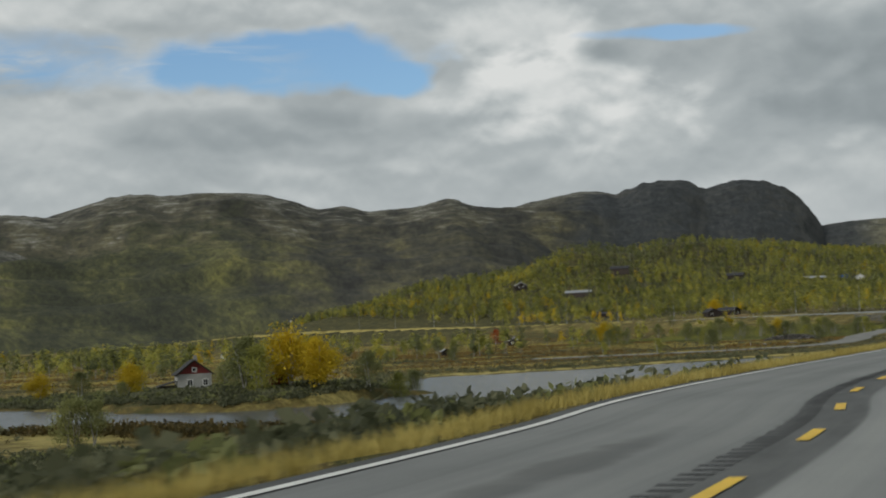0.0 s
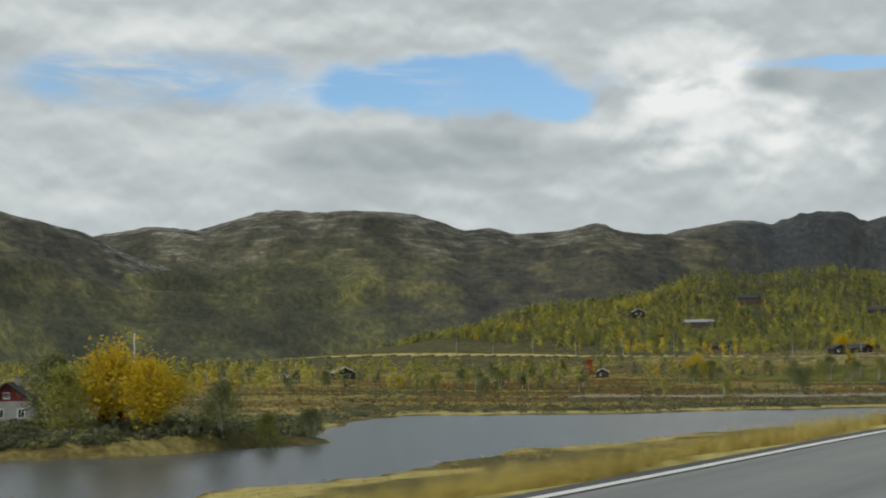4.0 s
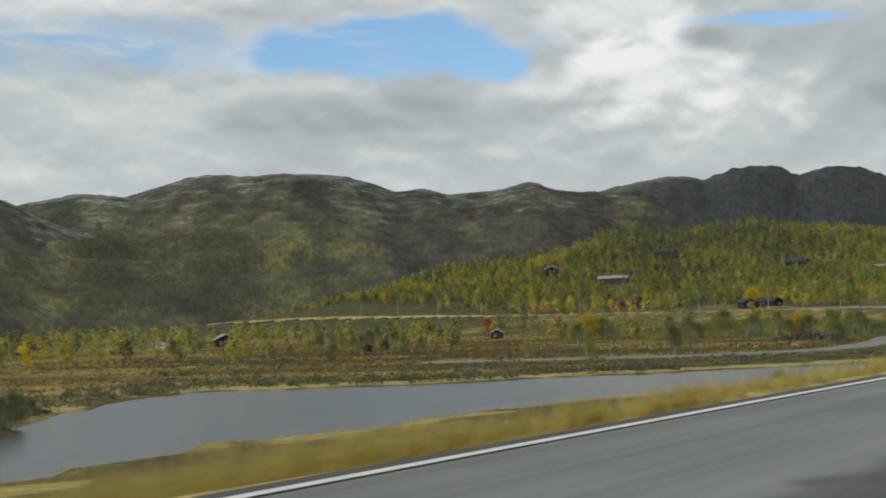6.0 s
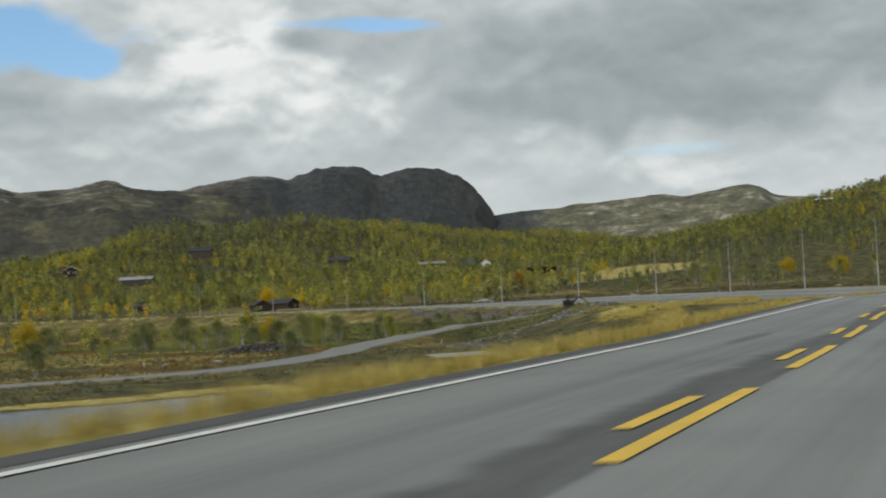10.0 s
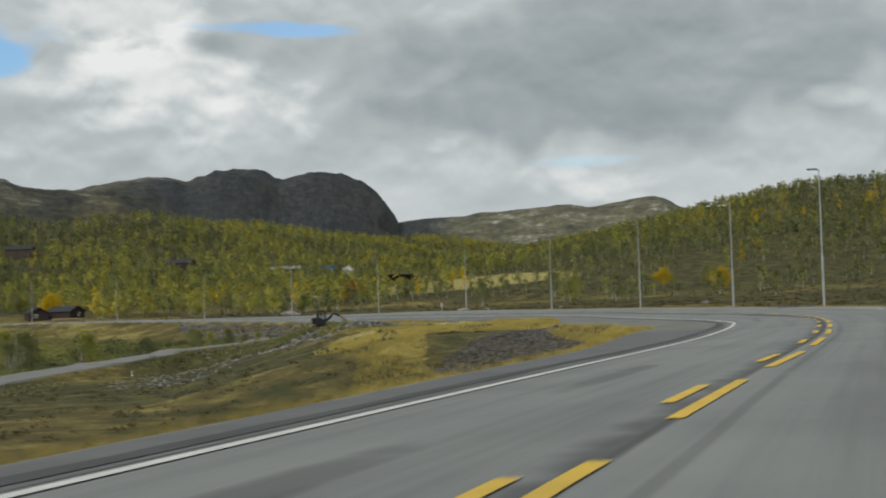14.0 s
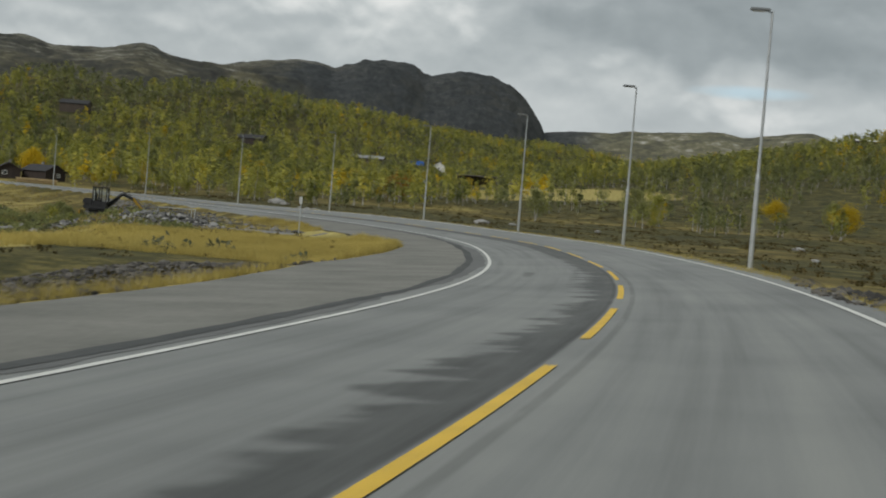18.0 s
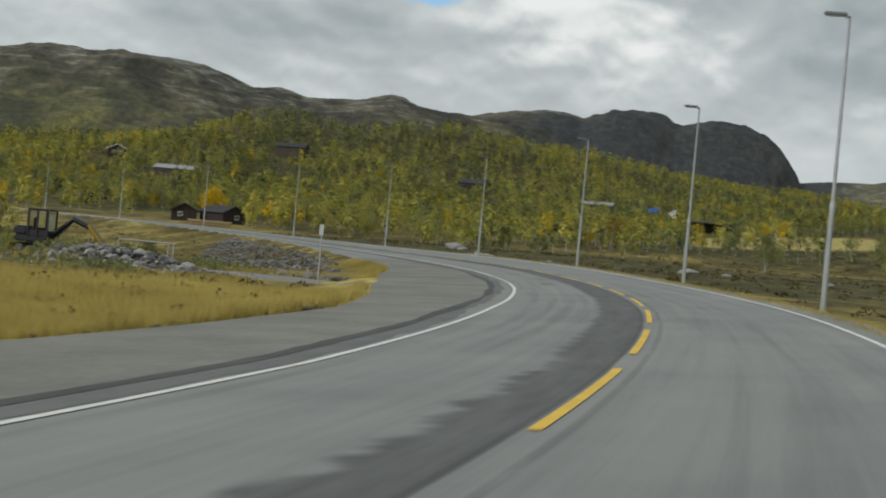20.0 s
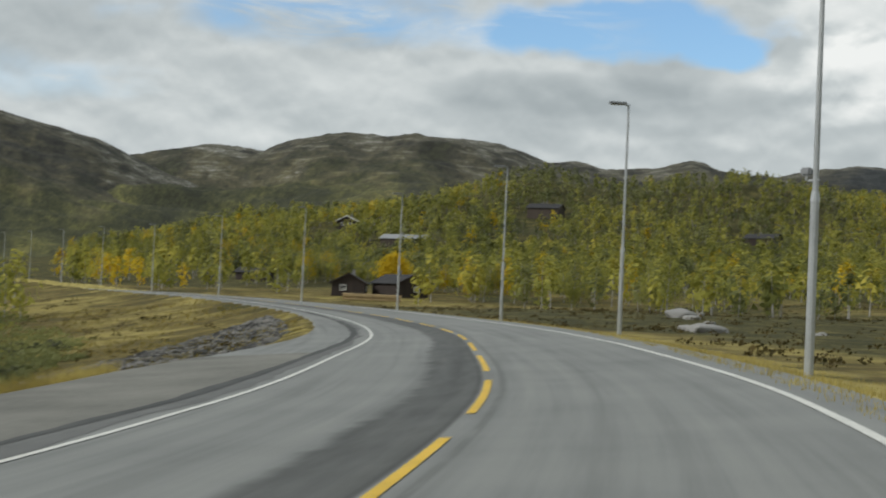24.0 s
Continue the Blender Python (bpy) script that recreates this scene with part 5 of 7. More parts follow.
def low_growth():
    rs = np.random.RandomState(9)

    def spread(count, x0, x1, y0, y1, keep):
        x, y = rs.uniform(x0, x1, count), rs.uniform(y0, y1, count)
        d, k = near_road(x, y)
        sd = shore_distance(x, y)
        ok = (d < apron(ROAD[k, 1]) - 90) | (d > apron(ROAD[k, 1]) + 3.0) | (d < -9)
        ok &= keep(x, y, d, sd, rs.uniform(0, 1, count)) & (sd > 1.2)
        return x[ok], y[ok]

    x, y = spread(30000, -260, -20, -230, 260, lambda x, y, d, sd, u: (d > 13) & ((y < -75) | (x < -95) | (y > 160)) & (u < np.where(sd < 13, 0.8, 0.02 + 0.22 * (lattice(x, y, 22, 4) > 0.45))))
    scrub("willow_scrub", "grey-green willow scrub along the shore", "willow", 41, x, y, 0.75, 34, 0.22)
    x, y = spread(26000, -300, -15, -230, 420, lambda x, y, d, sd, u: (d > 11) & ((y < -75) | (x < -95) | (y > 130)) & (u < 0.30 + 0.5 * (lattice(x, y, 15, 6) > 0.1)))
    scrub("heather", "brown and dark green heather and dwarf birch", "heather", 42, x, y, 0.40, 18, 0.24)
    x, y = spread(16000, -200, 160, 200, 620, lambda x, y, d, sd, u: (d < -12) & (u < 0.28 + 0.5 * (lattice(x, y, 18, 7) > 0.0)))
    scrub("heather", "dark heather and dwarf birch beside the road", "heather", 43, x, y, 0.42, 18, 0.26)
    x, y = spread(5200, -130, -12, -215, -70, lambda x, y, d, sd, u: (d > 10) & (d < 70))
    scrub("dwarf_birch", "olive and yellow dwarf birch on the bank", "birch_olive", 44, x, y, 0.55, 24, 0.22)
    x, y = spread(4200, -190, -98, -58, 30, lambda x, y, d, sd, u: (sd > 0.6) & (oval(x, y, -138, -14, 54, 40) < 1) & (lattice(x, y, 7, 72) > -0.5) & ((sd < 9) | (u < 0.4)))
    scrub("willow_scrub", "grey-green willow thicket covering the spit", "willow", 58, x, y, 0.95, 44, 0.28)
    x, y = spread(2200, -190, -98, -58, 30, lambda x, y, d, sd, u: (sd > 3) & (oval(x, y, -138, -14, 54, 40) < 1))
    scrub("dwarf_birch", "dark green dwarf birch on the spit", "birch_olive", 57, x, y, 0.8, 44, 0.28)
    x, y = spread(6500, -170, -52, 296, 400, lambda x, y, d, sd, u: (d > 26 + 5 * lattice(x, y, 8, 74)) & (d < 70) & (lattice(x, y, 8, 73) > -0.35))
    scrub("willow_scrub", "grey-green willow and heather inside the bend", "willow", 59, x, y, 0.62, 30, 0.34)
    x, y = spread(4800, -170, -52, 296, 400, lambda x, y, d, sd, u: (d > 24 + 5 * lattice(x, y, 8, 74)) & (d < 70))
    scrub("dwarf_birch", "olive dwarf birch inside the bend", "birch_olive", 60, x, y, 0.5, 30, 0.32)
    bank = lambda x, y, d, sd, u: (d > 6.2) & (d < 80) & (lattice(x, y, 5, 71) > -0.35)
    x, y = spread(9500, -88, 16, -232, -98, bank)
    scrub("willow_scrub", "low grey-green willow bushes on the bank beside the road", "willow", 48, x, y, 0.78, 110, 0.17)
    x, y = spread(5000, -88, 16, -232, -98, bank)
    scrub("dwarf_birch", "olive and yellow dwarf birch on the bank beside the road", "birch_olive", 49, x, y, 0.68, 90, 0.19)
    x, y = spread(1500, -110, -45, -90, -64, lambda x, y, d, sd, u: (sd < 16) & (d > 32))
    scrub("willow_scrub", "tall dark brown scrub at the water's edge", "heather", 46, x, y, 1.1, 30, 0.2)
    x, y = spread(15000, -230, -55, 280, 420, lambda x, y, d, sd, u: (d > 24) & (lattice(x, y, 20, 9) > -0.5))
    scrub("dwarf_birch", "olive dwarf birch below the embankment", "birch_olive", 45, x, y, 0.7, 24, 0.2)
    x, y = spread(11000, -240, -80, 318, 425, lambda x, y, d, sd, u: (d > 30 + 6 * lattice(x, y, 9, 14)) & (lattice(x, y, 13, 19) > -0.2))
    scrub("dwarf_birch", "green dwarf birch thicket inside the far bend", "birch_green", 47, x, y, 0.75, 26, 0.17)


low_growth()


def grass(name, label, mat, seed, x, y, height, blades=6, width=0.02):
    rs = np.random.RandomState(seed)
    keep = off_path(x, y)
    x, y = x[keep], y[keep]
    n = len(x)
    z = land(x, y)
    h = height * rs.uniform(0.5, 1.25, (n, blades)) * np.ones((n, 1))
    bx, by = x[:, None] + rs.normal(size=(n, blades)) * 0.09, y[:, None] + rs.normal(size=(n, blades)) * 0.09
    a, lean = rs.uniform(0, 6.283, (n, blades)), rs.uniform(0.1, 0.55, (n, blades)) * h
    ca, sa = np.cos(a) * width, np.sin(a) * width
    lx, ly = rs.normal(size=(n, 1)) * 0.3 + np.cos(a * 3), rs.normal(size=(n, 1)) * 0.3 + np.sin(a * 3)
    zz = z[:, None] + 0 * h - 0.04
    v = np.stack([np.stack([bx - ca, by - sa, zz], -1), np.stack([bx + ca, by + sa, zz], -1), np.stack([bx + lx * lean, by + ly * lean, zz + h], -1)], 2)
    return tagged(mesh(name, v.reshape(-1, 3), np.arange(n * blades * 3).reshape(-1, 3), mat), label, "grass", kind="stuff")


def verges():
    rs = np.random.RandomState(14)

    def along(s0, s1, count, near, far, side, y_apron=True):
        s = rs.uniform(s0, s1, count)
        p, l = [np.stack([np.interp(s, ROAD_S, A[:, n]) for n in (0, 1)], 1) for A in (ROAD, LEFT)]
        off = near + (far - near) * rs.uniform(0, 1, count) ** 1.3
        off = off + (apron(p[:, 1]) if side > 0 else 5.0)
        q = p + l * (side * off)[:, None]
        return q[:, 0], q[:, 1]

    x, y = along(s_of(-122), s_of(66), 58000, 0.5, 9.0, 1)
    grass("verge_grass", "tall straw-yellow grass along the road's edge", "straw", 51, x, y, 0.30, 6, 0.012)
    x, y = along(s_of(-225), s_of(-118), 9000, 0.3, 2.4, 1)
    grass("verge_grass", "thin straw grass between the road and the scrub", "straw", 50, x, y, 0.26, 5, 0.012)
    x, y = along(s_of(66), s_of(205), 26000, 0.9, 9.0, 1)
    grass("verge_grass", "straw-yellow grass on the roadside slope", "straw", 52, x, y, 0.15, 5, 0.010)
    x, y = along(s_of(84), s_of(205), 13000, 0.3, 2.4, 1)
    grass("verge_grass", "fringe of pale grass at the asphalt's edge", "straw", 61, x, y, 0.17, 6, 0.011)
    x, y = along(s_of(200), s_of(350), 34000, 0.4, 22.0, 1)
    dd, kk = near_road(x, y)
    off = dd - apron(ROAD[kk, 1])
    keep = (lattice(x, y, 12, 3) > -0.15) & ~((ROAD[kk, 1] < 250) & (off > 2.6) & (off < 15.5)) & ~((ROAD[kk, 1] > 318) & (off > 3.0)) & ~((ROAD[kk, 1] > 287) & (ROAD[kk, 1] < 303) & (off < 7))
    grass("verge_grass", "long yellow grass inside the curve", "straw", 53, x[keep], y[keep], 0.42, 6, 0.012)
    x, y = along(s_of(250), s_of(287), 15000, 0.6, 17.0, 1)
    grass("verge_grass", "tall straw grass beside the lay-by", "straw", 62, x, y, 0.46, 6, 0.012)
    x, y = along(s_of(150), s_of(-260, 0), 26000, 0.5, 6.0, -1)
    grass("verge_grass", "dry grass under the street lamps", "straw", 54, x, y, 0.17, 5, 0.008)
    x, y = along(s_of(-215), s_of(200), 15000, 7.0, 34.0, 1)
    grass("sedge", "green and brown sedge on the slope to the lake", "sedge", 55, x, y, 0.24, 5, 0.016)
    x, y = rs.uniform(-240, -60, 16000), rs.uniform(-60, 300, 16000)
    sd = shore_distance(x, y)
    keep = ((sd > 0.2) & (sd < 5) & (oval(x, y, -136, -14, 52, 40) > 1)) | ((lattice(x, y, 17, 12) > 0.15) & (sd > 2))
    grass("sedge", "yellow sedge on the lake shore and the bog", "straw", 56, x[keep], y[keep], 0.3, 5, 0.03)
    x, y = rs.uniform(-420, -110, 60000), rs.uniform(40, 420, 60000)
    dd, kk = near_road(x, y)
    streak = lattice(x * 0.5 + y * 0.2, y - x * 0.3, 15, 61) + 0.5 * lattice(x, y, 9, 62)
    keep = (shore_distance(x, y) > 9) & (dd > 26)
    some = keep & (streak > 0.15)
    grass("sedge", "rust-brown bog grass beyond the lake", "rust", 59, x[some], y[some], 0.42, 5, 0.06)
    some = keep & (streak < -0.3)
    grass("sedge", "straw-yellow bog grass beyond the lake", "straw", 60, x[some], y[some], 0.42, 5, 0.06)
    x, y = rs.uniform(-210, -75, 16000), rs.uniform(310, 425, 16000)
    dd, kk = near_road(x, y)
    keep = (dd > apron(ROAD[kk, 1]) + 1.0) & (dd < 70) & (lattice(x, y, 9, 33) > -0.3)
    grass("sedge", "green and yellow sedge inside the far bend", "sedge", 57, x[keep], y[keep], 0.34, 6, 0.02)
    x, y = rs.uniform(-62, -14, 30000), rs.uniform(195, 285, 30000)
    dd, kk = near_road(x, y)
    keep = (oval(x, y, -46, 246, 14, 38, 24) < 1.05) & (dd > apron(ROAD[kk, 1]) + 15) & (lattice(x, y, 7, 36) > -0.45)
    grass("verge_grass", "tall yellow grass field inside the curve", "straw", 58, x[keep], y[keep], 0.5, 6, 0.014)


verges()
# ---- buildings ----
M["dark_boards"] = material("dark_boards", [(0.3, (0.018, 0.013, 0.011)), (0.7, (0.045, 0.032, 0.026))], 1.0, 9, 0.85, 0.4, stretch=(1, 1, 0.15))
M["red_boards"] = material("red_boards", [(0.3, (0.10, 0.012, 0.010)), (0.7, (0.19, 0.025, 0.02))], 1.0, 9, 0.8, 0.4, stretch=(1, 1, 0.15))
M["brown_boards"] = material("brown_boards", [(0.3, (0.034, 0.026, 0.020)), (0.7, (0.078, 0.060, 0.047))], 1.0, 9, 0.85, 0.4, stretch=(1, 1, 0.15))
M["grey_boards"] = material("grey_boards", [(0.3, (0.085, 0.075, 0.06)), (0.7, (0.17, 0.155, 0.13))], 1.0, 9, 0.9, 0.4, stretch=(1, 1, 0.12))
M["shed_boards"] = material("shed_boards", [(0.3, (0.030, 0.026, 0.021)), (0.7, (0.080, 0.070, 0.056))], 1.0, 9, 0.9, 0.4, stretch=(1, 1, 0.12), obj=0.5)
M["grey_wall"] = plain("grey_wall", (0.33, 0.33, 0.31), 0.2, scale=0.8, scale2=9, rough=0.9)
M["white_wall"] = plain("white_wall", (0.66, 0.66, 0.63), 0.12, scale=0.8, scale2=9, rough=0.8)
M["white_trim"] = plain("white_trim", (0.75, 0.75, 0.72), 0.08, rough=0.6, bump=0.0)
M["turf"] = material("turf", [(0.3, (0.07, 0.07, 0.02)), (0.7, (0.19, 0.16, 0.05))], 1.2, 9, 0.95, 0.6, 0.08)
M["slate"] = plain("slate", (0.05, 0.05, 0.052), 0.3, scale=0.8, scale2=8, rough=0.9, sheen=0.15)
M["pale_roof"] = plain("pale_roof", (0.24, 0.25, 0.26), 0.15, scale=0.8, scale2=8, rough=0.4)
M["window_glass"] = plain("window_glass", (0.02, 0.025, 0.03), 0.2, rough=0.06, bump=0.0, sheen=0.8)
M["stone"] = plain("stone", (0.17, 0.168, 0.16), 0.55, scale=0.7, scale2=6, rough=0.9, bump=0.6, depth=0.05, island=0.9)
M["pale_stone"] = plain("pale_stone", (0.36, 0.36, 0.34), 0.35, scale=0.9, scale2=7, rough=0.9, bump=0.6, depth=0.04)
M["dark_stone"] = plain("dark_stone", (0.075, 0.069, 0.060), 0.6, scale=0.7, scale2=5, rough=0.9, bump=0.6, depth=0.05, island=0.5)
M["embankment_stone"] = plain("embankment_stone", (0.105, 0.102, 0.094), 0.6, scale=0.7, scale2=5, rough=0.9, bump=0.6, depth=0.05, island=0.9)
M["log"] = plain("log", (0.36, 0.27, 0.14), 0.25, scale=1, scale2=8, rough=0.85)


def gable(bm, x0, x1, y, z0, z1, thick):
    """A triangle of wall under a gable, in the plane y, with a little thickness."""
    vs = [bm.verts.new(p) for t in (0, thick) for p in ((x0, y + t, z0), (x1, y + t, z0), ((x0 + x1) / 2, y + t, z1))]
    bm.faces.new(vs[:3])
    bm.faces.new(vs[5:2:-1])
    for a, b in ((0, 1), (1, 2), (2, 0)):
        bm.faces.new((vs[a], vs[a + 3], vs[b + 3], vs[b]))


def cabin(name, label, x, y, turn, width, length, eaves, ridge_, wall, roof, openings=(), chimney=True, upper=None, over=0.45, z=None, fascia=None, group=""):
    """A gabled house. Its gable looks along -y of its own axes; openings: (side, along, sill, w, h), side f, b, l or r; h over 1.7 is a door."""
    zz = float(land(np.array([x]), np.array([y]))[0]) if z is None else z
    e = empty(name, Matrix.Translation((x, y, zz)) @ Matrix.Rotation(radians(turn), 4, "Z"), label, "house", group)
    w, l = width / 2, length / 2
    bm = bmesh.new()
    for a, b, c, d in ((-w, w, -l, -l + 0.18), (-w, w, l - 0.18, l), (-w, -w + 0.18, -l + 0.18, l - 0.18), (w - 0.18, w, -l + 0.18, l - 0.18)):
        box(bm, a, b, c, d, -0.8, eaves)
    body = part("wall", bm, wall, e)
    for yy in (-l, l - 0.18):
        bm = bmesh.new()
        gable(bm, -w, w, yy, eaves, ridge_ - 0.1, 0.18)
        part("gable", bm, upper or wall, e)
    slope = math.atan2(ridge_ - eaves, w)
    run = (w + over) / math.cos(slope)
    for side in (-1, 1):
        bm = bmesh.new()
        box(bm, 0, run, -l - over, l + over, -0.02, 0.17, 0.03)
        m = Matrix.Translation((0, 0, ridge_)) @ (Matrix.Rotation(slope, 4, "Y") if side > 0 else Matrix.Rotation(math.pi, 4, "Z") @ Matrix.Rotation(slope, 4, "Y"))
        bmesh.ops.transform(bm, matrix=m, verts=bm.verts)
        slab = part("roof", bm, roof, e)
        for yy in (-l - over - 0.04, l + over + 0.005):
            bm = bmesh.new()
            box(bm, 0, run, yy, yy + 0.035, -0.06, 0.16)
            mm = m if side > 0 else m
            bmesh.ops.transform(bm, matrix=mm, verts=bm.verts)
            part("barge_board", bm, fascia or wall, slab)
    if chimney:
        bm = bmesh.new()
        box(bm, w * 0.1, w * 0.1 + 0.55, l * 0.2, l * 0.2 + 0.55, eaves, ridge_ + 0.75, 0.02)
        box(bm, w * 0.1 - 0.06, w * 0.1 + 0.61, l * 0.2 - 0.06, l * 0.2 + 0.61, ridge_ + 0.75, ridge_ + 0.85)
        part("chimney", bm, "stone", e)
    for side, at, sill, ow, oh in openings:
        if oh > 1.7:
            bm = bmesh.new()
            box(bm, -ow / 2, ow / 2, -0.05, 0.0, 0, oh, 0.01)
            piece = part("door", bm, "brown_boards", e)
            bm = bmesh.new()
            tube(bm, (ow * 0.35, -0.1, 1.0), (ow * 0.35, -0.04, 1.0), 0.03)
            part("handle", bm, "zinc", piece)
        else:
            piece = new("window")
            piece.parent = e
            bm = bmesh.new()
            for a, b, c, d in ((-ow / 2 - 0.09, ow / 2 + 0.09, -0.09, 0.02), (-ow / 2 - 0.09, ow / 2 + 0.09, oh - 0.02, oh + 0.09), (-ow / 2 - 0.09, -ow / 2 + 0.02, 0.02, oh - 0.02), (ow / 2 - 0.02, ow / 2 + 0.09, 0.02, oh - 0.02), (-0.03, 0.03, 0.02, oh - 0.02)):
                box(bm, a, b, -0.06, 0.0, c, d)
            part("frame", bm, "white_trim", piece)
            bm = bmesh.new()
            box(bm, -ow / 2, ow / 2, -0.02, -0.004, 0, oh)
            part("pane", bm, "window_glass", piece)
        turn_ = {"f": 0, "b": 180, "l": -90, "r": 90}[side]
        out = l if side in "fb" else w
        piece.matrix_local = Matrix.Rotation(radians(turn_), 4, "Z") @ Matrix.Translation((at, -out - 0.004, sill))
    return e


def ward(x, y, ex=0.0, ey=60.0):
    """The turn that shows a house's front to a place on the road."""
    return math.degrees(math.atan2(ey - y, ex - x)) + 90


# the grey and red house on the spit, with its lean-to
h = cabin("house", "grey house with a red-boarded upper gable on the spit", -142, -16, ward(-142, -16, 8, -155), 5.4, 6.5, 2.9, 5.0, "grey_wall", "slate", (("f", -0.75, 1.0, 0.8, 0.95), ("f", 1.7, 1.0, 0.7, 0.95), ("f", 0.0, 3.25, 0.55, 0.6), ("l", 0.5, 1.0, 0.8, 0.9), ("r", -1.0, 1.0, 0.8, 0.9)), upper="red_boards", over=0.35, fascia="dark_boards")
bm = bmesh.new()
box(bm, -5.6, -2.72, -2.2, 1.4, -0.8, 1.1)
part("lean_to", bm, "brown_boards", h)
bm = bmesh.new()
box(bm, -6.0, -2.6, -2.5, 1.7, 0, 0.12)
bmesh.ops.transform(bm, matrix=Matrix.Translation((-2.7, 0, 1.75)) @ Matrix.Rotation(radians(-14), 4, "Y") @ Matrix.Translation((2.7, 0, 0)), verts=bm.verts)
part("lean_to_roof", bm, "slate", h)
cabin("shed", "small red shed with a pale roof behind the birches", -126.5, -13, ward(-126.5, -13, 8, -150), 2.8, 4.2, 2.0, 2.6, "red_boards", "slate", (("f", 0.4, 0.0, 0.9, 1.9),), chimney=False, fascia="white_trim")
cabin("cabin", "low dark barn with a turf roof beyond the lake", -330, 160, ward(-330, 160, 10, -160), 5, 14, 2.3, 3.6, "dark_boards", "turf", (("f", -1, 0.9, 0.9, 0.8),))
cabin("cabin", "dark timber cabin with a grey roof on the bog", -386, 308, ward(-386, 308, 60, -30), 8.5, 9, 2.7, 4.8, "dark_boards", "pale_roof", (("f", -1.8, 0.9, 1.0, 1.0), ("f", 1.6, 0.9, 1.0, 1.0), ("r", 0, 0.9, 1.0, 1.0)), fascia="white_trim")
cabin("hut", "small whitewashed hut beside the far road", -406, 294, ward(-406, 294, 0, -70), 3.4, 3.6, 2.1, 3.0, "white_wall", "slate", (("f", 0.5, 0.9, 0.6, 0.6),), chimney=False)
cabin("hut", "weathered little hut on the bog", -239, 214, ward(-239, 214, 0, -60), 2.6, 3.2, 1.5, 2.2, "dark_boards", "pale_roof", (("f", 0, 0.0, 0.8, 1.75),), chimney=False)
cabin("cabin", "dark cabin with white barge boards beside a red rowan", -294, 357, ward(-294, 357, 0, -60), 4.6, 5.5, 2.3, 3.5, "dark_boards", "slate", (("f", -0.8, 0.9, 0.8, 0.8), ("f", 1.0, 0.0, 0.9, 1.9)), fascia="white_trim")
cabin("cabin", "dark brown cabin with a low roof beside the road", -255.6, 493.2, ward(-255.6, 493.2, -10, 240), 6.2, 7.5, 2.3, 4.0, "dark_boards", "slate", (("f", -1.0, 0.9, 1.0, 0.9), ("r", 0, 0.9, 1.0, 0.9)))
cabin("cabin", "long dark brown cabin with white windows beside the road", -249, 500, ward(-249, 500, -10, 240) + 32, 6.4, 10.5, 2.4, 4.0, "dark_boards", "slate", (("f", 0.8, 0.9, 1.0, 0.9), ("r", -2.5, 0.9, 1.0, 0.9), ("r", 0.5, 0.9, 1.0, 0.9), ("r", 3.0, 0.9, 0.8, 0.9)))
cabin("hut", "low dark hut with a grey roof beside the road", -333, 530, ward(-333, 530, -20, 250) + 60, 4.0, 8.5, 1.9, 3.0, "dark_boards", "slate", (("f", 0.0, 0.9, 0.8, 0.7),), chimney=False)
cabin("cabin", "dark cabin with white gable boards on the wooded slope", -470, 680, ward(-470, 680), 8, 9, 2.6, 4.6, "dark_boards", "pale_roof", (("f", -1.5, 0.9, 1.2, 1.0), ("f", 1.5, 0.9, 1.2, 1.0)), fascia="white_trim")
cabin("cabin", "long brown cabin with a pale roof on the slope", -413, 657, ward(-413, 657) + 75, 7, 17, 2.5, 4.0, "brown_boards", "pale_roof", (("r", -3, 0.9, 1.2, 1.0), ("r", 2, 0.9, 1.2, 1.0)), fascia="white_trim")
cabin("cabin", "brown two-storey cabin with a veranda high on the hill", -422, 741, ward(-422, 741) + 80, 8, 13, 3.6, 5.4, "brown_boards", "slate", (("r", -3, 2.0, 1.3, 1.1), ("r", 0, 2.0, 1.3, 1.1), ("r", 3, 2.0, 1.3, 1.1), ("r", 1.5, 0.3, 1.1, 0.9)), fascia="grey_boards")
cabin("cabin", "dark cabin among birches on the hill", -355, 793, ward(-355, 793) + 70, 7.5, 13, 2.8, 4.6, "dark_boards", "slate", (("r", -3, 1.0, 1.2, 1.0), ("r", 2, 1.0, 1.2, 1.0)))
cabin("cabin", "long grey-roofed cabin with a red end wall in the wood", -306, 822, ward(-306, 822) + 85, 6.5, 16, 2.4, 3.7, "brown_boards", "pale_roof", (("r", -4, 0.9, 1.2, 1.0), ("r", 3, 0.9, 1.2, 1.0)), upper="red_boards")
cabin("cabin", "white-gabled cabin at the wood's upper edge", -288, 872, ward(-288, 872), 6, 7, 2.4, 4.2, "white_wall", "slate", (("f", 0, 0.9, 1.0, 0.9),))
cabin("cabin", "small dark cabin with a white roof edge below the wood", -348, 560, ward(-348, 560), 5, 6, 2.2, 3.4, "dark_boards", "pale_roof", (("f", 0, 0.9, 0.9, 0.8),), fascia="white_trim")
cabin("cabin", "flat-roofed pale cabin high on the eastern hill", -76, 905, ward(-76, 905) + 88, 6, 14, 2.4, 3.0, "brown_boards", "white_wall", (("r", 0, 0.9, 1.2, 0.9),), fascia="white_trim")
cabin("cabin", "far cabin among the trees on the ridge", -295, 1010, ward(-295, 1010), 7, 9, 2.4, 4.2, "grey_boards", "pale_roof", (("f", 0, 0.9, 1.2, 0.9),))


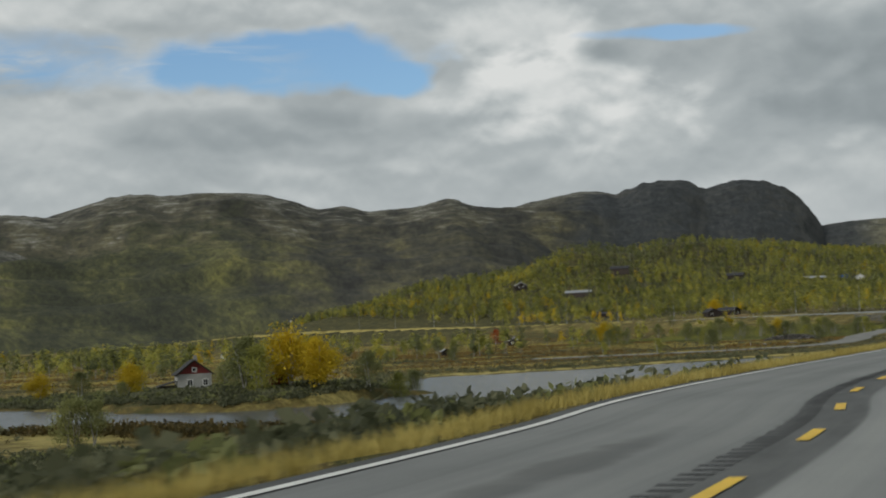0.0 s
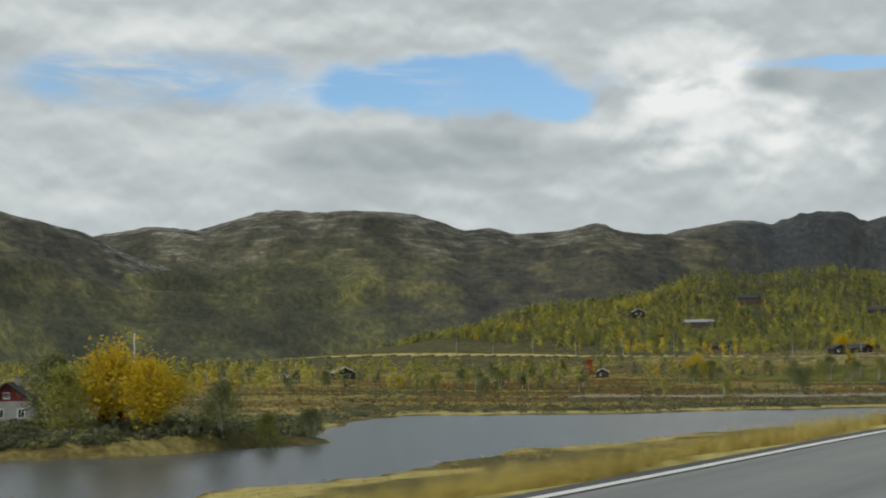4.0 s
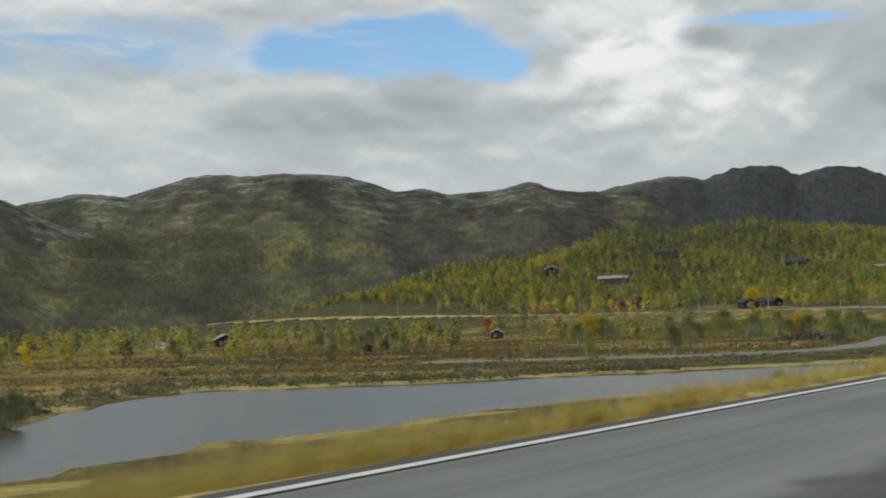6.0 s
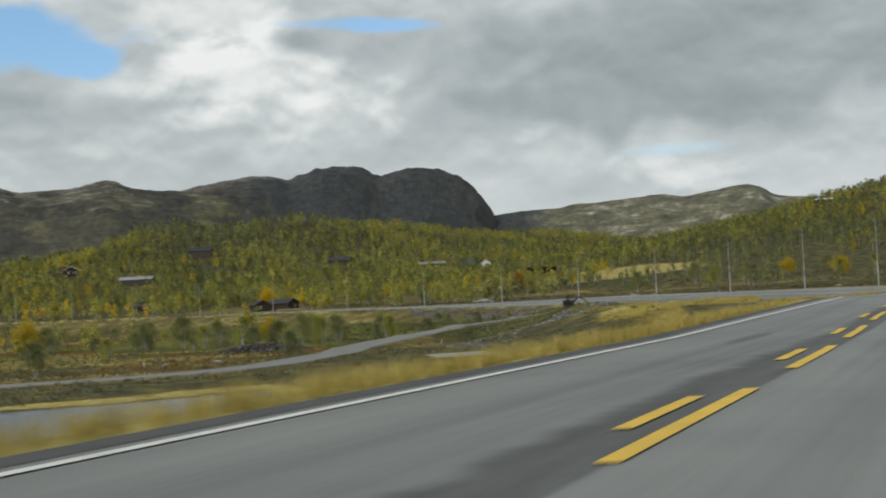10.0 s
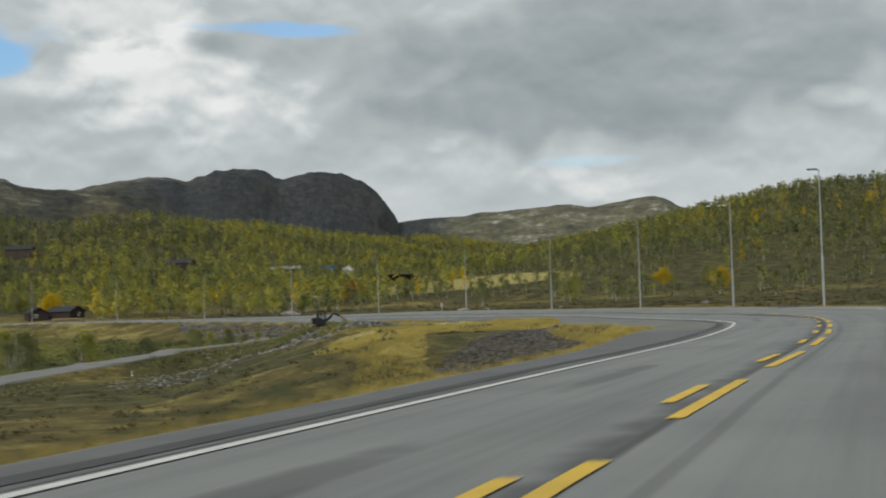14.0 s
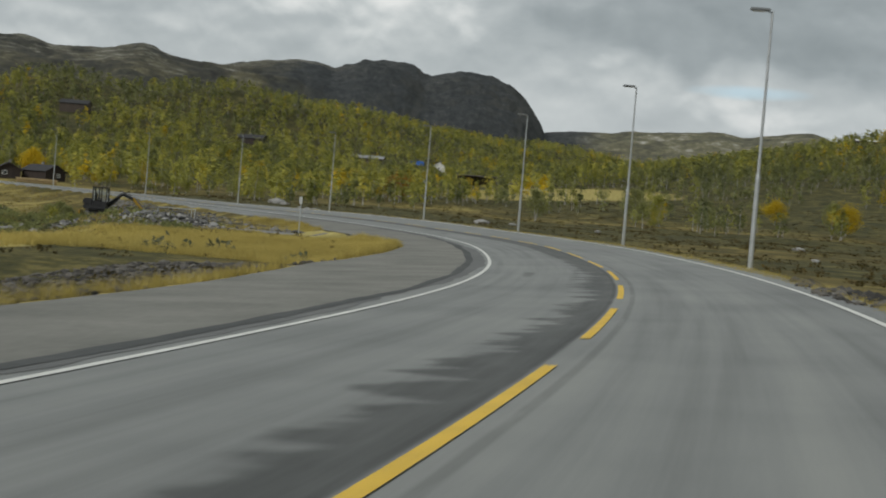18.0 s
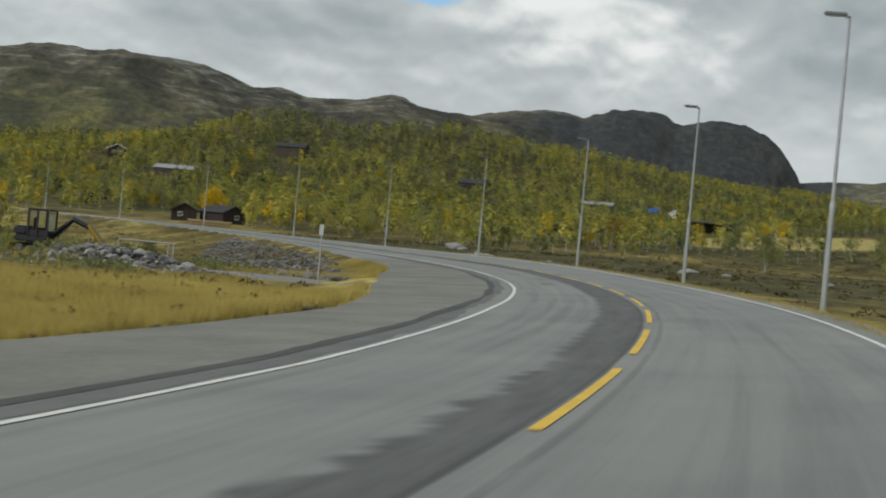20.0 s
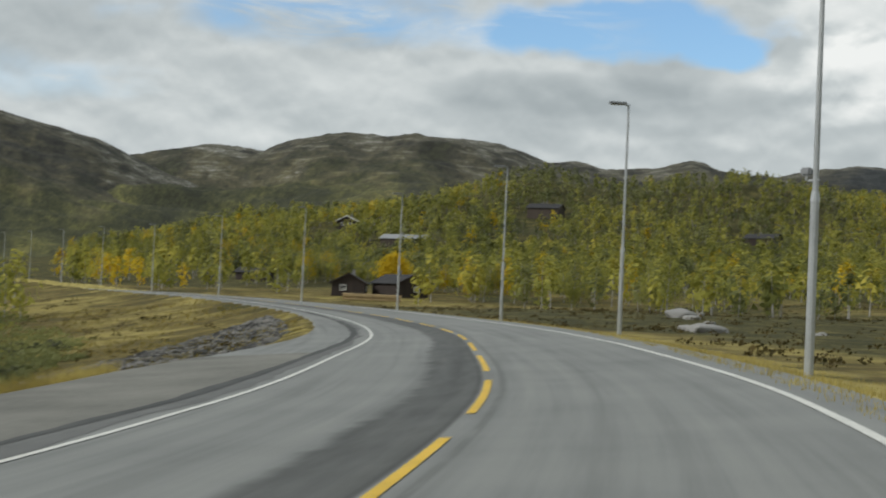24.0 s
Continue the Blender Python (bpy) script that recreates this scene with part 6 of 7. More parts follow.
def far_farms():
    """A few farm buildings at the foot of the fell."""
    for n, (x, y, wall) in enumerate(((-1420, 1480, "white_wall"), (-1404, 1492, "grey_wall"))):
        cabin("farmhouse", "white farmhouse far off at the foot of the fell", x, y, ward(x, y), 5, 6, 2.6, 4.4, wall, "slate", (("f", -1.5, 1, 1, 1.2), ("f", 1.5, 1, 1, 1.2)))


far_farms()


def open_shelter():
    """The open-fronted timber shelter at the field's edge."""
    x, y = -205, 712
    z = float(land(np.array([x]), np.array([y]))[0])
    e = empty("shelter", Matrix.Translation((x, y, z)) @ Matrix.Rotation(radians(ward(x, y, 0, 100)), 4, "Z"), "open-fronted timber shelter with a flat grey roof", "shelter")
    bm = bmesh.new()
    box(bm, -8, 8, -3.4, 3.6, 3.6, 3.8, 0.04)
    part("roof", bm, "pale_roof", e)
    bm = bmesh.new()
    box(bm, -8, 8, -3.46, -3.41, 3.45, 3.82)
    part("fascia", bm, "grey_boards", e)
    for px in (-7.6, -2.6, 2.8, 7.6):
        bm = bmesh.new()
        box(bm, px - 0.12, px + 0.12, -3.0, -2.76, -0.6, 3.6)
        part("post", bm, "brown_boards", e)
    for x0, x1 in ((-7.6, -2.4), (3.4, 7.6)):
        bm = bmesh.new()
        box(bm, x0, x1, 0.5, 3.0, -0.6, 3.6)
        part("wall", bm, "dark_boards", e)
    bm = bmesh.new()
    box(bm, -7.6, 7.6, 3.0, 3.2, -0.6, 3.6)
    part("wall", bm, "brown_boards", e)


open_shelter()


def roadside_shed():
    """The weathered shed below the road, with a sheet roof and a telephone post at its corner."""
    z = -8.3
    e = empty("shed", Matrix.Translation((-57.0, 161.9, z)) @ Matrix.Rotation(radians(46.7), 4, "Z"), "weathered grey-brown plank shed with a sheet-metal roof below the road", "shed")
    rs = np.random.RandomState(2)
    L, D, H = 7.4, 2.6, 2.5
    bm = bmesh.new()
    box(bm, -L / 2 + 0.05, L / 2 - 0.05, -D / 2 + 0.05, D / 2 - 0.05, -1.2, H - 0.05)
    body = part("wall", bm, "dark_boards", e)
    plank = None
    for k in range(44):
        w = L / 44
        bm = bmesh.new()
        box(bm, -w / 2 + 0.008, w / 2 - 0.008, -0.03, 0.0, -1.2, H - 0.02 - rs.uniform(0, 0.04))
        ob = part("plank", bm, "shed_boards", body) if plank is None else new("plank", plank)
        plank = ob.data
        ob.parent = body
        ob.location = (-L / 2 + w * (k + 0.5), -D / 2 + 0.045 - 0.008 * (k % 2), 0)
    for k in range(22):
        w = D / 22
        ob = new("plank", plank)
        ob.parent = body
        ob.matrix_local = Matrix.Rotation(radians(-90), 4, "Z") @ Matrix.Translation((-D / 2 + w * (k + 0.5), -L / 2 + 0.045 - 0.008 * (k % 2), 0))
    bm = bmesh.new()
    for k in range(30):
        xx = -L / 2 - 0.35 + k * (L + 0.7) / 30
        box(bm, xx, xx + (L + 0.7) / 30 - 0.02, -D / 2 - 0.5, D / 2 + 0.4, 0, 0.05 if k % 2 else 0.075)
    bmesh.ops.transform(bm, matrix=Matrix.Translation((0, 0, H + 0.25)) @ Matrix.Rotation(radians(5), 4, "X"), verts=bm.verts)
    part("roof", bm, "sheet", e)
    bm = bmesh.new()
    box(bm, -L / 2 - 0.4, L / 2 + 0.4, -D / 2 - 0.55, -D / 2 - 0.5, H - 0.12, H + 0.12)
    part("barge_board", bm, "shed_boards", e)
    p = empty("pole", Matrix.Translation((-55.6, 166.0, -8.0)), "short weathered wooden pole beside the shed", "pole")
    bm = bmesh.new()
    tube(bm, (0, 0, -0.5), (0.05, 0, 3.7), 0.11, 0.09)
    part("post", bm, "shed_boards", p)
    bm = bmesh.new()
    box(bm, -0.12, 0.2, -0.12, 0.12, 3.7, 4.0, 0.02)
    part("cap", bm, "dark_boards", p)


M["sheet"] = plain("sheet", (0.26, 0.29, 0.31), 0.2, scale=0.6, scale2=6, rough=0.4, metal=0.3)
roadside_shed()

# ---- things beside the road ----
M["digger_yellow"] = plain("digger_yellow", (0.36, 0.22, 0.02), 0.25, scale=2, scale2=14, rough=0.5)
M["digger_black"] = plain("digger_black", (0.018, 0.018, 0.02), 0.3, scale=2, scale2=14, rough=0.5)
M["rubber"] = plain("rubber", (0.02, 0.02, 0.02), 0.3, scale=4, scale2=20, rough=0.8)
M["steel"] = plain("steel", (0.16, 0.155, 0.15), 0.3, scale=3, scale2=16, rough=0.5, metal=0.5)
M["clear_glass"] = plain("clear_glass", (0.05, 0.06, 0.065), 0.1, rough=0.05, bump=0.0, sheen=0.8)
M["clear_glass"].node_tree.nodes["Principled BSDF"].inputs["Transmission Weight"].default_value = 1.0
for link in list(M["clear_glass"].node_tree.nodes["Principled BSDF"].inputs["Base Color"].links):
    M["clear_glass"].node_tree.links.remove(link)
M["clear_glass"].node_tree.nodes["Principled BSDF"].inputs["Base Color"].default_value = (0.85, 0.9, 0.88, 1)


def excavator():
    x, y = -77.3, 288.3
    z = float(land(np.array([x]), np.array([y]))[0])
    e = empty("excavator", Matrix.Translation((x, y, z)) @ Matrix.Rotation(radians(28), 4, "Z"), "black and yellow mini excavator with its arm lowered on the rubble", "excavator")
    for s in (-1, 1):
        bm = bmesh.new()
        box(bm, -1.15, 1.15, s * 0.72 - 0.17, s * 0.72 + 0.17, 0.0, 0.55, 0.17)
        t = part("track", bm, "rubber", e)
        for k in (-0.85, 0.85):
            bm = bmesh.new()
            tube(bm, (k, s * 0.72 - 0.2, 0.28), (k, s * 0.72 + 0.2, 0.28), 0.21, sides=14)
            part("sprocket", bm, "steel", t)
        for k in range(12):
            bm = bmesh.new()
            box(bm, -1.0 + k * 0.18, -0.93 + k * 0.18, s * 0.72 - 0.18, s * 0.72 + 0.18, 0.53, 0.575)
            part("track_shoe", bm, "rubber", t)
    bm = bmesh.new()
    box(bm, -0.55, 0.55, -0.55, 0.55, 0.3, 0.62, 0.04)
    part("undercarriage", bm, "steel", e)
    bm = bmesh.new()
    box(bm, -1.25, 0.75, -0.8, 0.8, 0.62, 1.0, 0.08)
    part("turntable", bm, "digger_black", e)
    bm = bmesh.new()
    box(bm, -1.3, -0.45, -0.8, 0.8, 1.0, 1.55, 0.12)
    part("engine_cover", bm, "digger_black", e)
    cab_ = empty("cab", pose(0, 0, 0), "", "")
    for key in ("label", "category"):
        if key in cab_:
            del cab_[key]
    cab_.parent = e
    for px, py in ((-0.45, -0.75), (-0.45, 0.75), (0.72, -0.75), (0.72, 0.75), (0.1, 0.75), (0.1, -0.75)):
        bm = bmesh.new()
        box(bm, px - 0.05, px + 0.05, py - 0.05, py + 0.05, 1.0, 2.55)
        part("cab_post", bm, "digger_black", cab_)
    bm = bmesh.new()
    box(bm, -0.55, 0.8, -0.82, 0.82, 2.5, 2.62, 0.05)
    part("cab_roof", bm, "digger_black", cab_)
    bm = bmesh.new()
    box(bm, -0.45, 0.72, -0.75, 0.75, 1.0, 1.35)
    part("cab_floor", bm, "digger_black", cab_)
    bm = bmesh.new()
    box(bm, -0.25, 0.25, -0.3, 0.3, 1.35, 1.5, 0.04)
    box(bm, -0.32, -0.2, -0.3, 0.3, 1.45, 2.1, 0.04)
    part("seat", bm, "rubber", cab_)
    for px0, px1, py0, py1 in ((0.70, 0.715, -0.7, 0.7), (-0.45, -0.435, -0.7, 0.7), (-0.4, 0.05, 0.74, 0.755), (0.15, 0.67, 0.74, 0.755)):
        bm = bmesh.new()
        box(bm, px0, px1, py0, py1, 1.36, 2.49)
        part("window", bm, "clear_glass", cab_)
    for name, a, b, r0, r1 in (("boom", (0.75, 0, 1.0), (2.0, 0, 2.15), 0.17, 0.14), ("boom", (2.0, 0, 2.15), (3.0, 0, 1.75), 0.14, 0.12), ("stick", (2.9, 0, 1.85), (4.1, 0, 0.55), 0.12, 0.09)):
        bm = bmesh.new()
        tube(bm, a, b, r0, r1, 4)
        part(name, bm, "digger_yellow" if name == "stick" else "digger_black", e)
    for a, b in (((0.9, 0, 0.85), (1.8, 0, 1.75)), ((1.9, 0, 2.35), (2.85, 0, 2.05)), ((3.1, 0.0, 1.9), (3.95, 0, 1.0))):
        bm = bmesh.new()
        tube(bm, a, b, 0.05)
        part("ram", bm, "steel", e)
    bm = bmesh.new()
    vs = box(bm, 3.85, 4.5, -0.35, 0.35, -0.05, 0.55, 0.06)
    for v in bm.verts:
        if v.co.z < 0.1:
            v.co.x -= 0.25
    part("bucket", bm, "pale_stone", e, "dusty grey steel bucket")
    bm = bmesh.new()
    box(bm, -1.55, -1.45, -0.85, 0.85, 0.1, 0.5, 0.03)
    part("blade", bm, "digger_yellow", e)
    return e


excavator()


def rock(rs, r, flat=0.65):
    bm = bmesh.new()
    bmesh.ops.create_icosphere(bm, subdivisions=1, radius=r)
    for v in bm.verts:
        v.co *= rs.uniform(0.7, 1.2)
        v.co.z *= flat
    return bm


def rubble(name, label, seed, cx, cy, rx, ry, turn, count, size, heap, mat):
    """A heap or spread of broken stone as one stuff object."""
    rs = np.random.RandomState(seed)
    base = [np.array([v.co for v in b.verts]) for b in (rock(rs, 1.0) for _ in range(8))]
    tri = bmesh.new()
    bmesh.ops.create_icosphere(tri, subdivisions=1, radius=1.0)
    faces = np.array([[v.index for v in f.verts] for f in tri.faces])
    tri.free()
    a, q = rs.uniform(0, 6.283, count), np.sqrt(rs.uniform(0, 1, count))
    u, v = np.cos(a) * q * rx, np.sin(a) * q * ry
    c, s = math.cos(radians(turn)), math.sin(radians(turn))
    x, y = cx + u * c - v * s, cy + u * s + v * c
    z = land(x, y) + heap * (1 - q**2) * rs.uniform(0.3, 1.0, count)
    vs, fs = [], []
    for n in range(count):
        p = base[n % 8] * size * rs.lognormal(0, 0.45)
        t = rs.uniform(0, 6.283)
        vs.append(np.stack([p[:, 0] * math.cos(t) - p[:, 1] * math.sin(t) + x[n], p[:, 0] * math.sin(t) + p[:, 1] * math.cos(t) + y[n], p[:, 2] + z[n]], 1))
        fs.append(faces + n * len(base[0]))
    return tagged(mesh(name, np.concatenate(vs), np.concatenate(fs), mat), label, "rubble", kind="stuff")


rubble("rubble", "heap of grey broken stone beside the excavator", 61, -68.5, 287.5, 5.0, 2.6, 20, 700, 0.19, 0.7, "stone")
rubble("rubble", "broken stone spread round the excavator", 62, -72, 283, 14, 6, 60, 700, 0.16, 0.1, "stone")


def stony_band(name, label, seed, s0, s1, near, far, count, size, mat):
    """Broken stone strewn along the slope beside the road, from near to far beyond the paved edge."""
    rs = np.random.RandomState(seed)
    base = [np.array([v.co for v in b.verts]) for b in (rock(rs, 1.0) for _ in range(8))]
    tri = bmesh.new()
    bmesh.ops.create_icosphere(tri, subdivisions=1, radius=1.0)
    faces = np.array([[v.index for v in f.verts] for f in tri.faces])
    tri.free()
    st = rs.uniform(s0, s1, count)
    p, l = [np.stack([np.interp(st, ROAD_S, A[:, n]) for n in (0, 1)], 1) for A in (ROAD, LEFT)]
    k = np.sin(math.pi * (st - s0) / (s1 - s0)) ** 0.6
    o = apron(p[:, 1]) + near + (far - near) * k * rs.uniform(0, 1, count)
    q = p + l * o[:, None]
    z = land(q[:, 0], q[:, 1])
    vs, fs = [], []
    for n in range(count):
        c = base[n % 8] * size * rs.lognormal(0, 0.45)
        t = rs.uniform(0, 6.283)
        vs.append(np.stack([c[:, 0] * math.cos(t) - c[:, 1] * math.sin(t) + q[n, 0], c[:, 0] * math.sin(t) + c[:, 1] * math.cos(t) + q[n, 1], c[:, 2] + z[n]], 1))
        fs.append(faces + n * 12)
    return tagged(mesh(name, np.concatenate(vs), np.concatenate(fs), mat), label, "rubble", kind="stuff")


stony_band("rubble", "dark stony fill on the embankment inside the curve", 63, s_of(158), s_of(246), 2.6, 16.0, 15000, 0.10, "dark_stone")
stony_band("rubble", "narrow stony edge of the lay-by", 70, s_of(205), s_of(268), 0.6, 2.6, 1600, 0.11, "dark_stone")
stony_band("rubble", "dark stony embankment below the far road", 64, s_of(308), s_of(-150, 0), 1.8, 17.0, 9500, 0.15, "embankment_stone")
rubble("rubble", "heap of stone and soil on the bog", 66, -136.5, 264, 10, 6, 30, 900, 0.26, 1.9, "dark_stone")
rubble("rubble", "scattered stones beside the footpath", 67, -88, 268, 9, 26, 10, 600, 0.13, 0.0, "stone")
rubble("rubble", "stones at the foot of the street lamps", 68, -3, 224, 4, 24, 14, 1500, 0.12, 0.0, "dark_stone")


def boulders():
    rs = np.random.RandomState(71)
    spots = [(-150, 452, 1.6), (-153, 455, 1.1), (-147, 450, 0.9), (-128, 424, 1.2), (-131, 426, 0.9), (-125, 421, 1.4), (-112, 418, 0.8), (-104, 425, 0.7), (-138, 440, 0.7), (-95, 430, 1.3), (-88, 428, 0.8), (-64, 400, 0.6), (-160, 470, 0.8), (-30, 380, 0.7), (-18, 395, 0.6), (-21, 330, 0.5),
             (-60, 150, 0.5), (-66, 168, 0.45), (-120, 215, 0.7), (-126, 208, 0.6)]
    for n, (x, y, r) in enumerate(spots):
        z = float(land(np.array([x]), np.array([y]))[0])
        bm = rock(rs, r, 0.6)
        bmesh.ops.bevel(bm, geom=list(bm.edges), offset=r * 0.08, segments=1, affect="EDGES")
        ob = part("boulder", bm, "stone")
        ob.matrix_world = Matrix.Translation((x, y, max(z, LAKE_Z) + r * 0.15)) @ Matrix.Rotation(rs.uniform(0, 6), 4, "Z") @ Matrix.Diagonal((1.5, 1.0, 1.0, 1.0))
        tagged(ob, "grey lichen-covered boulder on the heath", "boulder")


boulders()

# the footpath, laid on the land
tr_l = np.stack([-np.gradient(TRACK[:, 1]), np.gradient(TRACK[:, 0])], 1)
tr_l /= np.linalg.norm(tr_l, axis=1)[:, None]
rows_ = []
lift_ = np.interp(np.arange(len(TRACK)), [0, 2, 5], [-0.12, -0.06, 0.12])
for o in (2.9, 2.6, 0.0, -2.6, -2.9):
    q = TRACK[:, :2] + tr_l * (o * np.interp(np.arange(len(TRACK)), [0, 20, 48], [0.85, 1.1, 1.55]))[:, None]
    rows_.append(np.c_[q, np.maximum(land(q[:, 0], q[:, 1]), land(TRACK[:, 0], TRACK[:, 1])) + (lift_ if abs(o) < 2.7 else -0.3)])
v_ = np.stack(rows_, 1)
i_ = np.arange(v_.shape[0] * 5).reshape(-1, 5)
M["path"] = material("path", [(0.3, (0.14, 0.138, 0.125)), (0.7, (0.22, 0.217, 0.20))], 0.3, 15, 0.85, 0.3, 0.02)
tagged(mesh("pavement_path", v_.reshape(-1, 3), np.stack([i_[:-1, :-1], i_[1:, :-1], i_[1:, 1:], i_[:-1, 1:]], -1).reshape(-1, 4), "path"), "smooth grey footpath across the bog", "footpath", kind="structure")


def posts():
    # a marker post with a small plate, at the mouth of the side track
    e = empty("sign_post", Matrix.Translation((-59.6, 292.6, -1.75)), "thin galvanised post with a narrow grey plate", "post")
    bm = bmesh.new()
    tube(bm, (0, 0, -0.6), (0, 0, 3.3), 0.045)
    part("post", bm, "zinc", e)
    bm = bmesh.new()
    box(bm, -0.15, 0.15, -0.06, -0.045, 2.75, 3.35, 0.006)
    part("plate", bm, "zinc", e)
    # a frame of pipe over the dug trench
    e = empty("pipe_frame", Matrix.Translation((-70.5, 290.4, -2.3)) @ Matrix.Rotation(radians(35), 4, "Z"), "frame of bare galvanised pipe standing in the rubble", "frame")
    for k in (-1.7, 1.2, 1.5):
        bm = bmesh.new()
        tube(bm, (k, 0, -0.5), (k, 0, 2.0), 0.04)
        part("upright", bm, "zinc", e)
    bm = bmesh.new()
    tube(bm, (-1.7, 0, 2.0), (1.6, 0, 2.0), 0.04)
    part("crossbar", bm, "zinc", e)
    bm = bmesh.new()
    box(bm, -1.95, -1.5, -0.2, 0.2, -0.3, 0.45, 0.04)
    part("footing", bm, "log", e)
    # reflector stakes
    for n, (x, y) in enumerate(((-100.6, 273.4), (-130.1, 208), (-97.0, 331.0), (-46, 40), (-38, 80))):
        z = float(land(np.array([x]), np.array([y]))[0])
        e = empty("marker_post", Matrix.Translation((x, y, z)), "short pale marker post beside the track", "post", "marker posts")
        bm = bmesh.new()
        tube(bm, (0, 0, -0.3), (0, 0, 0.85), 0.07)
        part("stake", bm, "white_wall", e)
        bm = bmesh.new()
        tube(bm, (0, 0, 0.7), (0, 0, 0.8), 0.075)
        part("reflector", bm, "zinc", e)
    # the white mast among the birches
    e = empty("flagpole", Matrix.Translation((-125.3, -11.0, float(land(np.array([-125.3]), np.array([-11.0]))[0]))), "white wooden flagpole behind the yellow birches", "flagpole")
    bm = bmesh.new()
    tube(bm, (0, 0, -0.3), (0, 0, 10.3), 0.1, 0.06)
    part("mast", bm, "white_trim", e)
    bm = bmesh.new()
    bmesh.ops.create_uvsphere(bm, u_segments=10, v_segments=8, radius=0.11, matrix=Matrix.Translation((0, 0, 10.4)))
    part("knob", bm, "white_trim", e)
    # a traffic counter on a street lamp
    e = empty("camera_box", Matrix.Translation((-70.4, 345.1, 4.75)), "small grey sensor box clamped to a lamp post", "sensor")
    bm = bmesh.new()
    box(bm, -0.4, -0.12, -0.1, 0.1, 0.0, 0.2, 0.04)
    part("housing", bm, "lamp_grey", e)
    bm = bmesh.new()
    tube(bm, (-0.2, 0, -0.12), (0.1, 0, -0.12), 0.035)
    tube(bm, (-0.26, 0, -0.12), (-0.26, 0, 0.02), 0.03)
    part("bracket", bm, "zinc", e)
    # log pile in front of the cabins
    e = empty("log_pile", Matrix.Translation((-237, 482, float(land(np.array([-237]), np.array([482]))[0]))) @ Matrix.Rotation(radians(46), 4, "Z"), "stack of cut pale logs in front of the dark cabins", "log pile")
    rs = np.random.RandomState(8)
    for r_ in range(4):
        for k in range(3):
            bm = bmesh.new()
            tube(bm, (-5 + rs.uniform(-0.2, 0.2), k * 0.32 - 0.3 + 0.16 * (r_ % 2), 0.16 + r_ * 0.29), (5 + rs.uniform(-0.3, 0.3), k * 0.32 - 0.3 + 0.16 * (r_ % 2), 0.16 + r_ * 0.29), 0.155, 0.14)
            part("log", bm, "log", e)


posts()


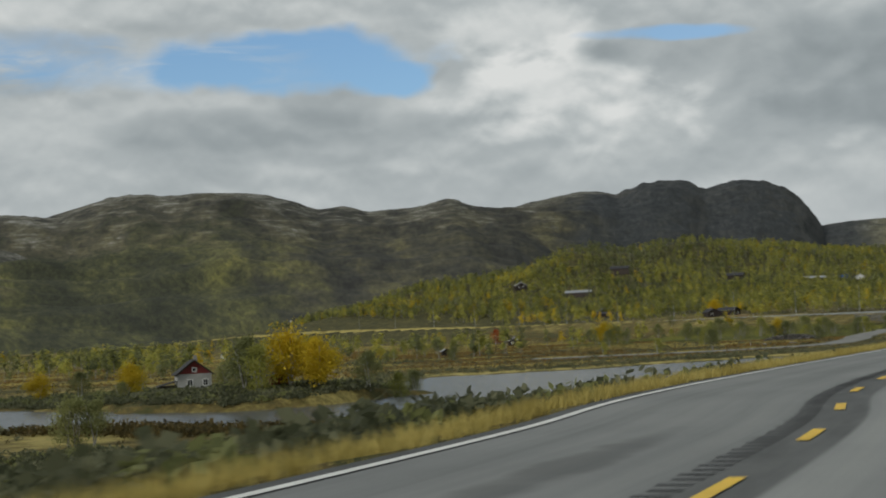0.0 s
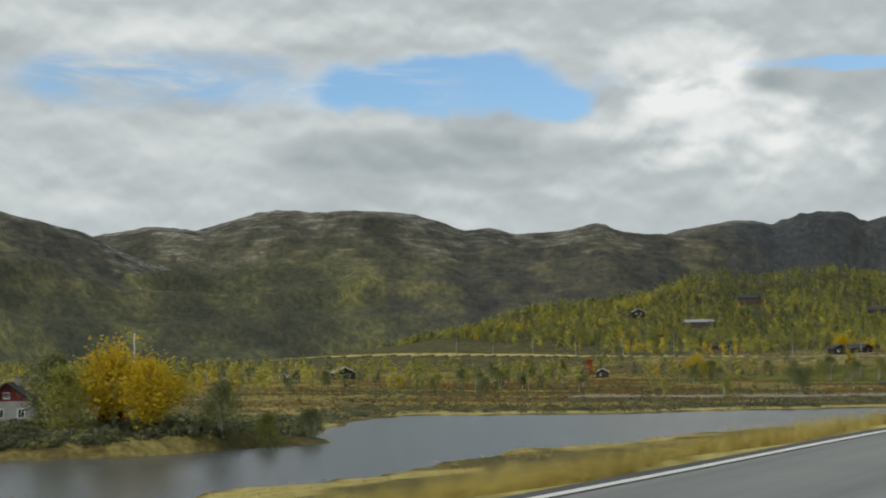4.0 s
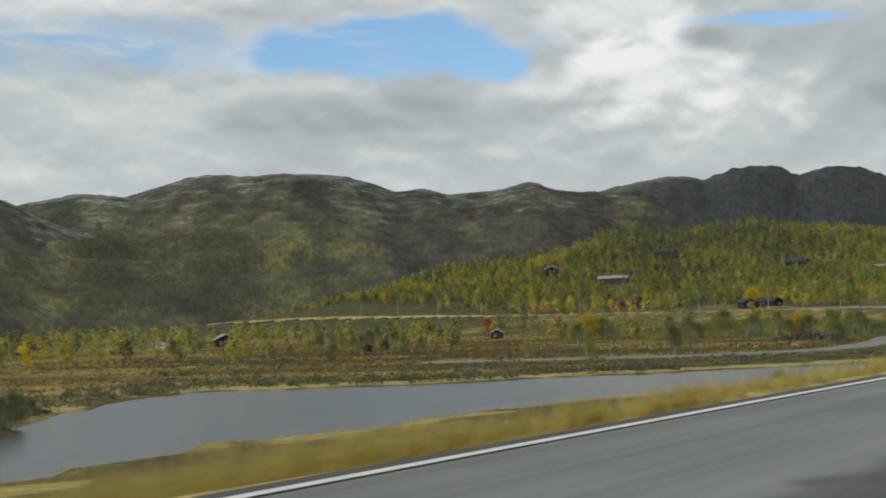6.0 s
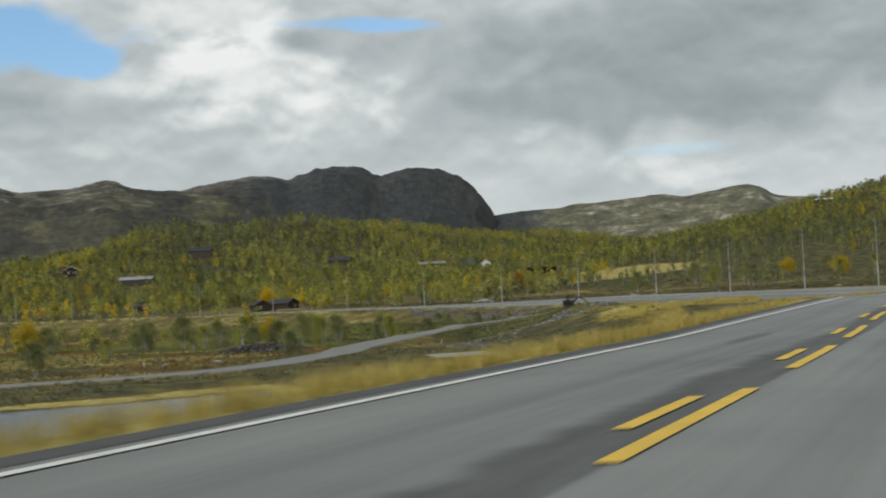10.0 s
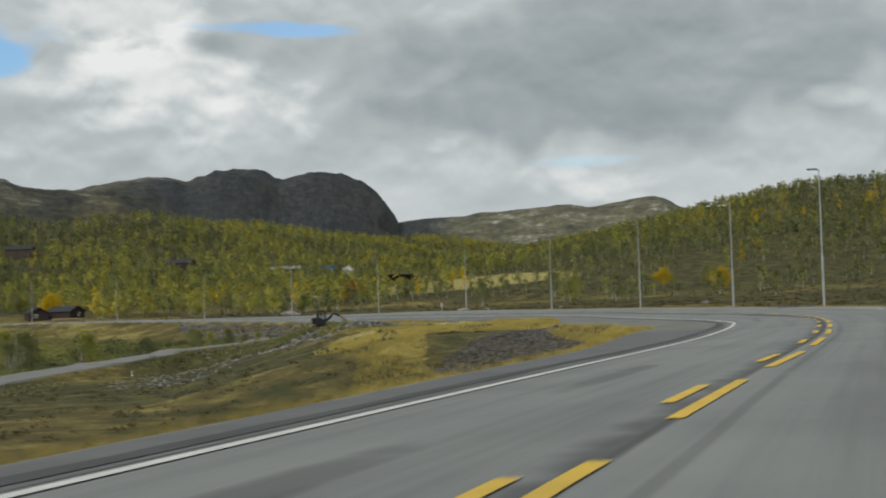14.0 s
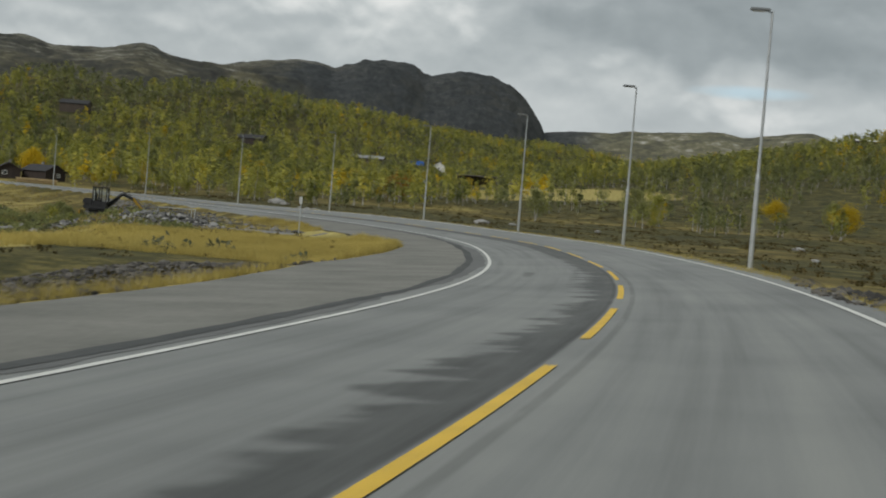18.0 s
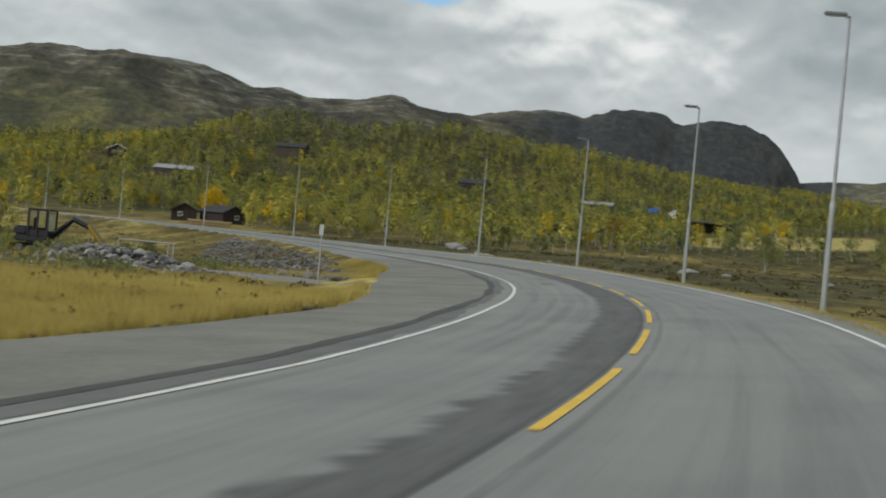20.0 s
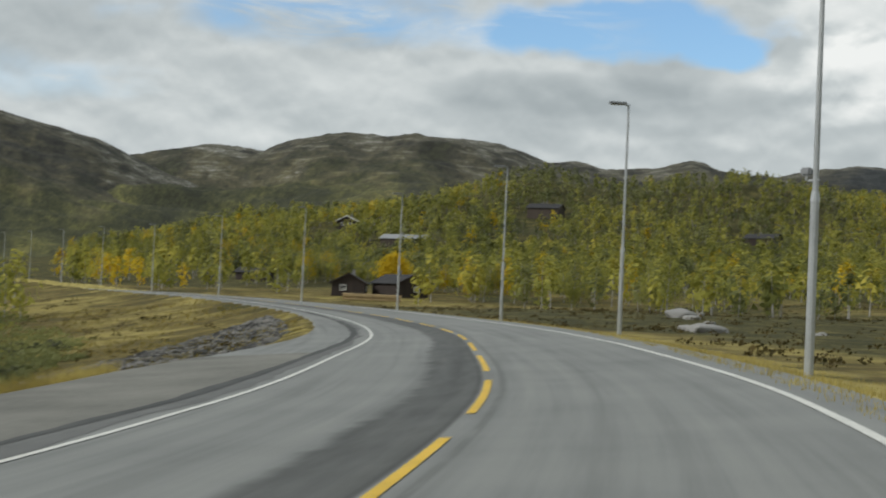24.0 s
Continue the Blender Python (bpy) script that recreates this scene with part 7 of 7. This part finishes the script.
def van():
    """The dark grey people carrier in the oncoming lane."""
    M["car_paint"] = plain("car_paint", (0.115, 0.130, 0.130), 0.1, scale=0.6, scale2=6, rough=0.20, metal=0.7, bump=0.0)
    M["headlight"] = bpy.data.materials.new("headlight")
    M["headlight"].use_nodes = True
    b = M["headlight"].node_tree.nodes["Principled BSDF"]
    b.inputs["Base Color"].default_value = (0.8, 0.75, 0.6, 1)
    b.inputs["Emission Color"].default_value = (1.0, 0.80, 0.45, 1)
    b.inputs["Emission Strength"].default_value = 0.55
    e = empty("car", Matrix.Translation((-3.72, -10.1, 0.0)) @ Matrix.Rotation(radians(187.0), 4, "Z") @ Matrix.Scale(0.88, 4), "dark grey people carrier with its headlights on in the oncoming lane", "car")
    # body shell from cross sections along its length: (y, half width, floor, waist, roof, roof half width)
    secs = [(2.2, 0.70, 0.35, 0.70, 0.74, 0.60), (2.1, 0.84, 0.24, 0.80, 0.86, 0.70), (1.6, 0.89, 0.22, 0.93, 0.98, 0.74), (1.05, 0.90, 0.22, 0.98, 1.08, 0.74), (0.35, 0.90, 0.22, 0.98, 1.50, 0.66), (-0.2, 0.90, 0.22, 0.98, 1.58, 0.66), (-1.3, 0.90, 0.22, 0.98, 1.57, 0.66), (-1.95, 0.88, 0.24, 0.99, 1.46, 0.62), (-2.2, 0.82, 0.35, 0.95, 1.05, 0.66)]
    bm = bmesh.new()
    rings = []
    for y, w, f, wa, ro, rw in secs:
        ring = [(-w * 0.92, f), (-w, f + 0.18), (-w, wa - 0.1), (-w * 0.97, wa), (-rw, ro - 0.06), (-rw * 0.8, ro), (rw * 0.8, ro), (rw, ro - 0.06), (w * 0.97, wa), (w, wa - 0.1), (w, f + 0.18), (w * 0.92, f)]
        rings.append([bm.verts.new((a, y, c)) for a, c in ring])
    for r0, r1 in zip(rings[:-1], rings[1:]):
        for k in range(12):
            bm.faces.new((r0[k], r0[(k + 1) % 12], r1[(k + 1) % 12], r1[k]))
    bm.faces.new(rings[0][::-1])
    bm.faces.new(rings[-1])
    bmesh.ops.recalc_face_normals(bm, faces=bm.faces)
    body = part("body", bm, "car_paint", e)
    for p in body.data.polygons:
        p.use_smooth = True
    bpy_mod = body.modifiers.new("bevel", "BEVEL")
    bpy_mod.width, bpy_mod.segments = 0.04, 2

    def pane(name, pts, mat="window_glass", thick=0.012):
        bm = bmesh.new()
        a = [bm.verts.new(p) for p in pts]
        f = bm.faces.new(a)
        bm.normal_update()
        nrm = f.normal.copy()
        if nrm.dot(f.calc_center_median() - Vector((0, -0.3, 0.9))) < 0:
            nrm = -nrm
        r = bmesh.ops.extrude_face_region(bm, geom=[f])
        for v in r["geom"]:
            if isinstance(v, bmesh.types.BMVert):
                v.co += nrm * thick
        bmesh.ops.recalc_face_normals(bm, faces=bm.faces)
        return part(name, bm, mat, e)

    M["screen_glass"] = plain("screen_glass", (0.006, 0.008, 0.01), 0.2, rough=0.06, bump=0.0, sheen=0.25)
    pane("windscreen", [(-0.70, 1.02, 1.095), (0.70, 1.02, 1.095), (0.60, 0.40, 1.475), (-0.60, 0.40, 1.475)], "screen_glass")
    for s in (-1, 1):
        pane("side_window", [(s * 0.885, 0.65, 1.02), (s * 0.885, -0.35, 1.02), (s * 0.70, -0.35, 1.48), (s * 0.71, 0.25, 1.43)])
        pane("side_window", [(s * 0.885, -0.42, 1.02), (s * 0.885, -1.75, 1.04), (s * 0.70, -1.55, 1.46), (s * 0.70, -0.42, 1.49)])
        bm = bmesh.new()
        box(bm, s * 0.67 - 0.13, s * 0.67 + 0.13, 2.0, 2.226, 0.655, 0.745, 0.035)
        lamp = part("headlight", bm, "headlight", e, "lit headlight")
        bm = bmesh.new()
        box(bm, s * 0.69 - 0.17, s * 0.69 + 0.17, 1.86, 2.19, 0.64, 0.80, 0.05)
        part("lamp_housing", bm, "lamp_glass", lamp, "clear swept-back lamp housing")
        bm = bmesh.new()
        box(bm, s * 0.6 - 0.13, s * 0.6 + 0.13, 2.08, 2.2, 0.34, 0.40, 0.02)
        part("fog_lamp", bm, "steel", e)
        bm = bmesh.new()
        box(bm, s * 1.0 - 0.1, s * 1.0 + 0.1, 0.72, 0.9, 0.98, 1.13, 0.04)
        part("mirror", bm, "car_paint", e)
        bm = bmesh.new()
        tube(bm, (s * 0.58, 0.3, 1.56), (s * 0.58, -1.7, 1.56), 0.02)
        part("roof_rail", bm, "steel", e)
        for yy in (1.37, -1.37):
            w = empty("wheel", pose(0, 0, 0), "", "")
            for key in ("label", "category"):
                if key in w:
                    del w[key]
            w.parent = e
            bm = bmesh.new()
            tube(bm, (s * 0.70, yy, 0.32), (s * 0.91, yy, 0.32), 0.32, sides=24)
            part("tyre", bm, "rubber", w)
            bm = bmesh.new()
            tube(bm, (s * 0.90, yy, 0.32), (s * 0.92, yy, 0.32), 0.22, sides=20)
            for k in range(5):
                a = k * 1.2566
                tube(bm, (s * 0.92, yy, 0.32), (s * 0.925, yy + math.cos(a) * 0.2, 0.32 + math.sin(a) * 0.2), 0.025, sides=6)
            part("rim", bm, "zinc", w)
    bm = bmesh.new()
    for k in range(4):
        box(bm, -0.68, 0.68, 2.10, 2.212, 0.37 + k * 0.068, 0.435 + k * 0.068)
    part("grille", bm, "rubber", e)
    bm = bmesh.new()
    box(bm, -0.74, 0.74, 2.02, 2.206, 0.235, 0.262, 0.008)
    part("bumper_lip", bm, "car_paint", e)
    # added black strip that hides the sky's glare on the bonnet edge
    bm = bmesh.new()
    box(bm, -0.44, 0.44, 2.03, 2.215, 0.70, 0.75, 0.02)
    part("bumper_trim", bm, "digger_black", e)
    bm = bmesh.new()
    box(bm, -0.26, 0.26, 2.2, 2.215, 0.27, 0.35)
    plate = part("number_plate", bm, "lamp_grey", e)
    for k in range(6):
        bm = bmesh.new()
        box(bm, -0.2 + k * 0.07, -0.16 + k * 0.07, 2.216, 2.219, 0.29, 0.33)
        part("marking", bm, "digger_black", plate)
    return e


van()


def blue_car():
    x, y = -299, 868
    z = float(land(np.array([x]), np.array([y]))[0])
    e = empty("tarpaulin", Matrix.Translation((x, y, z)) @ Matrix.Rotation(radians(20), 4, "Z"), "bright blue tarpaulin over a stack beside the cabin", "tarpaulin")
    M["blue_sheet"] = plain("blue_sheet", (0.04, 0.13, 0.42), 0.2, rough=0.5)
    bm = bmesh.new()
    box(bm, -3.5, 3.5, -1.5, 1.5, -0.4, 2.2, 0.35)
    for v in bm.verts:
        v.co.z += 0.2 * math.sin(v.co.x * 2.1)
    part("sheet", bm, "blue_sheet", e)
    bm = bmesh.new()
    box(bm, -3.2, 3.2, -1.2, 1.2, -0.6, 0.3)
    part("stack", bm, "log", e)


blue_car()
